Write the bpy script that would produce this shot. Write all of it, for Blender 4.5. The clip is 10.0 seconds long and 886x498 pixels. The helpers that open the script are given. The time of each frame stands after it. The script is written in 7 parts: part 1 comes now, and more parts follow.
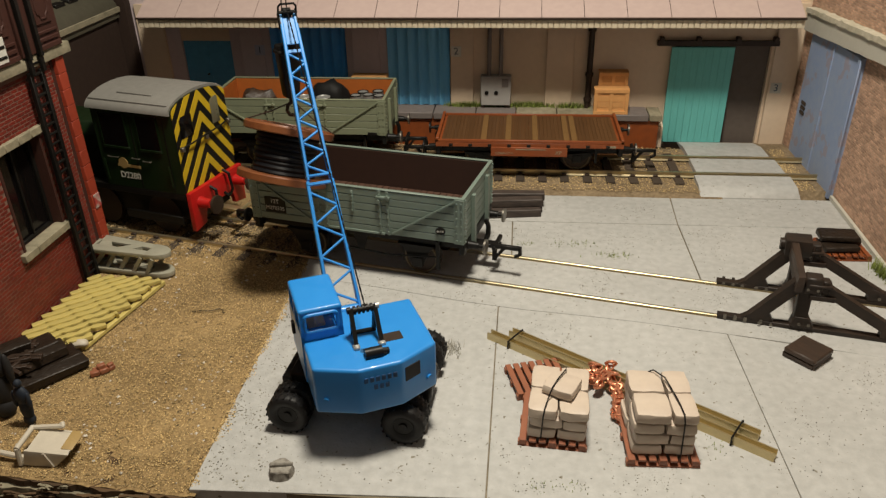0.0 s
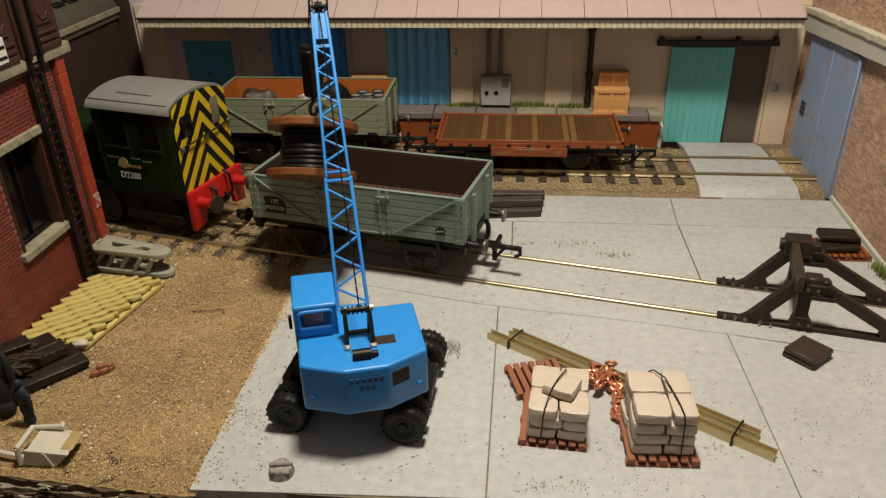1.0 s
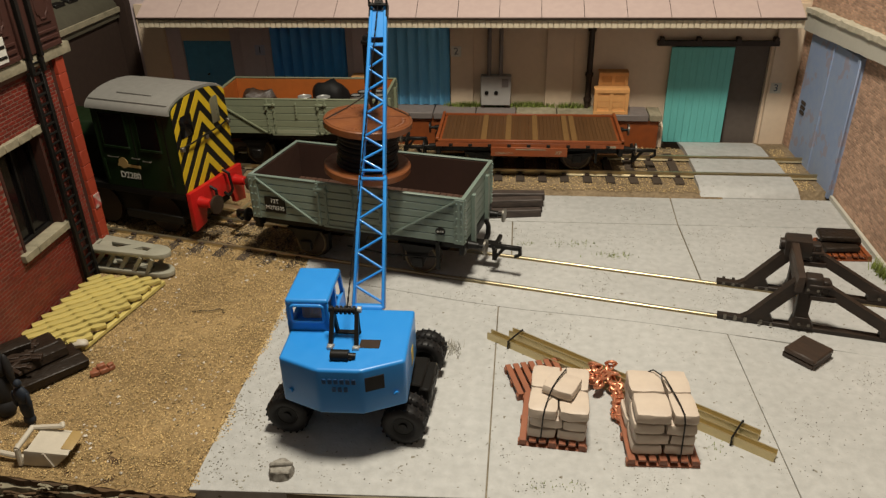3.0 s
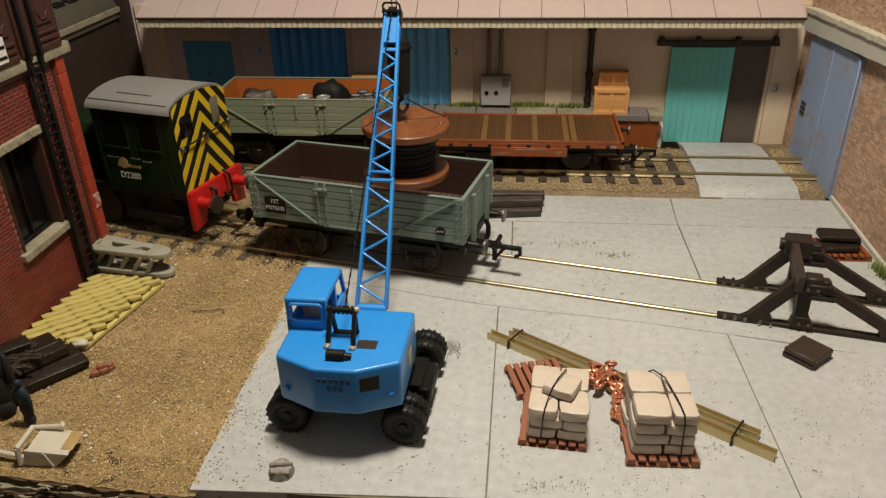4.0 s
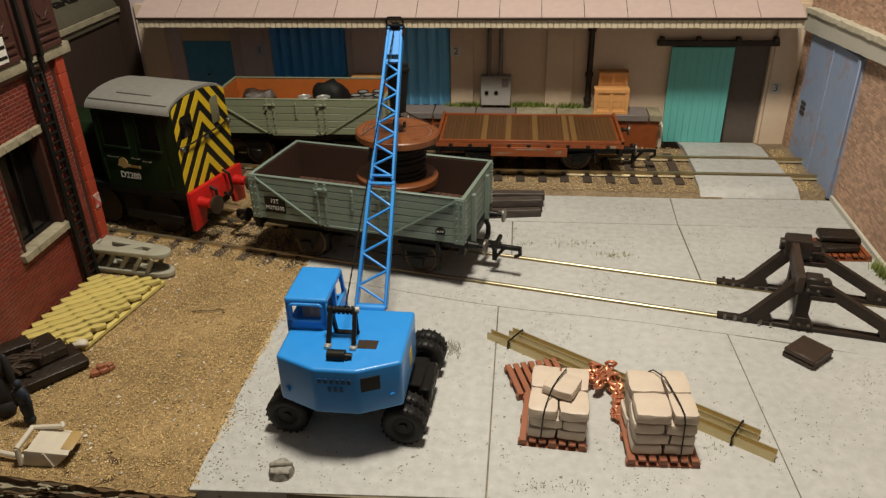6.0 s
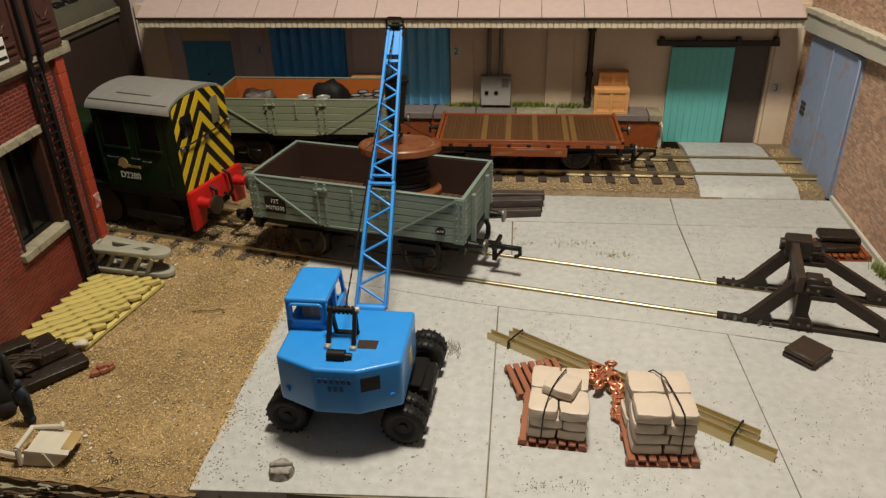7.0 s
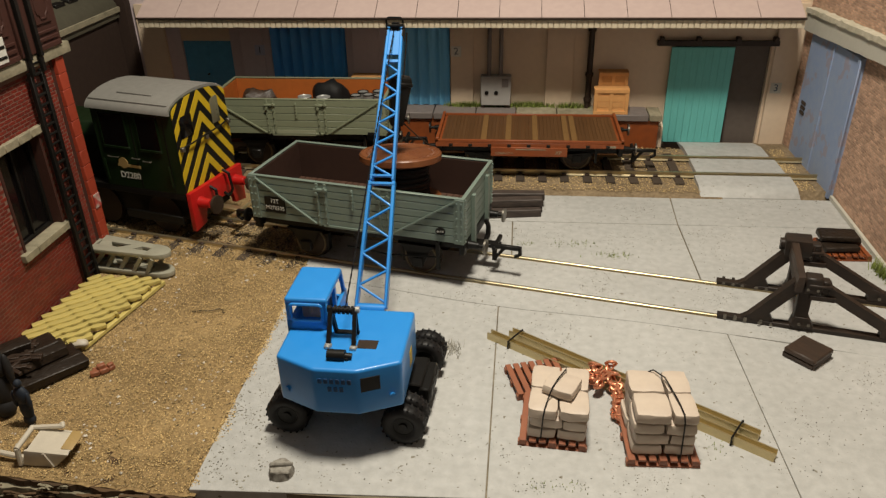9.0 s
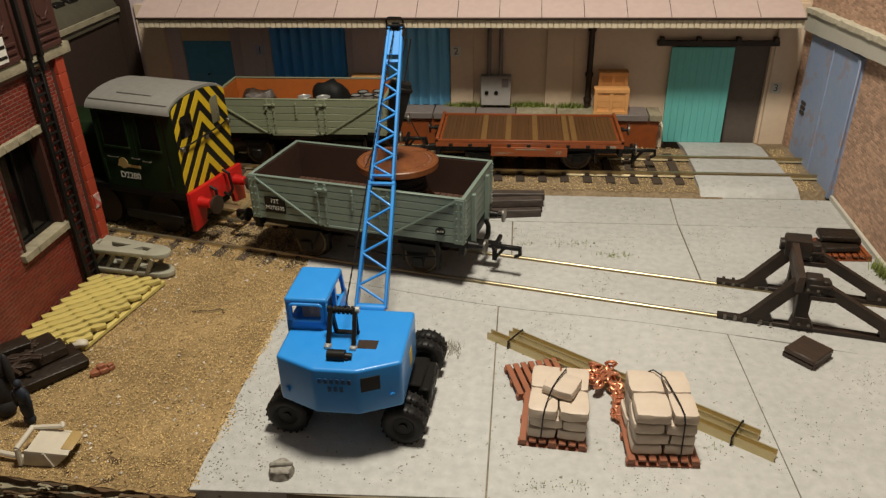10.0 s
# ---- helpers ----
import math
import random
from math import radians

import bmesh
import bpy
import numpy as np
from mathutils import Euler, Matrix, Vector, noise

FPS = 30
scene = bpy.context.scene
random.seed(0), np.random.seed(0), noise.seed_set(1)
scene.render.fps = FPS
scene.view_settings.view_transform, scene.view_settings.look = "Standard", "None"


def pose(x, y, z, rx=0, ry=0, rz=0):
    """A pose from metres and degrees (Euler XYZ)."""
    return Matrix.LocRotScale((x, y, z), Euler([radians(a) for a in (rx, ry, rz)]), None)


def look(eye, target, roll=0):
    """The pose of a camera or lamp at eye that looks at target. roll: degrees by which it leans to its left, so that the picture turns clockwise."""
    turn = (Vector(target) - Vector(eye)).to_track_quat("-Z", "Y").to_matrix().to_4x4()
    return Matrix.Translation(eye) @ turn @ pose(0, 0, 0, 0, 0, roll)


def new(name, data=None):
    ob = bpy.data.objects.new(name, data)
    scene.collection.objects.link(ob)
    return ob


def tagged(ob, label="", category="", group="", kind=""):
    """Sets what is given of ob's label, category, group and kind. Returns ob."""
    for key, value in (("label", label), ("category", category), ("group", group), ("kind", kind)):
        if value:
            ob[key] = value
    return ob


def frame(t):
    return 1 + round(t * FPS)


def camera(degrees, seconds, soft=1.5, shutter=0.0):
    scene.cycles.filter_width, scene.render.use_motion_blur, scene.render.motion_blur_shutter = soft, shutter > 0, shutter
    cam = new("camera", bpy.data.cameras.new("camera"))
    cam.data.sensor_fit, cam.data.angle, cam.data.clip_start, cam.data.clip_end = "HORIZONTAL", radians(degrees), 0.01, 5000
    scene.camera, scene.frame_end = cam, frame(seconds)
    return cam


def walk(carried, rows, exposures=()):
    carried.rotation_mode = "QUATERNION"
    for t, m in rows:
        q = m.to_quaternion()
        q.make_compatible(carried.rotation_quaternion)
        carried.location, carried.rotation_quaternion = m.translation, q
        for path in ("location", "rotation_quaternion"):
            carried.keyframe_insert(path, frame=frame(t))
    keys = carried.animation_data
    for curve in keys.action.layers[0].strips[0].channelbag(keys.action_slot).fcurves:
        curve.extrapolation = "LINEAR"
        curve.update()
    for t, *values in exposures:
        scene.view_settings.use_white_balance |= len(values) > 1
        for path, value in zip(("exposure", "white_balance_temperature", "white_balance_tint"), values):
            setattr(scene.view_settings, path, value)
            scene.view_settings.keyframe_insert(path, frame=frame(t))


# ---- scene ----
U = 0.001  # the models are laid out in millimetres


# ---- camera ----
cam = camera(61.69, 10.0, soft=1.35)
EYE = (0.0, 0.0, 0.11732)
VIEW = look(EYE, (-0.027705, 0.262568, -0.025124), -1.21)
walk(cam, [(0.0, VIEW), (10.0, VIEW)], exposures=[(0.0, 0.0), (10.0, 0.0)])


# ---- light ----
world = bpy.data.worlds.new("room")
scene.world = world
world.use_nodes = True
world.node_tree.nodes["Background"].inputs[0].default_value = (1.0, 0.90, 0.74, 1)
world.node_tree.nodes["Background"].inputs[1].default_value = 0.138


def lamp(name, at, target, size, watts, colour):
    data = bpy.data.lights.new(name, "AREA")
    data.shape, data.size, data.energy, data.color = "DISK", size, watts, colour
    ob = new(name, data)
    ob.matrix_world = look(at, target)
    return ob


lamp("desk_lamp", (0.004, 0.138, 0.315), (0.004, 0.178, 0.0), 0.05, 1.26, (1.0, 0.92, 0.765))


# ---- materials ----
def mat(name, colour, rough=0.6, metal=0.0, colour2=None, grain=400.0, stain=60.0, amount=0.5, bump=0.0, bump_scale=1500.0,
        random_tone=0.0, coat=0.0, spec=0.5, stretch=(1, 1, 1), island=False, speck=None, speck_scale=500.0, speck_at=0.68):
    m = bpy.data.materials.new(name)
    m.use_nodes = True
    nt = m.node_tree
    n, l = nt.nodes, nt.links
    b = n["Principled BSDF"]
    tc = n.new("ShaderNodeTexCoord")
    mp = n.new("ShaderNodeMapping")
    mp.inputs["Scale"].default_value = stretch
    l.new(tc.outputs["Object"], mp.inputs[0])
    c2 = colour2 or tuple(v * 0.72 for v in colour)

    def noise_at(scale, detail=4.0):
        t = n.new("ShaderNodeTexNoise")
        t.inputs["Scale"].default_value, t.inputs["Detail"].default_value = scale, detail
        l.new(mp.outputs[0], t.inputs["Vector"])
        return t

    fine, broad = noise_at(grain), noise_at(stain, 3.0)
    add = n.new("ShaderNodeMath")
    add.operation = "MULTIPLY_ADD"
    l.new(fine.outputs[0], add.inputs[0])
    add.inputs[1].default_value = 0.55
    half = n.new("ShaderNodeMath")
    half.operation = "MULTIPLY"
    half.inputs[1].default_value = 0.45
    l.new(broad.outputs[0], half.inputs[0])
    l.new(half.outputs[0], add.inputs[2])
    ramp = n.new("ShaderNodeMapRange")
    ramp.inputs[1].default_value, ramp.inputs[2].default_value = 0.35, 0.65
    ramp.inputs[3].default_value, ramp.inputs[4].default_value = 0.5 - amount / 2, 0.5 + amount / 2
    l.new(add.outputs[0], ramp.inputs[0])
    mix = n.new("ShaderNodeMix")
    mix.data_type = "RGBA"
    mix.inputs[6].default_value, mix.inputs[7].default_value = (*colour, 1), (*c2, 1)
    l.new(ramp.outputs[0], mix.inputs[0])
    out = mix.outputs[2]
    if speck:
        sp = noise_at(speck_scale, 2.0)
        th = n.new("ShaderNodeMapRange")
        th.inputs[1].default_value, th.inputs[2].default_value = speck_at, speck_at + 0.03
        l.new(sp.outputs[0], th.inputs[0])
        m2 = n.new("ShaderNodeMix")
        m2.data_type = "RGBA"
        l.new(th.outputs[0], m2.inputs[0])
        l.new(out, m2.inputs[6])
        m2.inputs[7].default_value = (*speck, 1)
        out = m2.outputs[2]
    if random_tone:
        info = n.new("ShaderNodeNewGeometry" if island else "ShaderNodeObjectInfo")
        hsv = n.new("ShaderNodeHueSaturation")
        mr = n.new("ShaderNodeMapRange")
        mr.inputs[3].default_value, mr.inputs[4].default_value = 1 - random_tone, 1 + random_tone
        l.new(info.outputs["Random Per Island" if island else "Random"], mr.inputs[0])
        l.new(mr.outputs[0], hsv.inputs["Value"])
        l.new(out, hsv.inputs["Color"])
        out = hsv.outputs[0]
    l.new(out, b.inputs["Base Color"])
    b.inputs["Metallic"].default_value = metal
    rr = n.new("ShaderNodeMapRange")
    rr.inputs[3].default_value, rr.inputs[4].default_value = max(0.03, rough - 0.1), min(1, rough + 0.1)
    l.new(fine.outputs[0], rr.inputs[0])
    l.new(rr.outputs[0], b.inputs["Roughness"])
    b.inputs["Coat Weight"].default_value = coat
    b.inputs["Specular IOR Level"].default_value = spec
    if bump:
        bt = noise_at(bump_scale, 3.0)
        bp = n.new("ShaderNodeBump")
        bp.inputs["Strength"].default_value, bp.inputs["Distance"].default_value = 1.0, bump * U
        l.new(bt.outputs[0], bp.inputs["Height"])
        l.new(bp.outputs[0], b.inputs["Normal"])
    return m


CONCRETE = mat("painted_concrete", (0.475, 0.47, 0.455), 0.6, colour2=(0.365, 0.36, 0.345), grain=420, stain=22, amount=0.95, bump=0.10, speck=(0.20, 0.18, 0.14), speck_scale=560, speck_at=0.70)
GROUT = mat("joint_dirt", (0.23, 0.19, 0.13), 0.9, colour2=(0.10, 0.08, 0.05), amount=1.2, grain=300, stain=90)
STOP_BLACK = mat("grimy_black_iron", (0.016, 0.012, 0.010), 0.5, colour2=(0.034, 0.021, 0.014), amount=0.8, bump=0.12, bump_scale=700, spec=0.35)
BEAM_WOOD = mat("dark_buffer_timber", (0.05, 0.029, 0.018), 0.5, colour2=(0.025, 0.015, 0.010), amount=1.0, bump=0.15, bump_scale=600, stretch=(2, 0.4, 2))
SLAB_EDGE = mat("slab_edge_paint", (0.30, 0.29, 0.28), 0.7, bump=0.08)
SAND = mat("sandy_grit", (0.37, 0.25, 0.11), 0.9, colour2=(0.20, 0.13, 0.055), grain=1300, stain=45, amount=1.3, bump=0.6, bump_scale=1100, speck=(0.09, 0.06, 0.03), speck_scale=900, speck_at=0.64)
GRIT = mat("loose_grit", (0.52, 0.375, 0.170), 0.6, colour2=(0.36, 0.245, 0.105), random_tone=0.68, island=True)
TRACK_GRIT = mat("coarse_track_grit", (0.36, 0.26, 0.13), 0.6, colour2=(0.12, 0.08, 0.04), amount=1.2, grain=90, stain=40, random_tone=0.7, island=True)
EDGE_CRUMB = mat("grey_olive_crumbs", (0.30, 0.285, 0.235), 0.85, random_tone=0.45, island=True)
DIRT_CRUMB = mat("dark_olive_crumbs", (0.16, 0.14, 0.09), 0.9, random_tone=0.5, island=True)
PALE_FIBRE = mat("pale_fibre", (0.55, 0.52, 0.45), 0.8)
BATTEN = mat("worn_batten", (0.19, 0.098, 0.028), 0.65, stretch=(1, 6, 1))
PALE_GRIT = mat("pale_stone_chips", (0.66, 0.60, 0.52), 0.7, random_tone=0.2, island=True)
BALLAST = mat("ballast", (0.30, 0.22, 0.13), 0.9, colour2=(0.13, 0.09, 0.05), grain=800, stain=60, amount=1.0, bump=0.5, bump_scale=900)
CORK = mat("baseboard_edge", (0.12, 0.068, 0.03), 0.9, colour2=(0.045, 0.027, 0.014), grain=300, amount=1.0, bump=0.4, bump_scale=500, stretch=(0.3, 1, 3))
RED_BRICK = mat("red_brick", (0.185, 0.017, 0.0075), 0.6, colour2=(0.10, 0.011, 0.0055), random_tone=0.22, island=True, bump=0.05)
ORANGE_BRICK = mat("orange_red_quoin", (0.36, 0.045, 0.016), 0.7, bump=0.06, random_tone=0.1)
MORTAR = mat("grey_mortar", (0.20, 0.115, 0.085), 0.9, bump=0.04)
BROWN_STONE = mat("brown_terracotta", (0.052, 0.014, 0.008), 0.7, bump=0.08, bump_scale=600)
PALE_STONE = mat("weathered_pale_stone", (0.33, 0.29, 0.20), 0.8, colour2=(0.17, 0.15, 0.10), amount=0.9, bump=0.15, bump_scale=700)
GLASS_DARK = mat("dark_window_glass", (0.006, 0.005, 0.005), 0.12, spec=0.3)
BLACK = mat("black_plastic", (0.010, 0.009, 0.008), 0.42, bump=0.03, spec=0.22)
RUBBER = mat("black_rubber", (0.012, 0.011, 0.011), 0.5, bump=0.05, spec=0.3)
IRON = mat("rusty_dark_iron", (0.024, 0.017, 0.013), 0.5, colour2=(0.045, 0.025, 0.015), bump=0.08, bump_scale=900, spec=0.35)
CRANE_BLUE = mat("crane_blue_paint", (0.016, 0.215, 0.62), 0.40, colour2=(0.022, 0.245, 0.66), amount=0.5, stain=50, coat=0.25, speck=(0.012, 0.07, 0.17), speck_scale=170, speck_at=0.735, bump=0.012, bump_scale=900)
BADGE_BLUE = mat("dark_blue_badge", (0.012, 0.09, 0.26), 0.45, colour2=(0.008, 0.04, 0.11), amount=1.0)
WAGON_GREY = mat("grey_green_wagon_paint", (0.175, 0.222, 0.188), 0.42, colour2=(0.15, 0.195, 0.165), bump=0.015)
WAGON_OLIVE = mat("olive_grey_wagon_paint", (0.20, 0.22, 0.14), 0.55, colour2=(0.175, 0.19, 0.125))
WAGON_PALE = mat("pale_olive_wagon_paint", (0.30, 0.31, 0.21), 0.6)
WAGON_BROWN = mat("dark_brown_wagon_inside", (0.045, 0.022, 0.016), 0.5, bump=0.02)
FLOOR_BROWN = mat("brown_plank_floor", (0.085, 0.042, 0.028), 0.55, random_tone=0.12)
ORANGE_WOOD = mat("orange_wagon_inside", (0.42, 0.115, 0.018), 0.6)
RUST_PAINT = mat("bauxite_red_paint", (0.27, 0.066, 0.014), 0.5, colour2=(0.19, 0.045, 0.011), amount=0.8)
DECK_WOOD = mat("brown_deck_planks", (0.105, 0.048, 0.016), 0.5, random_tone=0.08, stretch=(1, 8, 1))
LOCO_GREEN = mat("dark_green_loco_paint", (0.008, 0.019, 0.006), 0.33, spec=0.3)
LOCO_ROOF = mat("grey_loco_roof", (0.23, 0.22, 0.20), 0.55, bump=0.015)
YELLOW = mat("warning_yellow_paint", (0.62, 0.42, 0.015), 0.45)
RED = mat("buffer_beam_red", (0.50, 0.012, 0.010), 0.4)
WORN_RIM = mat("worn_tan_metal", (0.16, 0.12, 0.065), 0.45, metal=0.4)
STEEL = mat("dull_steel", (0.22, 0.20, 0.17), 0.38, metal=0.8)
BRASS = mat("brass", (0.66, 0.54, 0.30), 0.32, metal=0.8, bump=0.02)
RAIL = mat("brass_coloured_rail", (0.64, 0.54, 0.34), 0.34, metal=0.9)
RAIL_SIDE = mat("rusty_rail", (0.10, 0.055, 0.028), 0.7)
SLEEPER = mat("dark_sleeper", (0.065, 0.045, 0.03), 0.8, random_tone=0.2, bump=0.06)
WHITE = mat("white_lettering", (0.70, 0.68, 0.62), 0.6)
SILVER = mat("silver_metal", (0.52, 0.52, 0.50), 0.4, metal=0.6, bump=0.05)
REEL_WOOD = mat("brown_reel_flange", (0.205, 0.070, 0.022), 0.42, colour2=(0.14, 0.042, 0.014), grain=350, stain=120, amount=0.9, bump=0.22, bump_scale=330)
OLD_TIMBER = mat("grey_brown_old_timber", (0.075, 0.055, 0.045), 0.6, colour2=(0.028, 0.020, 0.016), amount=1.1, bump=0.15, bump_scale=600, stretch=(0.4, 2, 2))
LIT_VIEW_GLASS = mat("olive_lit_view_glass", (0.15, 0.14, 0.09), 0.3)
CABLE = mat("black_cable", (0.008, 0.008, 0.010), 0.45, bump=0.01, spec=0.22)
CREAM_WALL = mat("cream_render", (0.70, 0.555, 0.41), 0.85, colour2=(0.60, 0.47, 0.355), stain=30, bump=0.02)
ROOF_PINK = mat("pinkish_roof_sheet", (0.50, 0.385, 0.35), 0.75, colour2=(0.41, 0.305, 0.285), stain=40)
FASCIA = mat("cream_ribbed_fascia", (0.74, 0.66, 0.51), 0.7, colour2=(0.50, 0.42, 0.30), amount=0.8, stretch=(4, 1, 1))
BLUE_SHEET = mat("blue_corrugated_sheet", (0.075, 0.37, 0.82), 0.42, colour2=(0.055, 0.29, 0.72))
PALE_SHEET = mat("light_blue_corrugated_sheet", (0.24, 0.60, 0.90), 0.42, colour2=(0.13, 0.45, 0.80), stretch=(5, 1, 0.4))
SIGN_BLUE = mat("bluish_sign_card", (0.45, 0.48, 0.62), 0.6)
GREY_RENDER = mat("greyish_render", (0.60, 0.50, 0.52), 0.85, colour2=(0.50, 0.42, 0.44), stain=30, bump=0.02)
PALE_BLUE_DOOR = mat("flat_blue_door_paint", (0.09, 0.36, 0.60), 0.5, colour2=(0.06, 0.24, 0.42))
BLUE_DOOR = mat("faded_blue_door", (0.235, 0.31, 0.50), 0.6, colour2=(0.30, 0.36, 0.50), stain=45, amount=1.0, speck=(0.30, 0.29, 0.37), speck_scale=150, speck_at=0.60)
TEAL = mat("teal_door_paint", (0.145, 0.52, 0.49), 0.55, stretch=(6, 1, 1), amount=0.4)
DARK_INSIDE = mat("dark_interior", (0.05, 0.042, 0.038), 0.9)
INNER_DOOR = mat("grey_brown_inner_door", (0.12, 0.095, 0.08), 0.85)
SALMON_BRICK = mat("brown_printed_brick", (0.50, 0.315, 0.215), 0.85, colour2=(0.38, 0.235, 0.165), random_tone=0.30, island=True)
SALMON_MORTAR = mat("pale_brick_mortar", (0.45, 0.35, 0.27), 0.9)
LEDGE = mat("pale_torn_card", (0.62, 0.57, 0.46), 0.85, colour2=(0.42, 0.38, 0.28), grain=300, amount=1.0, bump=0.2, bump_scale=500)
LINTEL = mat("grey_card_lintel", (0.50, 0.475, 0.41), 0.8, colour2=(0.46, 0.44, 0.38), bump=0.05)
BAG = mat("pale_cement_bag", (0.59, 0.49, 0.395), 0.48, colour2=(0.50, 0.41, 0.335), stain=200, bump=0.22, bump_scale=420)
PALLET = mat("red_brown_pallet_wood", (0.33, 0.125, 0.065), 0.45, colour2=(0.22, 0.075, 0.04), bump=0.05)
COPPER = mat("copper_chain", (0.72, 0.30, 0.17), 0.34, metal=0.6)
CRATE = mat("orange_wood_crate", (0.74, 0.37, 0.13), 0.7, random_tone=0.1)
YELLOW_PLASTIC = mat("pale_yellow_plastic", (0.58, 0.475, 0.16), 0.5, colour2=(0.50, 0.405, 0.125), bump=0.03, random_tone=0.08)
GREY_PLASTIC = mat("stone_grey_plastic", (0.36, 0.345, 0.27), 0.6, bump=0.03)
WHITE_PLASTIC = mat("off_white_plastic", (0.60, 0.54, 0.44), 0.5, bump=0.04)
MUSTARD = mat("mustard_paint", (0.40, 0.27, 0.10), 0.6, bump=0.1)
# dark brown deepened to near-black for the dim corner; the sacks share it
DARK_LOAD = mat("shade_deepened_load", (0.010, 0.007, 0.005), 0.45, colour2=(0.03, 0.019, 0.012), bump=0.35, bump_scale=600, spec=0.3)
COAL = mat("dark_tarpaulin", (0.009, 0.009, 0.009), 0.6, spec=0.2, bump=0.15, bump_scale=400)
GRASS = mat("static_grass", (0.22, 0.27, 0.055), 0.9, random_tone=0.4, island=True)
CAP = mat("mottled_cement", (0.34, 0.32, 0.28), 0.85, colour2=(0.12, 0.10, 0.08), grain=700, amount=1.0, bump=0.15)
GREY_BOX = mat("pale_grey_cabinet", (0.38, 0.36, 0.34), 0.6)
PIPE_GREY = mat("grey_conduit", (0.20, 0.17, 0.16), 0.6)
DARK_BROWN_WALL = mat("dark_brown_board", (0.030, 0.014, 0.008), 0.8, stain=30)
COACH_GREY = mat("grey_coach_roof", (0.085, 0.078, 0.055), 0.5)
CLOTH_BLACK = mat("dark_cloth_paint", (0.012, 0.011, 0.012), 0.7)
# shaded copy of the dull blue, for the figure in the dim corner
FIG_BLUE = mat("shaded_blue_figure_paint", (0.010, 0.017, 0.03), 0.7)
CLOTH_BLUE = mat("dull_blue_paint", (0.03, 0.055, 0.10), 0.7)


# ---- mesh helpers ----
def ident():
    return Matrix.Identity(4)


def box(bm, x0, x1, y0, y1, z0, z1, bevel=0.0, m=None, seg=1):
    c = Vector(((x0 + x1) / 2, (y0 + y1) / 2, (z0 + z1) / 2))
    mm = (m or ident()) @ Matrix.Translation(c) @ Matrix.Diagonal((x1 - x0, y1 - y0, z1 - z0, 1))
    r = bmesh.ops.create_cube(bm, size=1.0, matrix=mm)
    if bevel:
        edges = list({e for v in r["verts"] for e in v.link_edges})
        bmesh.ops.bevel(bm, geom=edges, offset=bevel, segments=seg, affect="EDGES", profile=0.6)
    return r["verts"]


def cyl(bm, p, q, r, n=12, r2=None, caps=True):
    p, q = Vector(p), Vector(q)
    d = q - p
    turn = d.to_track_quat("Z", "Y").to_matrix().to_4x4()
    bmesh.ops.create_cone(bm, cap_ends=caps, segments=n, radius1=r, radius2=r if r2 is None else r2, depth=d.length,
                          matrix=Matrix.Translation((p + q) / 2) @ turn)


def beam(bm, p, q, w, h, up=(0, 0, 1), bevel=0.0):
    """A rectangular bar from p to q, w wide and h deep."""
    p, q = Vector(p), Vector(q)
    d = (q - p).normalized()
    side = d.cross(Vector(up))
    side = side.normalized() if side.length > 1e-4 else Vector((1, 0, 0))
    top = side.cross(d).normalized()
    m = Matrix((side, d, top)).transposed().to_4x4()
    m.translation = (p + q) / 2
    box(bm, -w / 2, w / 2, -(q - p).length / 2, (q - p).length / 2, -h / 2, h / 2, bevel=bevel, m=m)


def tube(bm, pts, r, n=6):
    for a, b in zip(pts, pts[1:]):
        cyl(bm, a, b, r, n)
    for a in pts[1:-1]:
        bmesh.ops.create_icosphere(bm, subdivisions=1, radius=r * 1.02, matrix=Matrix.Translation(a))


def prism(bm, outline, a, b, axis="z", bevel=0.0, seg=2):
    """Extrude a closed outline of 2D points from a to b along an axis."""
    def put(u, v, w):
        return {"z": (u, v, w), "y": (u, w, v), "x": (w, u, v)}[axis]
    lo = [bm.verts.new(put(u, v, a)) for u, v in outline]
    hi = [bm.verts.new(put(u, v, b)) for u, v in outline]
    n = len(outline)
    faces = [bm.faces.new(lo), bm.faces.new(hi)]
    for i in range(n):
        faces.append(bm.faces.new((lo[i], lo[(i + 1) % n], hi[(i + 1) % n], hi[i])))
    bmesh.ops.recalc_face_normals(bm, faces=faces)
    if bevel:
        edges = list({e for f in faces for e in f.edges})
        bmesh.ops.bevel(bm, geom=edges, offset=bevel, segments=seg, affect="EDGES", profile=0.5)


def disc(bm, c, r0, r1, h, n=40):
    """A ring or disc with a hole of r0, standing on c."""
    x, y, z = c
    rings = []
    for r, dz in ((r0, 0), (r1, 0), (r1, h), (r0, h)):
        rings.append([bm.verts.new((x + r * math.cos(2 * math.pi * i / n), y + r * math.sin(2 * math.pi * i / n), z + dz)) for i in range(n)])
    for k in range(4):
        a, b = rings[k], rings[(k + 1) % 4]
        for i in range(n):
            bm.faces.new((a[i], a[(i + 1) % n], b[(i + 1) % n], b[i]))
    bmesh.ops.recalc_face_normals(bm, faces=bm.faces[:])


def torus(bm, m, R, r, nR=24, nr=8):
    rows = []
    for i in range(nR):
        a = 2 * math.pi * i / nR
        rows.append([bm.verts.new(m @ Vector(((R + r * math.cos(2 * math.pi * j / nr)) * math.cos(a), (R + r * math.cos(2 * math.pi * j / nr)) * math.sin(a), r * math.sin(2 * math.pi * j / nr)))) for j in range(nr)])
    for i in range(nR):
        for j in range(nr):
            bm.faces.new((rows[i][j], rows[(i + 1) % nR][j], rows[(i + 1) % nR][(j + 1) % nr], rows[i][(j + 1) % nr]))


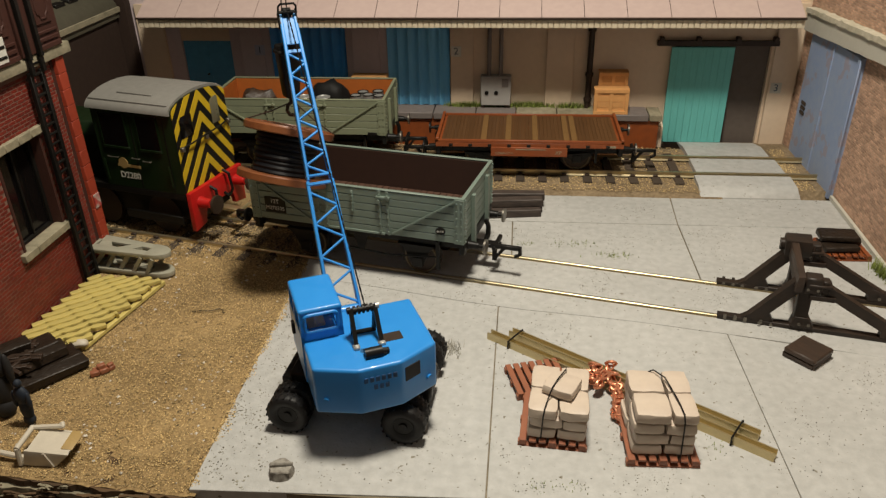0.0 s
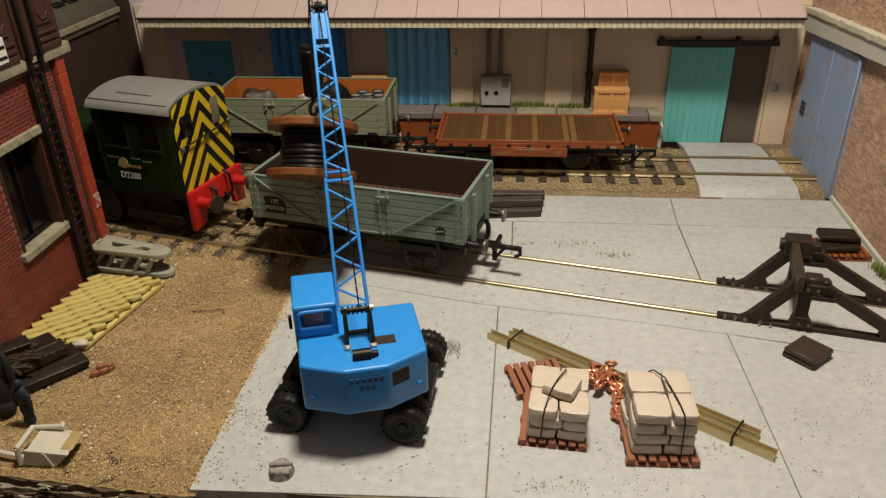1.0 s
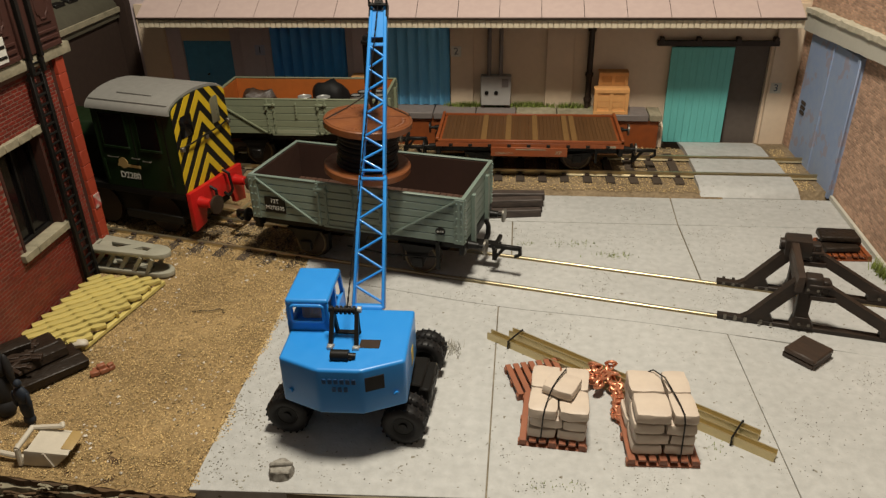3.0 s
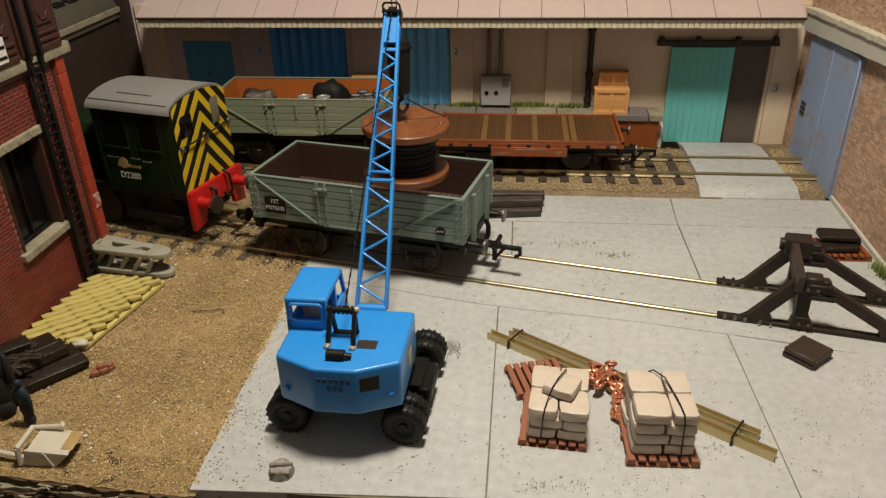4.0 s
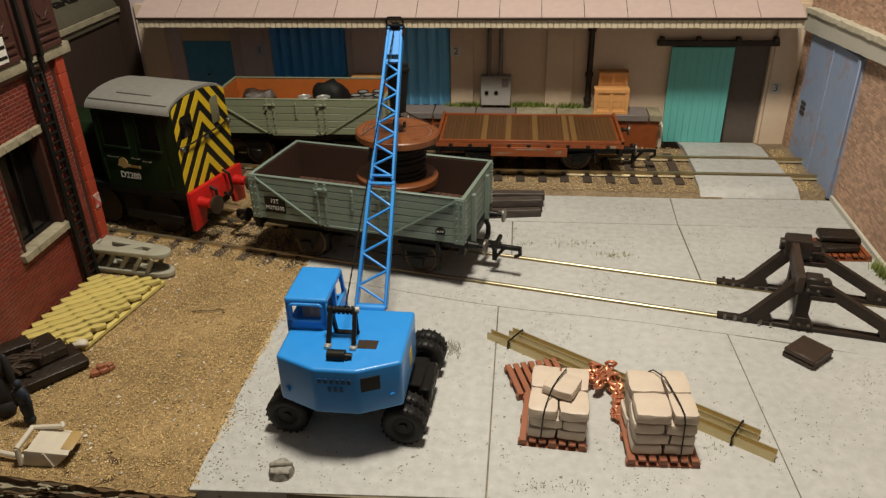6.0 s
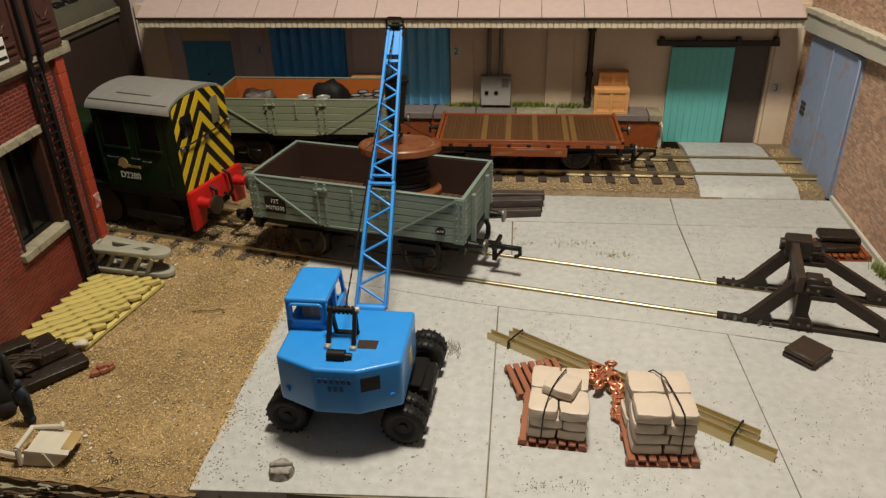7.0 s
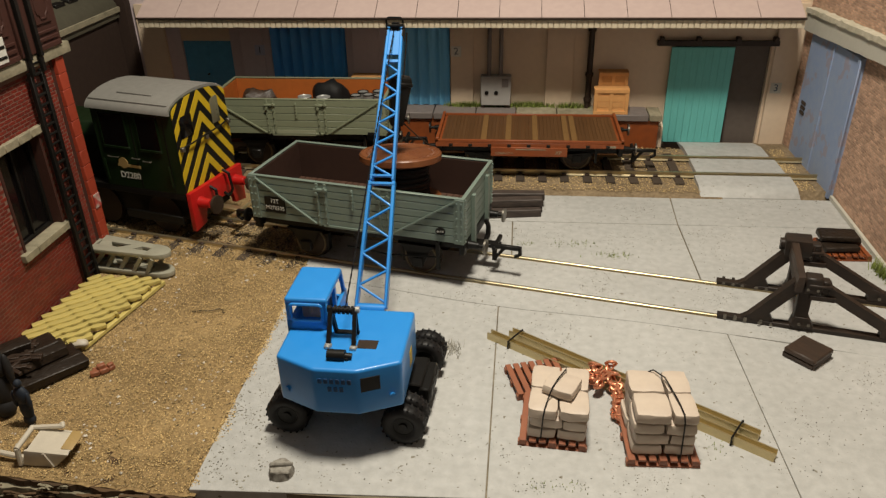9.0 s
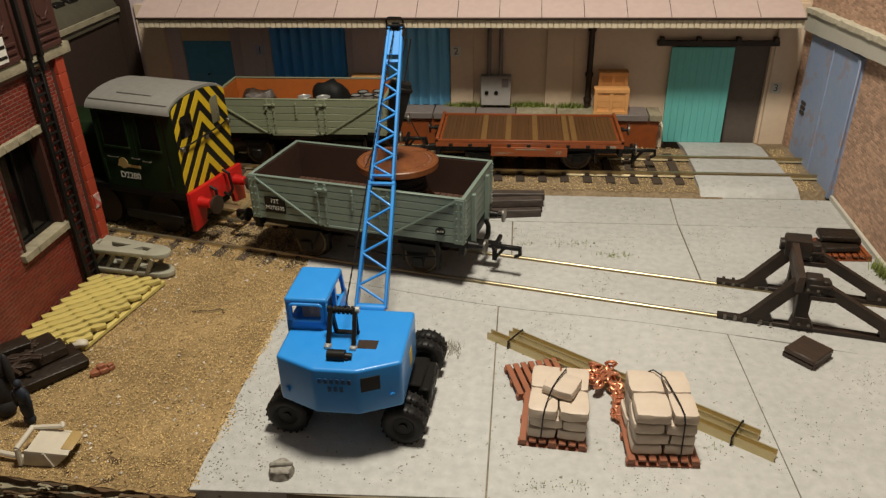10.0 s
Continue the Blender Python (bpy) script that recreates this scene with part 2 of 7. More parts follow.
def lathe(bm, profile, n=48):
    """Turns a closed outline of (radius, height) points round the z axis."""
    rows = [[bm.verts.new((r * math.cos(2 * math.pi * i / n), r * math.sin(2 * math.pi * i / n), z)) for r, z in profile] for i in range(n)]
    k = len(profile)
    for i in range(n):
        for j in range(k):
            bm.faces.new((rows[i][j], rows[(i + 1) % n][j], rows[(i + 1) % n][(j + 1) % k], rows[i][(j + 1) % k]))
    bmesh.ops.recalc_face_normals(bm, faces=bm.faces[:])


def bar_text(text, size, mat_, name, parent, m, label=""):
    """Lettering with the built-in font, turned into a mesh."""
    cu = bpy.data.curves.new(name, "FONT")
    cu.body, cu.size, cu.extrude, cu.align_x, cu.align_y = text, size * U, 0.03 * U, "CENTER", "CENTER"
    tmp = bpy.data.objects.new("tmp", cu)
    me = bpy.data.meshes.new_from_object(tmp)
    bpy.data.objects.remove(tmp)
    me.materials.append(mat_)
    ob = new(name, me)
    ob.parent = parent
    mm = m.copy()
    mm.translation = m.translation * U
    ob.matrix_basis = mm
    if label:
        tagged(ob, label)
    return ob


def finish(bm, name, material, smooth=True):
    me = bpy.data.meshes.new(name)
    bmesh.ops.scale(bm, vec=(U, U, U), verts=bm.verts[:])
    bm.to_mesh(me)
    bm.free()
    me.materials.append(material)
    if smooth:
        me.polygons.foreach_set("use_smooth", [True] * len(me.polygons))
        me.set_sharp_from_angle(angle=radians(38))
    return me


def part(name, bm, material, parent, label="", m=None, smooth=True):
    ob = new(name, finish(bm, name, material, smooth))
    ob.parent = parent
    if m is not None:
        mm = m.copy()
        mm.translation = m.translation * U
        ob.matrix_basis = mm
    return tagged(ob, label)


def put(x, y, z=0.0, rz=0.0, rx=0.0, ry=0.0):
    return pose(x * U, y * U, z * U, rx, ry, rz)


def thing(name, at, label, category, group="", kind=""):
    ob = new(name)
    ob.empty_display_size = 0.005
    ob.matrix_basis = at
    return tagged(ob, label, category, group, kind)


def piece(name, bm, material, label="", category="", kind="", group="", at=None, smooth=True):
    """A thing or part of the setting that is one mesh."""
    ob = new(name, finish(bm, name, material, smooth))
    if at is not None:
        ob.matrix_basis = at
    return tagged(ob, label, category, group, kind)


def share(name, me, parent, m=None):
    ob = new(name, me)
    ob.parent = parent
    if m is not None:
        mm = m.copy()
        mm.translation = m.translation * U
        ob.matrix_basis = mm
    return ob


NEW = bmesh.new


# ---- ground and floor ----
_bm = NEW()
box(_bm, -0.9, 0.9, -1.5, 1.5, 0, 0.8, 0.15)
CHAIR = finish(_bm, "rail_chair", IRON)


def board_edge(x):
    """Where the grit ends in front; the board is cut a little askew."""
    return 106.2 + max(0.0, -68 - x) * 0.062


def ground_sheet():
    """The grit ground, gently uneven, with the layered edge of the baseboard in front."""
    bm = NEW()
    nx, ny = 230, 150
    x0, x1, y0, y1 = -330.0, -64.5, 107.2, 272.0
    grid = []
    for j in range(ny + 1):
        row = []
        for i in range(nx + 1):
            x = x0 + (x1 - x0) * i / nx
            ya = board_edge(x) + 0.5 * noise.noise((x * 0.5, 4.0, 0))
            y = ya + (y1 - ya) * j / ny
            z = -0.95 + 0.2 * noise.noise((x * 0.05, y * 0.05, 0)) + 0.42 * noise.noise((x * 0.3, y * 0.3, 3))
            row.append(bm.verts.new((x, y, z)))
        grid.append(row)
    for j in range(ny):
        for i in range(nx):
            bm.faces.new((grid[j][i], grid[j][i + 1], grid[j + 1][i + 1], grid[j + 1][i]))
    piece("ground", bm, SAND, "sandy grit yard surface with scattered pale chips", "ground", "structure")
    bm = NEW()
    box(bm, -700, 700, -300, 1500, -40, -16)
    piece("table", bm, CORK, "dark brown board under the model yard", "table", "structure")
    for k, (za, zb, ya, yb) in enumerate(((-16, -7.5, 102.6, 118), (-7.4, -4.6, 103.8, 118), (-4.5, -2.9, 105.2, 118), (-2.8, -1.2, 105.9, 118))):
        bm = NEW()
        n = 220
        top, bot = [], []
        for i in range(n + 1):
            x = -330 + 265 * i / n
            y = ya - 106.2 + board_edge(x) + 1.3 * noise.noise((x * 0.16, k * 7.0, 0)) + 0.9 * noise.noise((x * 0.6, k * 5.0, 0))
            top.append((x, y))
        prism(bm, top + [(-65, yb), (-330, yb)], za, zb)
        piece("edge_layer", bm, CORK if k != 2 else PALE_STONE, "ragged brown layer along the baseboard edge", "baseboard edge", "structure", smooth=False)


def edge_splinters():
    """Torn strips that hang from the layered front edge of the board."""
    rng = random.Random(31)
    for material, label in ((PALE_STONE, "pale torn paper shreds along the board edge"), (CORK, "dark torn wood fibres along the board edge")):
        bm = NEW()
        for k in range(36 if material is PALE_STONE else 60):
            x = rng.uniform(-150, -67)
            y, z = board_edge(x) - rng.uniform(0.0, 2.6), -1.4 - rng.uniform(0.0, 5.0)
            l = rng.uniform(1.5, 8)
            pts = [(x + l * i / 4, y + rng.uniform(-0.3, 0.3), z + rng.uniform(-0.18, 0.18)) for i in range(5)]
            for p, q in zip(pts, pts[1:]):
                beam(bm, p, q, rng.uniform(0.3, 0.9), rng.uniform(0.1, 0.3))
        piece("edge_splinters", bm, material, label, "splinters", "stuff", smooth=False)


def scatter(name, material, n, area, size, label, seed, z=-0.45, category="grit"):
    """Many small stones in one mesh."""
    rng = np.random.default_rng(seed)
    shape = np.array([(1, 0, 0), (-1, 0, 0), (0, 1, 0), (0, -1, 0), (0, 0, 1), (0, 0, -1)], float)
    tris = np.array([(0, 2, 4), (2, 1, 4), (1, 3, 4), (3, 0, 4), (2, 0, 5), (1, 2, 5), (3, 1, 5), (0, 3, 5)])
    vs, fs = [], []
    for k in range(n):
        x, y = area(rng)
        s = size * rng.uniform(0.45, 1.25) * rng.uniform(0.6, 1.2, 3)
        a = rng.uniform(0, 6.28)
        p = shape * s * rng.uniform(0.75, 1.25, (6, 1))
        q = np.stack([p[:, 0] * np.cos(a) - p[:, 1] * np.sin(a), p[:, 0] * np.sin(a) + p[:, 1] * np.cos(a), p[:, 2] * 0.7], 1)
        vs.append((q + (x, y, z + s[2] * 0.2)) * U)
        fs.append(tris + 6 * k)
    me = bpy.data.meshes.new(name)
    me.from_pydata(np.concatenate(vs).tolist(), [], np.concatenate(fs).tolist())
    me.materials.append(material)
    return tagged(new(name, me), label, category, "", "stuff")


def concrete_yard():
    """The painted slabs, cut by joints, with the rails let into them."""
    yard = thing("yard_slabs", put(0, 0), "pale grey painted concrete yard slabs with dirty joints", "floor", kind="structure")
    bm = NEW()
    box(bm, -65.7, 330, 108, 262, -1.6, -0.35)
    part("joint_bed", bm, GROUT, yard, "dark dirt in the slab joints")
    a, b = math.tan(radians(-12.1)), 203.3      # the middle line of the track

    def mid(x):
        return b + a * x
    g = 0.22

    def slab(pts):
        bm = NEW()
        prism(bm, pts, -16.0 if pts[0][1] < 120 else -1.5, 0.0, bevel=0.1, seg=1)
        part("slab", bm, CONCRETE, yard)
    lo, hi = -22.5, 21.0                          # curved joint in front of, and joint behind the track
    def front(x):
        f = min(1.0, max(0.0, x / 45.0))
        return mid(x) + lo + 0.9 + 3.4 * f * f * (3 - 2 * f) + 0.3 * math.sin(x * 0.11)

    def run(x0, x1, n=10):
        return [(x0 + (x1 - x0) * i / n, front(x0 + (x1 - x0) * i / n)) for i in range(n + 1)]
    slab([(-66, 107.2), (-3.98, 109.6)] + run(-3.55, -66))
    slab([(-3.66, 109.6), (59.9, 113.0)] + run(58.8, -3.28))
    slab([(60.1, 113.0), (330, 124.0)] + run(330, 59.0))
    # the strip on each side of, and between, the rails
    def strip(o0, o1, x0, x1, cap0=None):
        slab([(x0, mid(x0) + o0), (x1, mid(x1) + o0), (x1, mid(x1) + o1), (x0, mid(x0) + o1)])
    for x0, x1 in ((-66, 330),):
        s = [(x0 + (x1 - x0) * i / 40) for i in range(41)]
        slab([(x, front(x) + g) for x in s] + [(x, mid(x) - 10.5) for x in reversed(s)])
        strip(-8.0, 8.0, x0, x1)
    slab([(-66, mid(-66) + 10.5), (-0.2, mid(-0.2) + 10.5), (-0.2, 238.5), (-66, 238.5)])
    slab([(0.2, mid(0.2) + 10.5), (57.6, mid(57.6) + 10.5), (57.4, 238.8), (0.2, 238.5)])
    slab([(58.0, mid(58) + 10.5), (330, mid(330) + 10.5), (330, 241.0), (57.8, 238.8)])
    slab([(-66, 238.8), (57.4, 239.1), (58.6, 262.0), (-66, 261.2)])
    slab([(57.75, 239.1), (330, 241.3), (330, 264.5), (58.95, 262.0)])
    # rails set in the floor
    for o in (-9.3, 9.3):
        bm = NEW()
        beam(bm, (-330, mid(-330) + o, -0.75), (330, mid(330) + o, -0.75), 1.3, 1.3)
        cyl(bm, (-330, mid(-330) + o, -0.15), (330, mid(330) + o, -0.15), 0.62, 14)
        piece("rail", bm, RAIL, "brass coloured rail let into the concrete", "rail", "structure", "front track rails")
    for k, x in enumerate(np.arange(-320, -62, 9.0)):
        bm = NEW()
        box(bm, -1.7, 1.7, -16, 16, -1.8, -0.74, 0.15)
        sl = piece("sleeper", bm, SLEEPER, "dark wooden sleeper half buried in grit", "sleeper", "structure", "front track sleepers", at=put(x, mid(x), 0, -12.1))
        for o in (-9.1, 9.1):
            share("rail_chair", CHAIR, sl, pose(0, o, -0.8))


def back_track():
    bm = NEW()
    prism(bm, [(258, -1.5), (263, 0.6), (268, 1.5), (304, 1.5), (311, 1.2), (311, -1.5)], -330, 78, axis="x")
    piece("ballast_bed", bm, BALLAST, "brown ballast under the siding by the loading platform", "ballast", "structure")
    for k, x in enumerate(np.arange(-200, 72, 8.8)):
        bm = NEW()
        box(bm, -1.7, 1.7, -16, 16, 1.3, 2.3, 0.15)
        sl = piece("sleeper", bm, SLEEPER, "dark wooden sleeper on the ballast", "sleeper", "structure", "back track sleepers", at=put(x, 286.5, 0, random.uniform(-1, 1)))
        for o in (-8.8, 8.8):
            share("rail_chair", CHAIR, sl, pose(0, o, 2.2))
    for y in (277.7, 295.3):
        bm = NEW()
        prism(bm, [(y - 1.0, 2.2), (y + 1.0, 2.2), (y + 0.3, 2.7), (y + 0.45, 3.5), (y + 0.45, 4.1), (y - 0.45, 4.1), (y - 0.45, 3.5), (y - 0.3, 2.7)], -330, 117, axis="x")
        piece("rail", bm, RAIL, "worn steel rail of the siding", "rail", "structure", "back track rails")
    # crossing panels towards the sliding door
    bm = NEW()
    prism(bm, [(264.5, -1.5), (267, 1.6), (312, 1.6), (323, 0.1), (323, -1.5)], 76.5, 117, axis="x")
    piece("crossing_bed", bm, BALLAST, "brown ballast under the crossing", "ballast", "structure")
    cross = thing("crossing_panels", put(0, 0), "grey concrete crossing panels laid over the siding", "crossing", kind="structure")
    for prof, xa, xb in (([(262.4, -0.5), (262.4, 0.35), (267.5, 2.9), (276.5, 3.5), (276.5, 1.0)], 70.0, 106.2), ([(278.9, 1.0), (278.9, 3.5), (294.2, 3.5), (294.2, 1.0)], 71.4, 105.4), ([(296.4, 1.0), (296.4, 3.5), (309, 3.3), (320.5, 0.9), (320.5, 0.2)], 71.6, 104.2)):
        bm = NEW()
        prism(bm, prof, xa, xb, axis="x", bevel=0.12, seg=1)
        part("panel", bm, CONCRETE, cross)


# ---- the goods shed behind ----
def corrugated(bm, x0, x1, y, z0, z1, pitch=4.6, depth=1.7):
    n = int((x1 - x0) / 0.5)
    a, b = [], []
    for i in range(n + 1):
        x = x0 + (x1 - x0) * i / n
        yy = y - depth * (0.5 + 0.5 * math.cos(2 * math.pi * (x - x0) / pitch)) ** 2
        a.append((x, yy))
    pts = a + [(x1, y + 0.8), (x0, y + 0.8)]
    prism(bm, pts, z0, z1)


def shed():
    YW = 323.0
    # wall with its openings, built from piers and panels
    wall = thing("wall_north", put(0, 0), "cream rendered goods shed wall with pilasters", "wall", kind="structure")
    spans = [(-330, -149.5), (-127, -109), (-75, -57), (-29.2, 66.2), (105.4, 121)]
    for x0, x1 in spans:
        bm = NEW()
        box(bm, x0, x1, YW, YW + 6, -2, 62)
        part("wall_panel", bm, GREY_RENDER if x1 < -50 else CREAM_WALL, wall)
    for x0, x1, z0 in ((-149.5, -127, 44), (-109, -75, 50.5), (-57, -29.2, 50.5), (66.2, 105.4, 43)):
        bm = NEW()
        box(bm, x0, x1, YW + 0.2, YW + 6, z0, 62)
        part("lintel_panel", bm, CREAM_WALL, wall)
    for x0, x1 in ((-29, -19), (12.5, 24), (106.5, 117), (-168, -156), (-122, -112), (-72, -60)):
        bm = NEW()
        box(bm, x0, x1, YW - 1.5, YW, 0 if x0 > 100 else 15, 60, 0.15)
        part("pilaster", bm, GREY_RENDER if -130 < x0 < -50 else CREAM_WALL, wall)
    bm = NEW()
    box(bm, -170, 121, YW + 10, YW + 12, -2, 62)
    part("inner_wall", bm, DARK_INSIDE, wall, "dark inside of the shed")
    bm = NEW()
    box(bm, 66.3, 105.3, YW + 2.0, YW + 3.0, -1, 43.2)
    part("inner_door", bm, INNER_DOOR, wall, "grey-brown inner door in the half open doorway")
    # corrugated doors and the plain blue door
    for x0, x1 in ((-109, -75), (-57, -29.2)):
        bm = NEW()
        corrugated(bm, x0 + 0.3, x1 - 0.3, YW + 1.8, 15.6, 52)
        piece("roller_door", bm, BLUE_SHEET if x0 < -80 else PALE_SHEET, "strong blue corrugated sheet loading door" if x0 < -80 else "light blue corrugated sheet loading door", "door", "structure", "loading doors")
    bm = NEW()
    box(bm, -149.3, -127.2, YW + 1, YW + 2, 15.6, 44, 0.1)
    box(bm, -138.6, -137.9, YW + 0.6, YW + 1, 15.6, 44)
    d = piece("shed_door", bm, PALE_BLUE_DOOR, "plain blue double door on the platform", "door", "structure")
    bm = NEW()
    cyl(bm, (-139.5, YW + 0.9, 29), (-139.5, YW - 0.3, 29), 0.4)
    part("handle", bm, BLACK, d)
    # sliding door on its rail
    door = thing("sliding_door", put(0, 0), "teal ribbed sliding door hanging half open on a dark rail", "door", kind="structure")
    for k in range(9):
        bm = NEW()
        x0 = 64.4 + k * 2.85
        box(bm, x0, x0 + 2.83, YW - 2.4, YW - 1.2, 0.9, 42.5, 0.06)
        part("board", bm, TEAL, door)
    rail = thing("door_rail", put(0, 0), "dark iron sliding door rail with brackets", "rail", kind="structure")
    bm = NEW()
    box(bm, 58.2, 107.5, YW - 2.6, YW - 1.0, 43.0, 45.2, 0.2)
    part("track", bm, IRON, rail)
    for x in (60, 75, 91, 106):
        bm = NEW()
        box(bm, x - 0.9, x + 0.9, YW - 3.0, YW + 0.0, 44.2, 46.6, 0.2)
        part("bracket", bm, IRON, rail)
    # bay signs
    for x, z, s in ((-113.5, 40.4, "1"), (-26.4, 40.2, "2"), (109.5, 25.3, "3")):
        bm = NEW()
        box(bm, -2.2, 2.2, -0.25, 0, -2.2, 2.2)
        sign = piece("bay_sign", bm, {"1": SIGN_BLUE, "2": WHITE, "3": LINTEL}[s], "small pale square bay sign with a number", "sign", group="bay signs", at=put(x, YW - 1.6, z))
        bar_text(s, 4.2, CLOTH_BLUE, "number", sign, pose(0, -0.3, 0, 90, 0, 0))
    # platform
    plat = thing("platform", put(0, 0), "brick loading platform with a stone coping", "platform", kind="structure")
    bm = NEW()
    box(bm, -330, 61, 312.2, YW - 0.01, -1, 13.2)
    part("front_wall", bm, RUST_PAINT, plat, "orange-red brick platform face")
    rng = random.Random(4)
    x = -128.0
    while x < 62:
        w = rng.uniform(17, 20)
        bm = NEW()
        box(bm, x, min(x + w - 0.4, 62), 311.0, YW - 0.02, 13.2, 16.0, 0.25)
        part("coping", bm, PIPE_GREY if rng.random() < 0.35 else PALE_STONE, plat)
        x += w
    bm = NEW()
    prism(bm, [(317, -0.5), (323, -0.5), (323, 11), (317, 9)], 61.0, 64.0, axis="x")
    part("end_block", bm, CREAM_WALL, plat)
    # roof with folded sheets, and the ribbed fascia
    roof = thing("shed_roof", put(0, 0), "pinkish sheet canopy roof with raised seams", "roof", kind="structure")
    x = -156.0
    while x < 107.5:
        w = 16.5
        x1 = min(x + w, 108.2)
        bm = NEW()
        prism(bm, [(299.0, 58.4), (336, 77.3), (336, 77.9), (299.0, 59.0)], x + 0.12, x1 - 0.12, axis="x")
        part("sheet", bm, ROOF_PINK, roof)
        x = x1
    bm = NEW()
    prism(bm, [(299.6, 57.6), (336, 76.2), (336, 77.2), (299.6, 58.3)], -156, 108.2, axis="x")
    part("roof_board", bm, DARK_INSIDE, roof)
    bm = NEW()
    box(bm, -156.3, 108.4, 298.6, 299.7, 58.0, 58.7, 0.1)
    part("gutter_edge", bm, IRON, roof)
    fas = thing("fascia", put(0, 0), "cream fascia of narrow vertical boards", "fascia", kind="structure")
    bm = NEW()
    box(bm, -156.2, 108.2, 300.1, 300.9, 54.7, 57.9)
    part("backing", bm, FASCIA, fas)
    bm0 = NEW()
    box(bm0, -0.98, 0.98, -0.4, 0.0, -1.75, 1.6, 0.15)
    me = finish(bm0, "fascia_board", FASCIA)
    n = 118
    for i in range(n):
        share("board", me, fas, pose(-155.0 + i * 264.0 / n * 0.998 + 0.2, 300.1, 56.3 + random.uniform(-0.1, 0.1), 0, 0, 0))
    # side wall that closes the shed on the dark side, and what lies beyond
    bm = NEW()
    box(bm, -420, -170, 318, 324, -2, 120)
    piece("wall_board", bm, DARK_BROWN_WALL, "dark brown board behind the yard", "wall", "structure")
    bm = NEW()
    box(bm, -420, 700, 345, 352, -2, 140)
    piece("wall_back", bm, DARK_BROWN_WALL, "dark brown board behind the shed", "wall", "structure")


def shed_fittings():
    YW = 323.0
    cab = thing("electric_cabinet", put(-9, YW - 4.6, 17.2), "pale grey steel electrical cabinet with two conduits", "cabinet")
    bm = NEW()
    box(bm, -6.6, 6.6, 0, 4.5, 0, 13.0, 0.35)
    part("body", bm, GREY_BOX, cab)
    for x in (-5.5, 5.5):
        bm = NEW()
        box(bm, x - 0.8, x + 0.8, 0.6, 3.8, -1.3, 0.1, 0.1)
        part("foot", bm, IRON, cab)
    for x in (-4.0, 0.2):
        bm = NEW()
        cyl(bm, (x, 0.1, 5.8), (x, -0.35, 5.8), 0.9)
        part("knob", bm, BLACK, cab)
    bm = NEW()
    box(bm, 2.6, 5.4, -0.2, 0.1, 8.4, 12)
    part("nameplate", bm, PIPE_GREY, cab)
    for x in (-3.0, 2.0):
        bm = NEW()
        cyl(bm, (x, 2.4, 13), (x, 2.4, 40), 0.95, 10)
        part("conduit", bm, PIPE_GREY, cab)
    pipe = thing("downpipe", put(31, YW - 2.0, 16.0), "dark iron downpipe with collars on the shed wall", "pipe")
    bm = NEW()
    cyl(bm, (0, 0, 0), (0, 0, 42), 1.25, 12)
    part("tube", bm, IRON, pipe)
    for z in (3, 14, 33):
        bm = NEW()
        cyl(bm, (0, 0, z), (0, 0, z + 1.4), 1.75, 12)
        part("collar", bm, IRON, pipe)
    # wooden crate, with a smaller one behind it
    def crate(at, w, d, h, label):
        c = thing("wooden_crate", at, label, "crate", "crates on the platform")
        bm = NEW()
        box(bm, -w / 2 + 0.4, w / 2 - 0.4, -d / 2 + 0.4, d / 2 - 0.4, 0.2, h - 0.3)
        part("body", bm, CRATE, c)
        n = 4
        for k in range(n):
            bm = NEW()
            z0 = h * k / n
            box(bm, -w / 2 + 0.2, w / 2 - 0.2, -d / 2 + 0.1, -d / 2 + 0.5, z0 + 0.1, z0 + h / n - 0.1, 0.05)
            part("slat", bm, CRATE, c)
        for x in (-w / 2 + 0.8, 0, w / 2 - 0.8):
            bm = NEW()
            box(bm, x - 0.75, x + 0.75, -d / 2 - 0.3, -d / 2 + 0.2, 0, h, 0.08)
            part("batten", bm, CRATE, c)
        for z in (0.0, h - 1.4):
            bm = NEW()
            box(bm, -w / 2, w / 2, -d / 2 - 0.42, -d / 2 + 0.2, z, z + 1.4, 0.08)
            part("rail", bm, CRATE, c)
        bm = NEW()
        box(bm, -w / 2, w / 2, -d / 2, d / 2, h - 0.3, h + 0.3, 0.1)
        part("lid", bm, CRATE, c)
        return c
    crate(put(40.2, 314.6, 16.0), 14.6, 5.0, 10.6, "orange-brown wooden packing crate with battens on the platform")
    crate(put(41.0, 319.8, 16.0), 12.5, 4.6, 16.5, "taller orange-brown wooden crate standing against the shed wall")


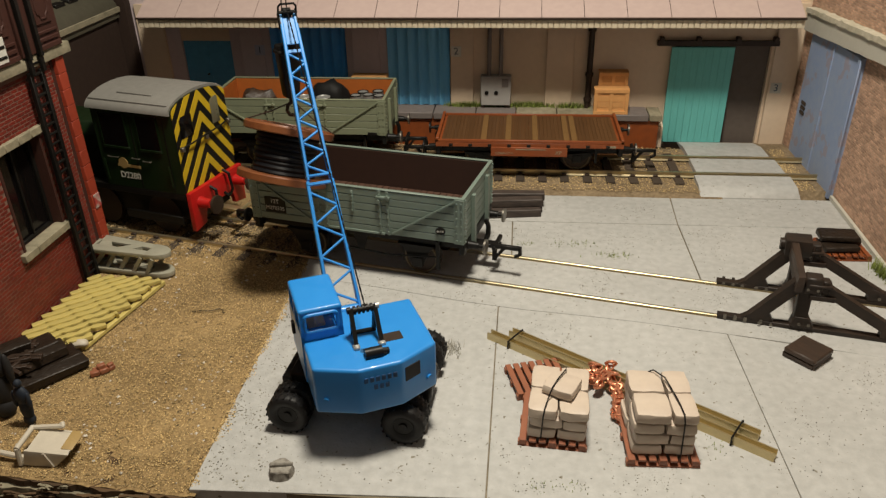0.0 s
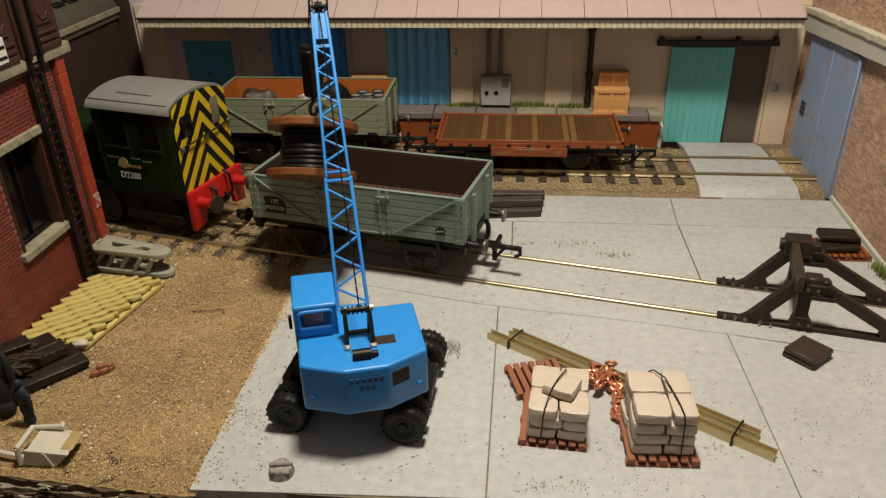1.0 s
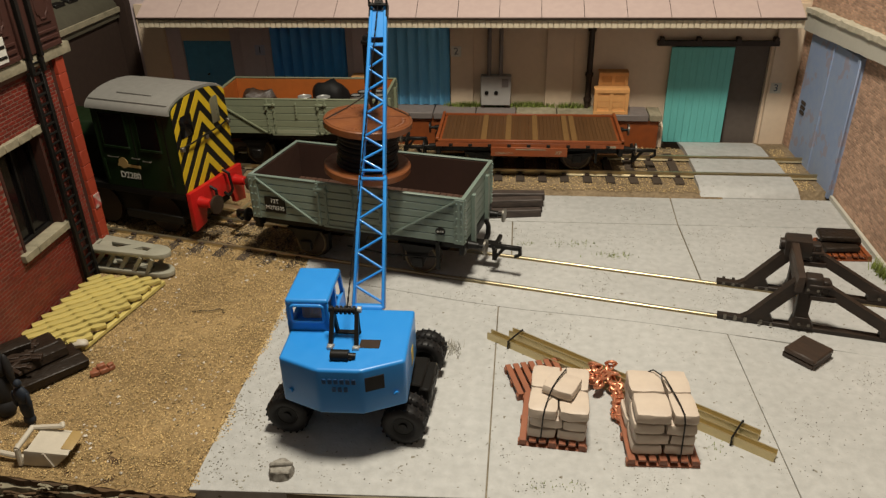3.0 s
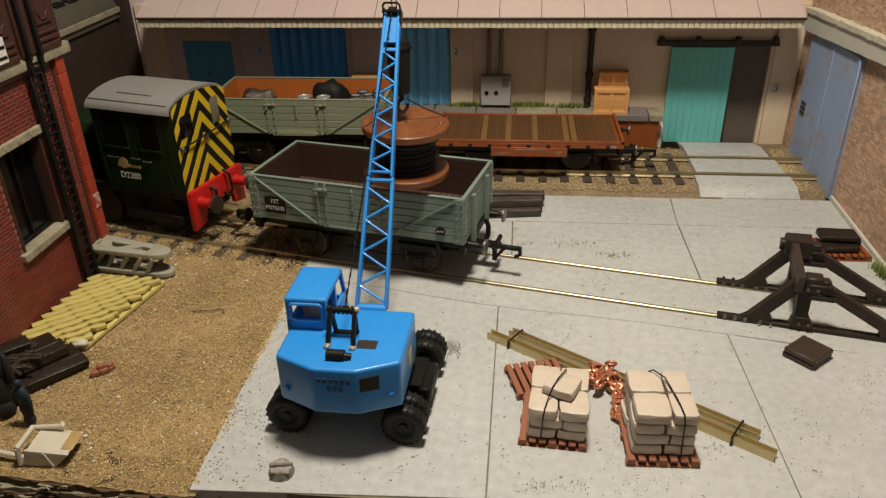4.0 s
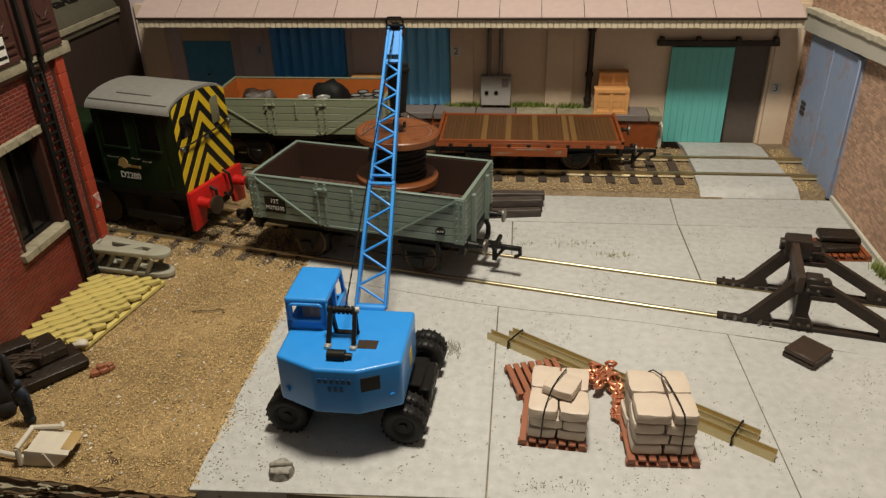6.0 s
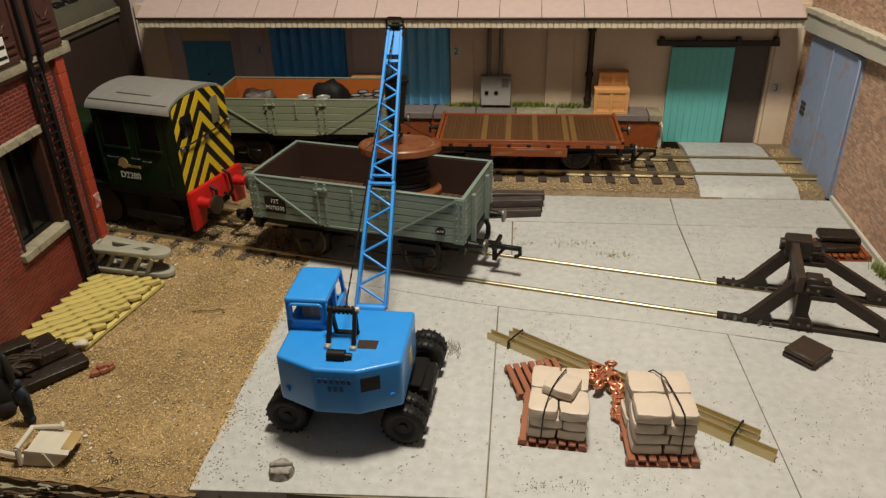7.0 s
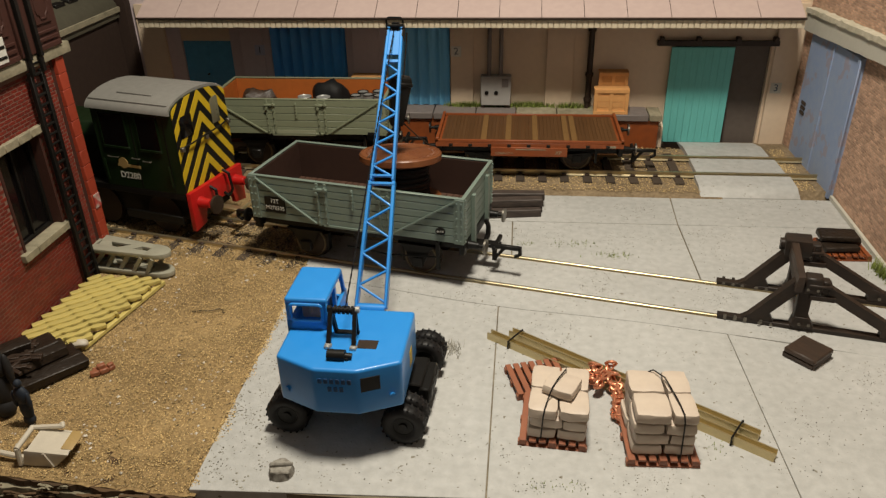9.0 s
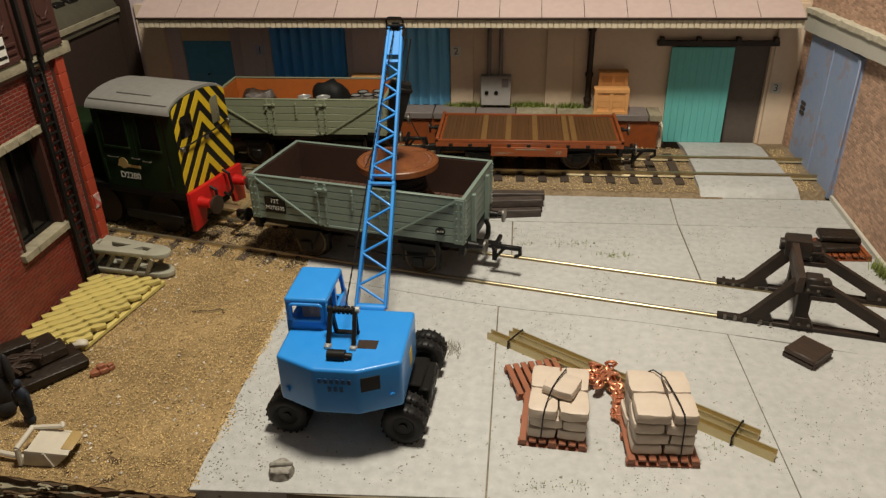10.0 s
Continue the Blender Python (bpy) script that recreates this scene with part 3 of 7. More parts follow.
# ---- the wall with the blue gate ----
def brick_field(vs, fs, origin, u, v, n, width, height, bl, bh, gap, depth, rng, hole=None):
    """Bricks in running bond on a plane: adds to the vertex and face lists."""
    o, u, v, n = (np.array(q, float) for q in (origin, u, v, n))
    rows = int(height / bh)
    for r in range(rows):
        x = -bl / 2 * (r % 2)
        while x < width:
            a0, a1 = max(0, x), min(width, x + bl - gap)
            b0, b1 = r * bh, r * bh + bh - gap
            mid_ = ((a0 + a1) / 2, (b0 + b1) / 2)
            if a1 - a0 > 0.3 and not (hole and hole(*mid_)):
                d = depth * rng.uniform(0.6, 1.2)
                k = len(vs)
                for q in (0, d):
                    i = 0.06 if q else 0
                    for a, b in ((a0 + i, b0 + i), (a1 - i, b0 + i), (a1 - i, b1 - i), (a0 + i, b1 - i)):
                        vs.append(tuple((o + u * a + v * b + n * q) * U))
                fs += [(k + 4, k + 5, k + 6, k + 7), (k, k + 1, k + 5, k + 4), (k + 1, k + 2, k + 6, k + 5), (k + 2, k + 3, k + 7, k + 6), (k + 3, k, k + 4, k + 7)]
            x += bl


def mesh_from(name, vs, fs, material):
    me = bpy.data.meshes.new(name)
    me.from_pydata(vs, [], fs)
    me.materials.append(material)
    me.validate()
    return me


def east_wall():
    X = 118.0
    wall = thing("wall_east", put(0, 0), "brown brick wall with a concrete band and blue gate", "wall", kind="structure")
    def xw(y):
        """The wall runs in a little towards the front of the board."""
        return X - max(0.0, 264.5 - y) * 0.042
    bm = NEW()
    prism(bm, [(xw(60), 60), (X + 8, 60), (X + 8, 264.5), (xw(264.5), 264.5)], -2, 110)
    box(bm, X, X + 8, 311.5, 330, -2, 110)
    box(bm, X, X + 8, 264.5, 311.5, 52, 110)
    part("wall_core", bm, SALMON_MORTAR, wall)
    vs, fs, rng = [], [], random.Random(11)

    k = math.hypot(X - xw(150), 114.5)
    brick_field(vs, fs, (xw(150), 150, 0), ((X - xw(150)) / k, 114.5 / k, 0), (0, 0, 1), (-1, 0, 0), k, 90, 2.45, 0.86, 0.18, 0.10, rng)
    brick_field(vs, fs, (X, 264.6, 0), (0, 1, 0), (0, 0, 1), (-1, 0, 0), 61, 90, 2.45, 0.86, 0.18, 0.10, rng, lambda a, b: b < 52 and a < 47)
    ob = new("bricks", mesh_from("bricks", vs, fs, SALMON_BRICK))
    ob.parent = wall
    tagged(ob, "brown printed bricks", kind="stuff")

    def ragged(y0, y1, za, zb, x0, x1, name, material, label="", rough=0.35):
        """A long band over the gate whose torn card edges wander."""
        bm = NEW()
        n = 70
        low = [(y0 + (y1 - y0) * i / n, za[0] + (za[1] - za[0]) * i / n + rough * noise.noise((i * 0.9, x0, 1.0))) for i in range(n + 1)]
        top = [(y0 + (y1 - y0) * i / n, zb[0] + (zb[1] - zb[0]) * i / n + rough * noise.noise((i * 0.7, x0, 5.0))) for i in range(n + 1)]
        prism(bm, low + top[::-1], x0, x1, axis="x")
        part(name, bm, material, wall, label)
    ragged(150, 318, (60.4, 50.4), (64.6, 57.6), X - 3.2, X - 0.1, "concrete_band", LINTEL, "grey concrete band over the gate", 0.25)
    ragged(150, 318, (64.4, 57.4), (66.4, 59.2), X - 3.9, X - 0.1, "ledge", LEDGE, "pale torn edge of the band", 0.7)
    bm = NEW()
    prism(bm, [(xw(60) - 1.5, 60), (xw(60) - 0.05, 60), (X - 0.05, 263.8), (X - 1.3, 263.8)], 0.0, 1.6, bevel=0.15, seg=1)
    part("kerb", bm, LINTEL, wall)
    gate = thing("blue_gate", put(0, 0), "faded blue steel gate with rust marks in the brick wall", "gate", kind="structure")
    bm = NEW()
    box(bm, X - 1.6, X + 1.5, 264.2, 311.8, 0.2, 51.8, 0.2)
    part("leaf", bm, BLUE_DOOR, gate)
    bm = NEW()
    box(bm, X - 2.2, X - 1.5, 263.4, 265.6, 0.2, 51.6, 0.15)
    part("edge_strip", bm, BLUE_DOOR, gate)
    bm = NEW()
    box(bm, X - 1.9, X - 1.5, 287.6, 288.2, 0.4, 51.5)
    part("seam", bm, BLUE_DOOR, gate)
    bm = NEW()
    for k in range(3):
        box(bm, X - 2.0, X - 1.5, 303.6, 308.0, 19.0 + k * 2.0, 20.3 + k * 2.0, 0.1)
    part("lock_plate", bm, IRON, gate)


# ---- the red brick house ----
def brick_house():
    X = -133.0
    house = thing("brick_house", put(0, 0), "red brick building with stone sills and dark iron ladder", "house")
    bm = NEW()
    box(bm, X - 60, X - 0.6, 60, 168.0, -1, 84)
    box(bm, X - 60, X - 0.6, 186.6, 205.4, -1, 84)
    box(bm, X - 60, X - 0.6, 168.0, 186.6, -1, 21.2)
    box(bm, X - 60, X - 0.6, 168.0, 186.6, 49, 84)
    box(bm, X - 60, X - 6, 168.0, 186.6, 21.2, 49)
    part("wall_core", bm, MORTAR, house)
    vs, fs, rng = [], [], random.Random(5)
    near_ = []

    def win(a, b):
        return 167.4 < 100 + a < 187.2 and 20.5 < b < 51.8
    brick_field(vs, fs, (X - 0.62, 100, -0.6), (0, 1, 0), (0, 0, 1), (1, 0, 0), 100.6, 66.5, 2.95, 1.06, 0.20, 0.10, rng, win)
    # bricks beside the window stand as single pieces, the rest are joined
    fa, va = [], []
    k, count = 0, 0
    quads = len(fs) // 5
    unit = {}
    for i in range(quads):
        v8 = vs[i * 8:i * 8 + 8]
        cy_, cz_ = sum(v[1] for v in v8) / 8 / U, sum(v[2] for v in v8) / 8 / U
        full = abs((v8[1][1] - v8[0][1]) / U - 2.75) < 0.02
        if full and count < 290 and 158 < cy_ < 200 and 2 < cz_ < 21:
            near_.append((v8[0][1], v8[0][2]))
            count += 1
        else:
            kk = len(va)
            va += v8
            fa += [(kk + 4, kk + 5, kk + 6, kk + 7), (kk, kk + 1, kk + 5, kk + 4), (kk + 1, kk + 2, kk + 6, kk + 5), (kk + 2, kk + 3, kk + 7, kk + 6), (kk + 3, kk, kk + 4, kk + 7)]
    ob = new("bricks", mesh_from("bricks", va, fa, RED_BRICK))
    ob.parent = house
    tagged(ob, "weathered red bricks", kind="stuff")
    bm = NEW()
    box(bm, 0, 0.11, 0, 2.75, 0, 0.86, 0.03)
    me = finish(bm, "brick", RED_BRICK_ONE)
    for y, z in near_:
        share("brick", me, house, pose(X - 0.62 + random.uniform(-0.04, 0.05), y / U, z / U, 0, 0, 0))
    # corner pilaster of orange brick
    for z in range(14):
        bm = NEW()
        box(bm, X - 4, X + 0.7, 201.9, 206.0, -0.5 + z * 4.78, 4.18 + z * 4.78, 0.1)
        part("quoin", bm, ORANGE_BRICK, house)
    # flat dark strip on the bricks, painting the shade of a groove
    bm = NEW()
    box(bm, X - 0.7, X - 0.45, 200.5, 201.9, -0.5, 66)
    part("shadow_groove", bm, BROWN_STONE, house, "dark strip painting the shade of a groove beside the corner strip")
    # cornice and panels above
    bm = NEW()
    box(bm, X - 60, X + 1.6, 60, 209.6, 66.6, 70.0, 0.5, seg=2)
    for v in bm.verts:
        v.co += noise.noise_vector(v.co * 0.4) * 0.3
    part("cornice", bm, PALE_STONE, house, "weathered pale stone cornice")
    bm = NEW()
    box(bm, X - 60, X + 1.2, 60, 206.5, 70.0, 100)
    part("frieze", bm, BROWN_STONE, house, "brown terracotta frieze")
    for y0, y1 in ((150, 168), (170, 185.5), (194.6, 205.4)):
        for q, z0, z1 in ((0.5, 72.0, 73.0), (0.5, 74.0, 74.8), (0.9, 70.0, 71.3)):
            bm = NEW()
            box(bm, X + 1.0, X + 1.2 + q, y0, y1, z0, z1, 0.12)
            part("moulding", bm, BROWN_STONE, house)
        bm = NEW()
        box(bm, X + 1.0, X + 1.7, y0 + 1.5, y1 - 1.5, 76.5, 96, 0.3)
        part("panel", bm, BROWN_STONE, house)
        # a raised scrolled border on the panel
        a, b, n = y0 + 2.6, y1 - 2.6, 1.6
        bm = NEW()
        loop = [(a + n, 78), (b - n, 78)] + [(b - n * math.cos(q), 78 + n * math.sin(q)) for q in np.linspace(0.2, 1.4, 5)] + [(b, 80.5), (b, 88), (b - n, 89.6), (b - n * 1.6, 91.4), (a + n * 1.6, 91.4), (a + n, 89.6), (a, 88), (a, 80.5)]
        loop += [(a + n * math.cos(q), 78 + n * math.sin(q)) for q in np.linspace(1.4, 0.2, 5)] + [(a + n, 78)]
        tube(bm, [(X + 1.75, y, z) for y, z in loop], 0.3, 6)
        part("scroll_border", bm, BROWN_STONE, house)
    bm = NEW()
    box(bm, X + 1.2, X + 2.0, 186.4, 194.4, 70.0, 100, 0.2)
    part("pilaster", bm, BROWN_STONE, house)
    # window
    win_ = thing("window_1", put(0, -2.2), "dark tall window with stone sill and lintel", "window", kind="structure")
    bm = NEW()
    box(bm, X - 4.6, X - 4.2, 170.2, 188.8, 21.3, 49)
    part("pane", bm, GLASS_DARK, win_)
    for y0, y1, z0, z1 in ((170.2, 171.4, 21.3, 49), (187.6, 188.8, 21.3, 49), (171.4, 187.6, 21.3, 22.3), (171.4, 187.6, 48, 49), (179.2, 179.9, 22.3, 48)):
        bm = NEW()
        box(bm, X - 4.2, X - 3.3, y0, y1, z0, z1, 0.08)
        part("window_frame", bm, BLACK, win_)
    bm = NEW()
    for k in range(4):
        box(bm, X - 3.0, X + 1.0, 167.6 + k * 5.75, 174.0 + k * 5.6, 19.2, 21.5, 0.2)
    part("window_sill", bm, PALE_STONE, win_)
    for k in range(4):
        bm = NEW()
        box(bm, X - 3.0, X + 0.6, 167.6 + k * 5.8, 173.3 + k * 5.8, 49.1, 51.4, 0.2)
        part("lintel_stone", bm, PALE_STONE, win_)
    # reveals beside the window, the recess's shade put into their dark brown
    for y in (169.4, 188.7):
        bm = NEW()
        box(bm, X - 4.0, X - 0.3, y, y + 0.9, 21.5, 49.1)
        part("reveal", bm, BROWN_STONE, win_)
    # iron ladder
    lad = thing("wall_ladder", put(X + 1.4, 190.6, -0.4), "dark iron ladder fixed up the brick wall", "ladder")
    for y in (-2.6, 2.6):
        bm = NEW()
        box(bm, -0.6, 0.6, y - 0.7, y + 0.7, 0, 66.2, 0.1)
        box(bm, 0.7, 1.9, y - 0.7, y + 0.7, 69.6, 100, 0.1)
        box(bm, 0.5, 1.5, y - 0.7, y + 0.7, 65.6, 70.4, 0.1)
        part("stile", bm, BLACK, lad)
    for k in range(34):
        bm = NEW()
        cyl(bm, (0, -2.6, 2.5 + k * 2.85), (0, 2.6, 2.5 + k * 2.85), 0.42, 6)
        part("rung", bm, BLACK, lad)
    for z in (20, 50, 64):
        bm = NEW()
        box(bm, -1.2, 0, -3.1, -2.2, z, z + 0.9)
        box(bm, -1.2, 0, 2.2, 3.1, z, z + 0.9)
        part("bracket", bm, IRON, lad)
    bm = NEW()
    box(bm, 0, 0.3, -1.5, 1.5, -2.2, 2.2)
    piece("wall_notice", bm, mat("red_and_white_notice", (0.45, 0.38, 0.34), 0.6, colour2=(0.42, 0.06, 0.05), grain=350, stain=350, amount=1.6), "small red and white notice on the brick corner", "sign", at=put(X + 0.85, 204.0, 20.8))
    plate = thing("wall_plate", put(X + 1.75, 178.3, 74.0), "white plate with dark bars on the frieze", "sign")
    bm = NEW()
    box(bm, 0, 0.4, -3.2, 2.2, -3.2, 3.2, 0.1)
    part("board", bm, WHITE, plate)
    for z in (-2.2, 0.4):
        bm = NEW()
        box(bm, 0.38, 0.5, -2.6, 1.8, z, z + 0.8)
        part("bar", bm, BLACK, plate)


RED_BRICK_ONE = mat("red_brick_single", (0.185, 0.017, 0.0075), 0.6, colour2=(0.10, 0.011, 0.0055), random_tone=0.22, bump=0.05)


def coach_behind():
    """The grey rounded roof that shows over the brick house."""
    c = thing("railway_coach", put(-190, 300, 59.5, 92, 0, 0), "grey railway coach with rounded roof beyond the brick building", "coach")
    bm = NEW()
    out = [(18 * math.cos(a), 9 * math.sin(a)) for a in np.linspace(0, math.pi, 14)]
    prism(bm, out + [(-18, -4), (18, -4)], -66, 16, axis="x")
    part("shell", bm, COACH_GREY, c)
    bm = NEW()
    box(bm, -65, 15, -17, 17, -61, -4)
    part("body_side", bm, DARK_BROWN_WALL, c)
    bm = NEW()
    beam(bm, (-66, -18.3, -0.5), (16, -18.3, -0.5), 1.2, 2.0)
    part("gutter", bm, PALE_STONE, c)
    bm = NEW()
    for x in (-8, -18, -28):
        box(bm, x - 3.5, x + 3.5, -12.6, -9.0, 6.0, 7.9, 0.2)
    part("roof_vent", bm, BLACK, c)


ground_sheet()
edge_splinters()
concrete_yard()
back_track()
shed()
shed_fittings()
east_wall()
brick_house()


# ---- the mobile crane ----
def road_wheel(parent, ch, x, y):
    """A twin tyre on its hub, the axle lying along y."""
    w = part("wheel", tyre_mesh(), RUBBER, parent, m=ch @ pose(x, y, 5.05, 90, 0, 0))
    bm = NEW()
    for dx in (-2.3, 2.3):
        cyl(bm, (0, 0, dx - 1.2), (0, 0, dx + 1.2), 3.1, 20)
        for s in (-1, 1):
            torus(bm, Matrix.Translation((0, 0, dx + s * 1.2)), 2.9, 0.2, 20, 6)
    cyl(bm, (0, 0, -3.9), (0, 0, 3.9), 1.2, 10)
    bmesh.ops.scale(bm, vec=(0.81, 0.81, 0.88), verts=bm.verts[:])
    part("hub", bm, BLACK, w)
    return w


def tyre_mesh():
    bm = NEW()
    for dx in (-2.3, 2.3):
        prof = [(3.0, -1.3), (3.8, -1.75), (4.9, -1.9), (5.7, -1.55), (6.05, -0.9), (6.05, 0.9), (5.7, 1.55), (4.9, 1.9), (3.8, 1.75), (3.0, 1.3)]
        n = 40
        rows = []
        for i in range(n):
            a = 2 * math.pi * i / n
            k = 1.0 + (0.03 if i % 2 else -0.02)
            rows.append([bm.verts.new((r * (k if r > 6 else 1) * math.cos(a), r * (k if r > 6 else 1) * math.sin(a), dx + w)) for r, w in prof])
        m = len(prof)
        for i in range(n):
            for j in range(m):
                bm.faces.new((rows[i][j], rows[(i + 1) % n][j], rows[(i + 1) % n][(j + 1) % m], rows[i][(j + 1) % m]))
        # tread lugs
        for i in range(0, n, 2):
            a = 2 * math.pi * i / n
            for s in (-0.85, 0.85):
                b = a + (0.06 if s > 0 else -0.06)
                mm = Matrix.Rotation(b, 4, "Z") @ Matrix.Translation((6.15, 0, dx + s))
                box(bm, -0.25, 0.05, -0.26, 0.26, -0.7, 0.7, m=mm)
    bmesh.ops.recalc_face_normals(bm, faces=bm.faces[:])
    bmesh.ops.scale(bm, vec=(0.81, 0.81, 0.88), verts=bm.verts[:])
    return bm


def mobile_crane():
    crane = thing("mobile_crane", put(-35.3, 140.6), "bright blue mobile lattice crane on black rubber tyres", "crane")
    # chassis, standing crosswise to the jib
    ch = pose(0, 0, 0, 0, 0, -4)
    bm = NEW()
    box(bm, -16, 16, -5.5, 5.5, 4.6, 8.8, 0.4)
    box(bm, -5.0, 5.0, -9.5, 9.5, 4.0, 8.2, 0.5)
    cyl(bm, (0, 0, 8.0), (0, 0, 12.4), 8.0, 24)
    frame_ = part("chassis", bm, BLACK, crane, m=ch)
    for x in (-16.4, 16.6):
        bm = NEW()
        box(bm, x - 1.4, x + 1.4, -6.0, 5.0, 3.8, 8.0, 0.4)
        for k in range(4):
            box(bm, x - 1.6, x + 1.6, -5.4 + k * 2.6, -3.6 + k * 2.6, 4.6, 7.4, 0.2)
        part("bumper_box", bm, BLACK, frame_)
    for y in (-7.6, 7.6):
        bm = NEW()
        box(bm, -7.5, 7.5, y - 1.8, y + 1.8, 3.4, 7.6, 0.4)
        part("side_box", bm, BLACK, frame_)
    for x in (-13.2, 13.6):
        bm = NEW()
        cyl(bm, (x, -13, 5.05), (x, 13, 5.05), 1.0, 10)
        part("axle", bm, BLACK, frame_)
        for y in (-12.6, 12.2):
            road_wheel(crane, ch, x, y)
    # turning upper works
    hw, hm = 13.5, 4.6
    plan = [(-hw, -17.5), (-hm, -21.5), (hm, -21.5), (hw, -17.5), (hw, 1.8), (-hw, 1.8)]
    bm = NEW()
    prism(bm, plan, 12.1, 23.7)
    bmesh.ops.bevel(bm, geom=[e for e in bm.edges], offset=0.75, segments=3, affect="EDGES", profile=0.6)
    body = part("superstructure", bm, CRANE_BLUE, crane, "bright blue painted engine house")
    bm = NEW()
    prism(bm, [(1.7, 12.4), (1.7, 19.5), (9.0, 17.6), (13.0, 15.6), (13.0, 12.4)], -6.2, 6.4, axis="x", bevel=0.4)
    part("nose", bm, CRANE_BLUE, body)
    # cab: posts, roof and sills round open windows
    cx0, cx1, cy0, cy1 = -13.9, -4.3, -7.6, 6.7
    z0, z1 = 22.6, 31.7
    bm = NEW()
    box(bm, cx0, cx1, cy0, cy1, z1 - 1.5, z1, 0.7, seg=3)
    part("cab_roof", bm, CRANE_BLUE, body)
    bm = NEW()
    box(bm, cx0 + 0.1, cx1 - 0.1, cy0 + 0.1, cy0 + 0.9, z0, 26.0)
    box(bm, cx0 + 0.1, cx0 + 0.9, cy0 + 0.1, cy1 + 3.0, 13.0, 25.0)
    box(bm, cx1 - 0.9, cx1 - 0.1, cy0 + 0.1, cy1 + 2.8, 13.5, 24.4)
    box(bm, cx0 + 0.1, cx1 - 0.1, cy1 + 2.0, cy1 + 2.8, 13.0, 22.6)
    box(bm, cx0 + 0.2, cx1 - 0.2, 1.6, cy1 + 2.4, 13.0, 14.0)
    for x in (cx0 + 0.1, cx1 - 1.4):
        box(bm, x, x + 1.3, cy0 + 0.1, cy0 + 1.2, 24.5, z1 - 0.5, 0.2)
    for x in (cx0 + 0.1, cx1 - 0.9):
        box(bm, x, x + 0.8, -0.3, 0.8, 24.5, z1 - 0.5)
        beam(bm, (x + 0.4, cy1 + 2.3, 22.4), (x + 0.4, cy1 - 0.5, z1 - 0.6), 0.8, 0.9)
    box(bm, cx0 + 0.5, cx1 - 0.5, cy0 + 0.15, cy0 + 1.0, 30.3, z1 - 0.6)
    part("cab_frame", bm, CRANE_BLUE, body)
    bm = NEW()
    xa, xb, za, zb, rr = cx0 + 1.25, cx1 - 1.25, 26.1, 30.3, 0.8
    ring = []
    for cx_, cz_, q0 in ((xb - rr, zb - rr, 0), (xa + rr, zb - rr, 90), (xa + rr, za + rr, 180), (xb - rr, za + rr, 270)):
        ring += [(cx_ + rr * math.cos(radians(q0 + q)), cy0 - 0.05, cz_ + rr * math.sin(radians(q0 + q))) for q in (0, 22, 45, 68, 90)]
    tube(bm, ring + ring[:2], 0.38, 8)
    part("window_surround", bm, CRANE_BLUE, body)
    bm = NEW()
    box(bm, -11.5, -7.5, -2.5, 1.5, 22.5, 24.6, 0.3)
    box(bm, -11.9, -9.6, -2.6, -1.4, 22.5, 29.6, 0.5)
    part("driver_seat", bm, WHITE_PLASTIC, body, "pale seat with a narrow back in the cab")
    bm = NEW()
    tube(bm, [(-9, 4.2, 22.5), (-9, 4.6, 27.0)], 0.35)
    tube(bm, [(-7, 4.2, 22.5), (-7, 4.6, 26.5)], 0.35)
    part("lever", bm, SILVER, body)
    # frame for the luffing ropes
    for x in (-2.9, 2.4):
        bm = NEW()
        beam(bm, (x * 1.05, -13.8, 23.4), (x, -9.2, 31.0), 0.9, 0.9)
        part("gantry_leg", bm, BLACK, body, "dark metal leg of the rope gantry")
        bm = NEW()
        beam(bm, (x, -9.2, 30.2), (x * 0.9, -7.8, 23.4), 0.7, 0.8)
        part("gantry_strut", bm, BLACK, body)
        bm = NEW()
        for k in range(6):
            box(bm, x * 1.05 - 0.8 + random.uniform(-0.3, 0.3), x * 1.05 + 0.5 + random.uniform(-0.3, 0.3), -14.7 + k * 0.25, -13.6 + k * 0.2, 23.5, 23.9 + random.uniform(0, 0.7), 0.2)
        part("glue_blob", bm, SILVER, body, "rough silvery glue at the gantry foot")
    bm = NEW()
    cyl(bm, (-3.4, -9.2, 30.4), (2.9, -9.2, 30.4), 0.6, 12)
    for k in range(5):
        cyl(bm, (-2.3 + k * 0.95, -9.2, 30.4), (-1.8 + k * 0.95, -9.2, 30.4), 0.95, 12)
    part("rope_drum", bm, BLACK, body)
    for x in (-3.3, 2.9):
        bm = NEW()
        cyl(bm, (x - 0.4, -9.2, 30.6), (x + 0.4, -9.2, 30.6), 0.75, 12)
        part("drum_end", bm, SILVER if x > 0 else BLACK, body)
    bm = NEW()
    box(bm, -2.9, 2.6, -8.6, -7.2, 23.4, 24.1, 0.2)
    part("gantry_foot", bm, BLACK, body)
    bm = NEW()
    cyl(bm, (-2.2, -17.4, 24.5), (1.6, -17.4, 24.5), 1.25, 16)
    cyl(bm, (1.4, -17.4, 24.4), (3.0, -17.3, 24.2), 0.75, 10)
    box(bm, -2.0, 2.4, -18.3, -16.5, 23.4, 24.4, 0.2)
    part("winch_motor", bm, BLACK, body)
    bm = NEW()
    box(bm, 3.0, 7.4, -13.6, -10.5, 23.6, 23.82, 0.06)
    part("roof_hatch", bm, IRON, body)
    # rear vent on the slanting panel, lamps and raised lettering
    s = Vector((hw - hm, 4.0, 0)).normalized()
    ang = math.degrees(math.atan2(s.y, s.x))
    bm = NEW()
    box(bm, 0.8, 5.0, -0.12, 0.5, 18.0, 21.6, 0.08)
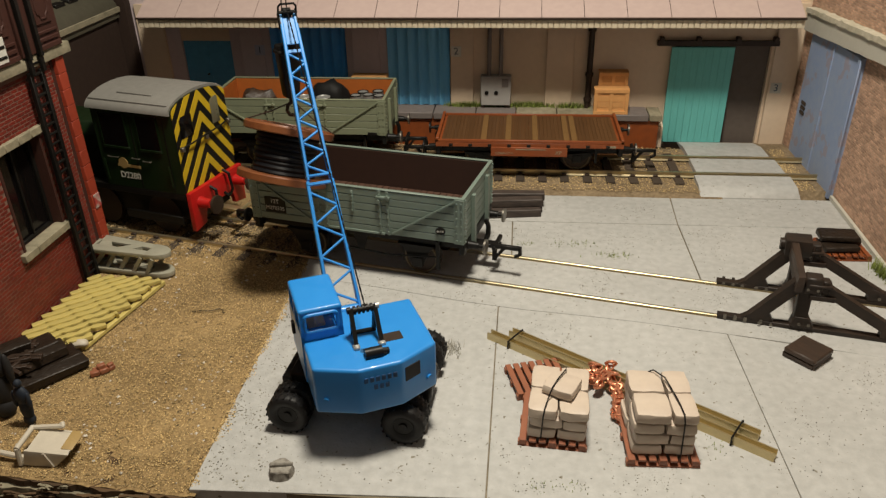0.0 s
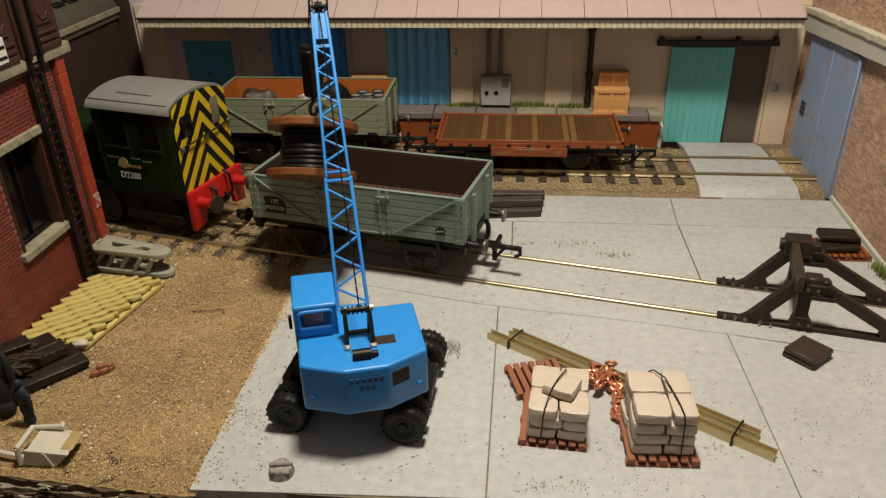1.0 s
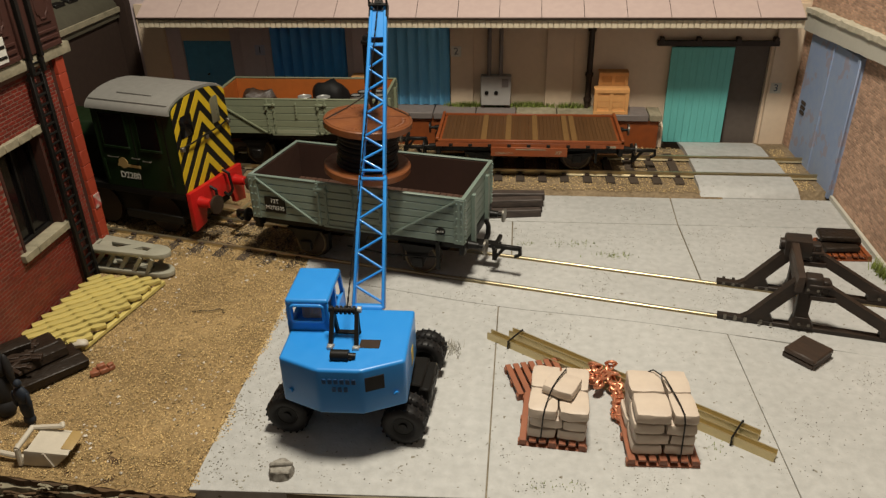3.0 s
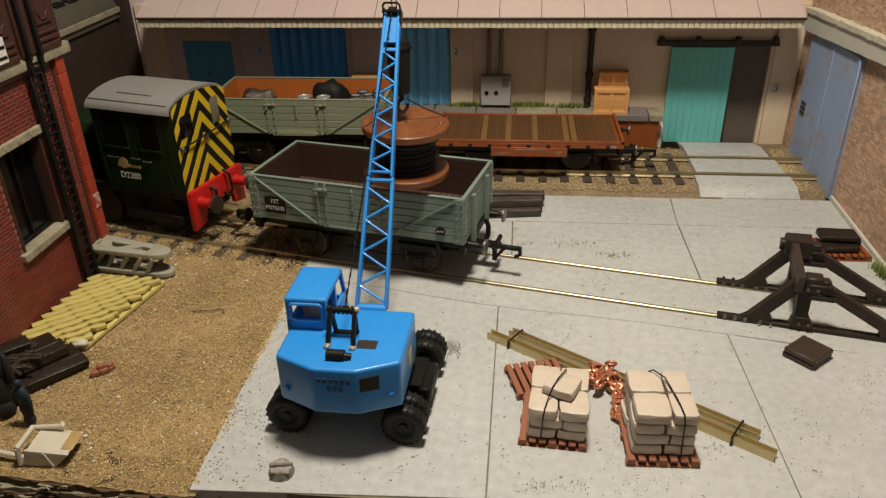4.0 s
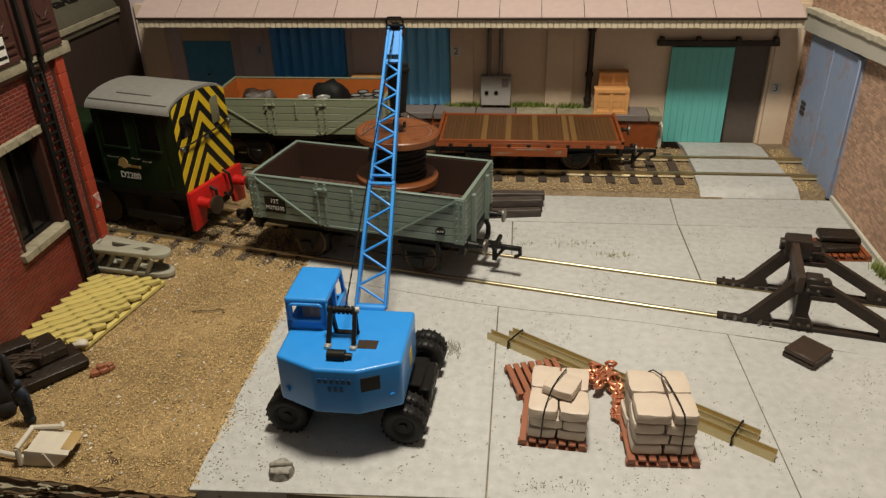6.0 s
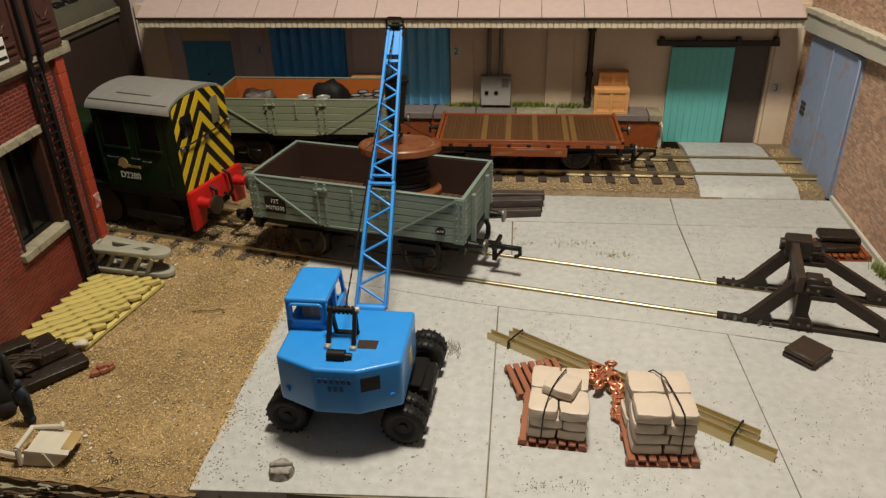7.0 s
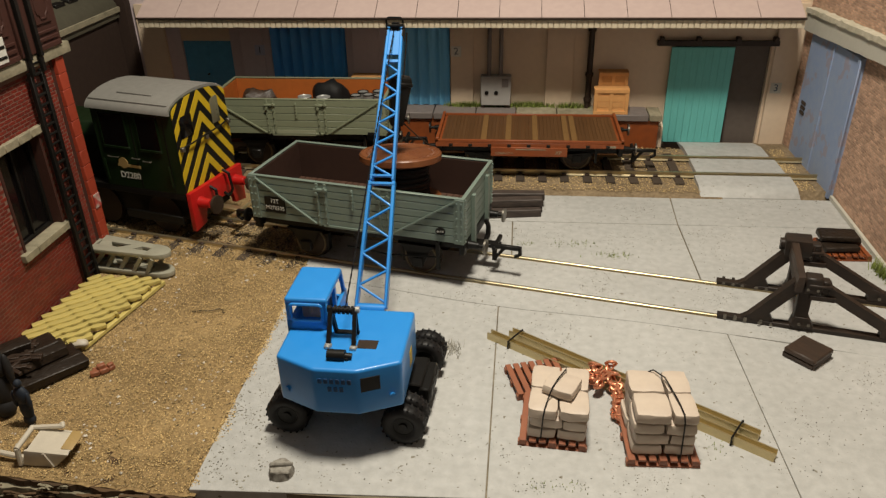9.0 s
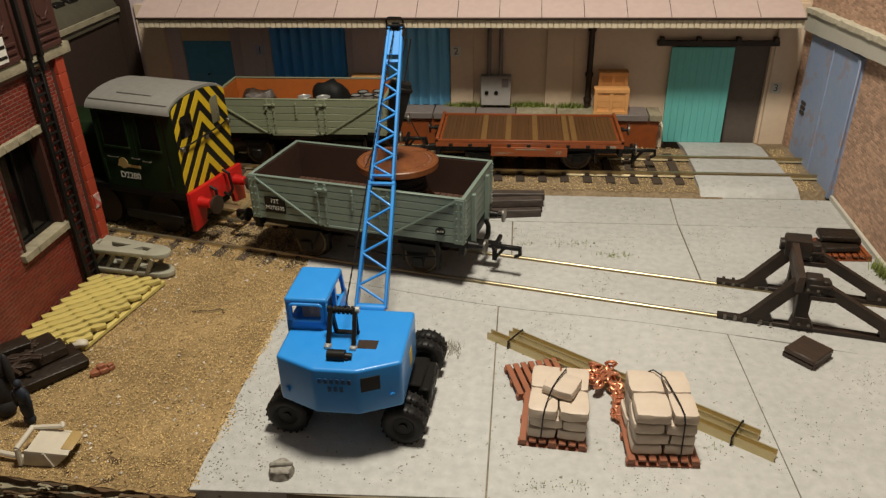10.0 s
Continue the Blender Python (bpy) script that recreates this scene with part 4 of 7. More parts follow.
    part("vent_grille", bm, CLOTH_BLACK, body, m=pose(hm, -21.5, 0, 0, 0, ang))
    for x, aa in ((8.0, ang), (-8.0, -ang)):
        xx = hm if x > 0 else -hm
        lamp_m = pose(xx, -21.5, 0, 0, 0, aa)
        bm = NEW()
        q = 7.4 if x > 0 else -7.4
        cyl(bm, (q, 0.3, 15.8), (q, -0.5, 15.8), 0.62, 14)
        part("rear_lamp", bm, CRANE_BLUE, body, m=lamp_m)
    bm = NEW()
    for k in range(6):
        box(bm, -3.6 + k * 1.25, -2.75 + k * 1.25, -21.75, -21.4, 20.2, 21.5, 0.08)
    for k in range(3):
        box(bm, -1.6 + k * 1.25, -0.8 + k * 1.25, -21.75, -21.4, 18.2, 19.4, 0.08)
    part("raised_badge", bm, BADGE_BLUE, body, "raised unreadable maker's badge")
    bm = NEW()
    box(bm, hw - 0.05, hw + 0.1, -8, -5, 15, 19, 0.05)
    part("warning_label", bm, YELLOW, body, "small yellow label")
    bm = NEW()
    box(bm, cx0 - 1.2, cx0 - 0.5, -4, -2.6, 24, 27, 0.15)
    part("mirror", bm, BLACK, body)
    # boom: channel side members, zigzag lacing, head
    L = 79.0

    def half(l):
        return 3.75 - 0.6 * l / 34 if l < 34 else 2.9 - 1.1 * (l - 34) / 45
    bm = NEW()
    for s in (-1, 1):
        for a, b in ((0, 33.9), (34, L)):
            beam(bm, (s * half(a), a, 0), (s * half(b), b, 0), 0.85, 2.3, bevel=0.2)
    box(bm, -3.5, 3.5, 32.6, 33.4, 0.1, 1.3, 0.15)
    box(bm, -3.3, 3.3, 34.9, 35.5, 0.2, 1.2, 0.1)
    boom = part("boom", bm, CRANE_BLUE, crane, "blue lattice jib")

    def lace(a, b, n, z):
        side = 1
        for k in range(n):
            p, q = a + (b - a) * k / n, a + (b - a) * (k + 1) / n
            bm = NEW()
            cyl(bm, (side * half(p), p, z), (-side * half(q), q, z), 0.34, 10)
            part("lattice_bar", bm, CRANE_BLUE, boom)
            side = -side
    lace(1.5, 31, 7, 0.7)
    lace(35, 68, 11, 0.7)
    bm = NEW()
    box(bm, -half(68), half(68), 68, 68.8, 0.3, 1.0)
    part("cross_bar", bm, CRANE_BLUE, boom)
    bm = NEW()
    box(bm, -1.7, 1.7, 70.3, 77.8, 0.35, 0.8, 0.1)
    part("head_plate", bm, CRANE_BLUE, boom)
    bm = NEW()
    cyl(bm, (-2.5, L, 0.6), (2.5, L, 0.6), 0.65, 12)
    cyl(bm, (-1.0, L, 0), (1.0, L, 0), 1.6, 18)
    for s in (-1, 1):
        box(bm, s * 2.2 - 0.25, s * 2.2 + 0.25, L - 3.2, L + 0.9, -1.8, 1.2, 0.15)
    tube(bm, [(-2.3, L - 0.5, 0.9), (-2.3, L + 0.8, 2.7), (-1.7, L + 1.3, 3.1), (1.7, L + 1.3, 3.1), (2.3, L + 0.8, 2.7), (2.3, L - 0.5, 0.9)], 0.27)
    tube(bm, [(-2.5, L - 0.5, 1.9), (2.5, L - 0.5, 1.9)], 0.25)
    part("head_sheave", bm, BLACK, boom, "black sheave head with wire guard")
    bm = NEW()
    cyl(bm, (-3.6, 0, 0), (3.6, 0, 0), 1.3, 14)
    part("foot_pin", bm, CRANE_BLUE, boom)
    # hoist rope from the gantry drum to the head, two strands laid round each other
    bm = NEW()
    n = 150
    for ph in (0, math.pi):
        tube(bm, [(0.1 * math.cos(ph + i * 0.9), 85.5 * i / n, 0.1 * math.sin(ph + i * 0.9)) for i in range(n + 1)], 0.12, 5)
    rope = part("hoist_rope", bm, CABLE, body, "dark twisted hoist rope")
    return crane, body, boom, rope


# ---- what hangs from the crane ----
def hook_block():
    hb = thing("hook_block", put(-34, 208.5, 52), "black hook block hanging on ropes from the jib", "hook")
    bm = NEW()
    prism(bm, [(-3.0, 7.5), (3.0, 7.5), (3.2, 6.0), (1.9, -7.0), (-1.9, -7.0), (-3.2, 6.0)], -1.9, 1.9, axis="y", bevel=0.5)
    part("block", bm, BLACK, hb)
    bm = NEW()
    box(bm, -3.4, 3.4, -2.2, 2.2, 5.0, 6.2, 0.3)
    part("band", bm, BLACK, hb)
    bm = NEW()
    cyl(bm, (0, 0, -7), (0, 0, -8.6), 0.7, 10)
    tube(bm, [(0, 0, -8.4), (-1.2, 0, -9.2), (-1.6, 0, -10.6), (-0.9, 0, -12.0), (0.5, 0, -12.3), (1.6, 0, -11.4), (1.8, 0, -10.3)], 0.5, 8)
    part("hook", bm, IRON, hb)
    for x in (-0.9, 0.9):
        bm = NEW()
        cyl(bm, (x, 0, 7), (x * 0.7, 0, 20), 0.17, 6)
        part("rope", bm, IRON, hb)
    return hb


def cable_reel():
    reel = thing("cable_reel", put(-35.7, 211, 32.6), "brown wooden cable reel wound with black cable", "cable reel")
    for z, n in ((-1.1, "top_flange"), (-14.6, "bottom_flange")):
        bm = NEW()
        lathe(bm, [(1.1, z), (12.3, z), (12.6, z + 0.3), (12.6, z + 1.9), (12.3, z + 2.2), (1.1, z + 2.2)], 56)
        f = part(n, bm, REEL_WOOD, reel)
    bm = NEW()
    cyl(bm, (0, 0, -13), (0, 0, -0.5), 6.8, 36)
    part("core", bm, CABLE, reel)
    for k in range(8):
        bm = NEW()
        torus(bm, Matrix.Translation((0, 0, -2.0 - k * 1.42)), 8.0 + 0.25 * math.sin(k * 2.1), 0.85, 44, 8)
        part("cable_turn", bm, CABLE, reel, "black cable wound in rings")
    bm = NEW()
    torus(bm, Matrix.Translation((0, 0, 1.05)), 12.0, 0.3, 56, 6)
    rng = random.Random(12)
    for k in range(64):
        a = k * 0.105
        if 0.8 < a % 3.2 < 2.9:
            mm = Matrix.Rotation(a, 4, "Z") @ Matrix.Translation((rng.uniform(9.7, 10.2), 0, 1.12)) @ Matrix.Rotation(rng.uniform(-0.3, 0.3), 4, "Z")
            box(bm, -0.75, 0.75, -rng.uniform(0.15, 0.4), rng.uniform(0.1, 0.3), -0.1, 0.16, 0.08, m=mm)
    for k in range(46):
        a, r = rng.uniform(0, 6.28), 6.5 * math.sqrt(rng.random())
        bmesh.ops.create_icosphere(bm, subdivisions=1, radius=1.0, matrix=Matrix.Translation((r * math.cos(a) * 0.7 + 1, r * math.sin(a), 1.05)) @ Matrix.Rotation(a * 3, 4, "Z") @ Matrix.Diagonal((rng.uniform(0.4, 1.6), rng.uniform(0.25, 0.6), 0.22, 1)))
    part("worn_relief", bm, REEL_WOOD, reel, "worn raised relief on the brown flange")
    bm = NEW()
    disc(bm, (0, 0, 1.0), 0.5, 1.4, 0.2, 20)
    part("centre_plate", bm, REEL_WOOD, reel)
    legs = []
    for s in (-1, 1):
        bm = NEW()
        tube(bm, [(0, 0, 0), (-s * 6, 0, 3.0), (-s * 11.6, 0, 6.6)], 0.2, 6)
        tube(bm, [(0, 0, 0), (s * 0.5, 0, -1.2), (s * 0.2, 0, -2.6)], 0.3, 6)
        legs.append(part("sling_leg", bm, IRON, reel, "thin dark lifting sling", m=pose(s * 12.0, 0, 1.3)))
    return reel, legs


# ---- wagons ----
def wheelset(parent, x, r=5.6):
    for y in (-8.4, 8.4):
        bm = NEW()
        s = 1 if y > 0 else -1
        cyl(bm, (x, y - 0.9, r), (x, y + 0.9, r), r, 32)
        cyl(bm, (x, y - s * 1.5, r), (x, y - s * 0.9, r), r + 0.7, 32)
        w = part("wheel", bm, IRON, parent)
        bm = NEW()
        torus(bm, Matrix.Translation((x, y + s * 0.95, r)) @ Matrix.Rotation(math.pi / 2, 4, "X"), r - 0.55, 0.32, 32, 6)
        cyl(bm, (x, y + s * 0.8, r), (x, y + s * 1.3, r), 1.2, 12)
        part("rim", bm, WORN_RIM, w, "worn tan wheel rim")
    bm = NEW()
    cyl(bm, (x, -8, r), (x, 8, r), 0.9, 10)
    part("axle", bm, IRON, parent)


def underframe(parent, L, z, colour=None, drop=0.0):
    """Solebars, axle guards, brake gear, buffers and couplings under a wagon body whose floor line is at z."""
    c = colour or BLACK
    for y in (-11.4, 11.4):
        bm = NEW()
        box(bm, -L / 2 + 0.4, L / 2 - 0.4, y - 0.8, y + 0.8, z - 3.4, z - 0.02, 0.1)
        part("solebar", bm, c, parent)
    for x in (-L / 2 + 0.9, L / 2 - 0.9):
        bm = NEW()
        box(bm, x - 0.85, x + 0.85, -15.4, 15.4, z - 3.6, z - 0.05, 0.12)
        part("headstock", bm, c, parent)
    for x in (-19, 19):
        wheelset(parent, x)
        for y in (-12.4, 12.4):
            bm = NEW()
            prism(bm, [(x - 5.0, z - 3.4), (x + 5.0, z - 3.4), (x + 1.6, 4.2), (x - 1.6, 4.2)], y - 0.25, y + 0.25, axis="y")
            box(bm, x - 1.9, x + 1.9, y - 1.0, y + 1.0, 4.2, 7.6, 0.3)
            prism(bm, [(x - 6.2, z - 3.6), (x + 6.2, z - 3.6), (x + 3.0, z - 5.8), (x - 3.0, z - 5.8)], y - 0.8, y + 0.8, axis="y")
            part("axle_guard", bm, BLACK, parent)
    for y in (-13.4, 13.4):
        bm = NEW()
        tube(bm, [(-4, y, 8.2), (10, y, 7.2), (27, y, 8.8)], 0.32, 6)
        box(bm, 25.5, 26.5, y - 0.6, y + 0.6, 4.6, z - 1)
        part("brake_lever", bm, BLACK, parent)
        bm = NEW()
        prism(bm, [(-2.5, z - 3), (2.5, z - 3), (0.8, 6.5), (-0.8, 6.5)], y * 0.86 - 0.3, y * 0.86 + 0.3, axis="y")
        box(bm, -14.5, -12.7, y * 0.6 - 1, y * 0.6 + 1, 3.0, 9.0, 0.3)
        box(bm, 12.7, 14.5, y * 0.6 - 1, y * 0.6 + 1, 3.0, 9.0, 0.3)
        part("brake_hanger", bm, BLACK, parent)
    for sx in (-1, 1):
        for y in (-11.2, 11.2):
            bm = NEW()
            x0 = sx * L / 2
            cyl(bm, (x0 - sx * 0.1, y, z - 2.0), (x0 + sx * 3.2, y, z - 2.0), 1.35, 14, r2=1.0)
            cyl(bm, (x0 + sx * 3.0, y, z - 2.0), (x0 + sx * 5.0, y, z - 2.0), 0.6, 10)
            b = part("buffer", bm, BLACK, parent)
            bm = NEW()
            cyl(bm, (x0 + sx * 4.9, y, z - 2.0), (x0 + sx * 5.5, y, z - 2.0), 2.3, 20)
            part("buffer_head", bm, STEEL if sx > 0 else BLACK, b)
        bm = NEW()
        x0 = sx * (L / 2 - 2)
        box(bm, min(x0, x0 + sx * 9), max(x0, x0 + sx * 9), -1.6, 1.6, z - 7.6, z - 6.4, 0.15)
        xa = x0 + sx * 8
        box(bm, xa - 0.6, xa + 0.6, -4.8, 4.2, z - 6.6, z - 5.2, 0.2)
        beam(bm, (xa - sx * 1.2, -3.9, z - 5.2), (xa + sx * 8.2, -3.9, z - 5.2), 1.3, 1.3, bevel=0.15)
        beam(bm, (xa + sx * 8.0, -3.9, z - 4.7), (xa + sx * 8.2, -3.9, z - 7.4), 1.3, 1.0, bevel=0.15)
        beam(bm, (xa + sx * 8.2, -3.9, z - 7.2), (xa + sx * 6.4, -3.9, z - 8.2), 1.2, 0.8, bevel=0.1)
        beam(bm, (xa + sx * 0.3, -3.2, z - 9.6), (xa + sx * 3.4, -3.6, z - 5.4), 1.2, 1.0, bevel=0.1)
        beam(bm, (xa, -3.2, z - 5.4), (xa, -3.2, z - 10.6), 1.4, 1.2, bevel=0.15)
        part("coupling", bm, BLACK, parent, "black hook coupling")
        bm = NEW()
        x1 = sx * (L / 2 + 1.0)
        tube(bm, [(x1, 4.6, z - 1.0), (x1 + sx * 0.8, 4.6, z - 3.0), (x1 + sx * 0.8, 4.4, z - 6.0), (x1 + sx * 0.2, 3.0, z - 8.4), (x1 + sx * 0.2, 1.0, z - 8.6), (x1, 0.2, z - 6.8)], 0.8, 8)
        torus(bm, Matrix.Translation((x1 + sx * 0.6, 2.0, z - 8.2)) @ Matrix.Rotation(math.pi / 2, 4, "Y"), 1.0, 0.4, 14, 6)
        part("brake_pipe", bm, BLACK, parent)


def open_wagon(at, label, outside, inside, floor_m, planks, z0, h, L=70.0, W=31.5, number=True, group=""):
    wg = thing("open_wagon", at, label, "wagon", group)
    t = 1.0
    ph = h / planks
    # floor
    bm = NEW()
    box(bm, -L / 2 + t, L / 2 - t, -W / 2 + t, W / 2 - t, z0, z0 + 1.6)
    part("floor", bm, inside, wg)
    n = 30
    bm0 = NEW()
    box(bm0, -(L - 2.4) / n / 2 + 0.08, (L - 2.4) / n / 2 - 0.08, -W / 2 + t + 0.7, W / 2 - t - 0.7, 0, 0.35, 0.06)
    me = finish(bm0, "floor_plank", floor_m)
    for k in range(n):
        share("floor_plank", me, wg, pose(-L / 2 + 1.2 + (k + 0.5) * (L - 2.4) / n, 0, z0 + 1.62))
    # sides and ends plank by plank, with a dark lining inside
    for s in (-1, 1):
        for k in range(planks):
            bm = NEW()
            y = s * (W / 2 - t / 2)
            box(bm, -L / 2, L / 2, y - 0.42, y + 0.5 * 1.0 if s > 0 else y + 0.42, z0 + k * ph + 0.09, z0 + (k + 1) * ph - 0.09, 0.12)
            part("side_plank", bm, outside, wg)
            bm = NEW()
            x = s * (L / 2 - t / 2)
            box(bm, x - 0.42, x + 0.42, -W / 2 + t, W / 2 - t, z0 + k * ph + 0.09, z0 + (k + 1) * ph - 0.09, 0.12)
            part("end_plank", bm, outside, wg)
        bm = NEW()
        y = s * (W / 2 - t - 0.25)
        box(bm, -L / 2 + t, L / 2 - t, y - 0.2, y + 0.25, z0 + 1.5, z0 + h - 0.25)
        part("side_lining", bm, inside, wg)
        bm = NEW()
        x = s * (L / 2 - t - 0.25)
        box(bm, x - 0.2, x + 0.2, -W / 2 + t + 0.4, W / 2 - t - 0.4, z0 + 1.5, z0 + h - 0.25)
        part("end_lining", bm, inside, wg)
        bm = NEW()
        y = s * (W / 2 - 0.55)
        box(bm, -L / 2, L / 2, y - 0.6, y + 0.6, z0 + h, z0 + h + 0.35, 0.12)
        part("capping", bm, outside, wg)
        bm = NEW()
        x = s * (L / 2 - 0.55)
        box(bm, x - 0.6, x + 0.6, -W / 2 + 1.2, W / 2 - 1.2, z0 + h, z0 + h + 0.3, 0.12)
        part("end_capping", bm, outside, wg)
        # iron work on the side
        yo = s * W / 2
        ya, yb = (yo - 0.1, yo + 0.28) if s > 0 else (yo - 0.28, yo + 0.1)

        def strap(x0, x1, za, zb, name="strap"):
            bm = NEW()
            box(bm, x0, x1, ya, yb, za, zb, 0.06)
            for k in range(planks):
                for xx in ((x0 + x1) / 2 - 0.7, (x0 + x1) / 2 + 0.7) if x1 - x0 > 2 else ((x0 + x1) / 2,):
                    cyl(bm, (xx, yo, za + (k + 0.5) * (zb - za) / planks), (xx, yo + s * 0.62, za + (k + 0.5) * (zb - za) / planks), 0.28, 6)
            part(name, bm, outside, wg)
        strap(-L / 2, -L / 2 + 3.0, z0, z0 + h, "corner_plate")
        strap(L / 2 - 3.0, L / 2, z0, z0 + h, "corner_plate")
        for x in (-L * 0.145, L * 0.145):
            for d in (-1.3, 1.3):
                strap(x + d - 0.45, x + d + 0.45, z0, z0 + h - (ph if abs(d) < 0 else 0))
            bm = NEW()
            box(bm, x - 2.2, x + 2.2, yo - 0.2 if s > 0 else yo - 0.8, yo + 0.8 if s > 0 else yo + 0.2, z0 + h - 2.4, z0 + h - 1.6, 0.15)
            cyl(bm, (x - 1.3, yo, z0 + h - 3.2), (x - 1.3, yo + s * 1.1, z0 + h - 3.2), 0.6, 8)
            cyl(bm, (x + 1.3, yo, z0 + h - 1.6), (x + 1.3, yo + s * 1.0, z0 + h - 1.6), 0.5, 8)
            part("door_latch", bm, outside, wg)
        strap(-0.4, 0.4, z0 + h * 0.45, z0 + h - ph * 0.4)
        for x0, x1 in ((-L / 2 + 2.6, -L * 0.145 - 2.4), (L / 2 - 2.6, L * 0.145 + 2.4)):
            bm = NEW()
            beam(bm, (x0, yo + s * 0.15, z0 + h - 0.6), (x1, yo + s * 0.15, z0 + 0.6), 0.45, 0.75, up=(0, s, 0))
            part("diagonal_stay", bm, outside, wg)
        bm = NEW()
        box(bm, -L * 0.145, L * 0.145, ya, yb + s * 0.1 if s > 0 else yb, z0 - 0.2, z0 + 0.55, 0.1)
        part("door_hinge_bar", bm, outside, wg)
        # end stanchions
        for y in (-7.5, 7.5):
            bm = NEW()
            xo = s * L / 2
            prism(bm, [(y - 1.0, z0 - 3.2), (y + 1.0, z0 - 3.2), (y + 0.8, z0 + h - 1.5), (y - 0.8, z0 + h - 1.5)], min(xo, xo + s * 1.1), max(xo, xo + s * 1.1), axis="x")
            part("end_stanchion", bm, outside, wg)
        for y in (-W / 2 + 1.0, W / 2 - 1.0):
            bm = NEW()
            for k in range(planks * 2):
                cyl(bm, (s * L / 2, y, z0 + (k + 0.5) * h / planks / 2), (s * (L / 2 + 0.45), y, z0 + (k + 0.5) * h / planks / 2), 0.28, 6)
            box(bm, s * L / 2 - 0.1, s * L / 2 + 0.1, y - 0.5, y + 0.5, z0, z0 + h)
            part("end_corner_plate", bm, outside, wg)
    underframe(wg, L, z0 - 0.1)
    if number:
        bm = NEW()
        box(bm, -L / 2 + 5.0, -L / 2 + 12.0, -W / 2 - 0.3, -W / 2 + 0.1, z0 + 2.6, z0 + 7.7)
        pl = part("number_panel", bm, BLACK, wg, "black painted number panel")
        bar_text("12T", 1.9, WHITE, "lettering", pl, pose(-L / 2 + 8.5, -W / 2 - 0.34, z0 + 6.4, 90, 0, 0))
        bar_text("M270335", 1.75, WHITE, "lettering", pl, pose(-L / 2 + 8.5, -W / 2 - 0.34, z0 + 4.1, 90, 0, 0))
        bm = NEW()
        cyl(bm, (0, 0.1, 0), (0, -0.3, 0), 1.15, 24)
        bmesh.ops.scale(bm, vec=(1.3, 1, 1), verts=bm.verts[:])
        pl = part("data_oval", bm, BLACK, wg, m=pose(L / 2 - 7.2, -W / 2 - 0.1, z0 + 3.6))
        bar_text("6-14", 1.15, WHITE, "lettering", pl, pose(0, -0.34, 0, 90, 0, 0))
    return wg


crane, upper, boom, hoist = mobile_crane()
block = hook_block()
reel, slings = cable_reel()
open_wagon(put(-44.5, 213.7, 0, -12.8), "grey-green plank open wagon with dark brown inside", WAGON_GREY, WAGON_BROWN, FLOOR_BROWN, 6, 15.4, 14.2)


# ---- the shunter ----
def clip_band(outline, n2, lo, hi):
    """Keeps the part of a convex outline whose n2 coordinate lies between lo and hi."""
    def cut(poly, keep):
        res = []
        for i in range(len(poly)):
            p, q = poly[i], poly[(i + 1) % len(poly)]
            a, b = keep(p), keep(q)
            if a >= 0:
                res.append(p)
            if a * b < 0:
                f = a / (a - b)
                res.append((p[0] + (q[0] - p[0]) * f, p[1] + (q[1] - p[1]) * f))
        return res
    poly = cut(outline, lambda p: p[0] * n2[0] + p[1] * n2[1] - lo)
    return cut(poly, lambda p: hi - p[0] * n2[0] - p[1] * n2[1]) if len(poly) > 2 else []


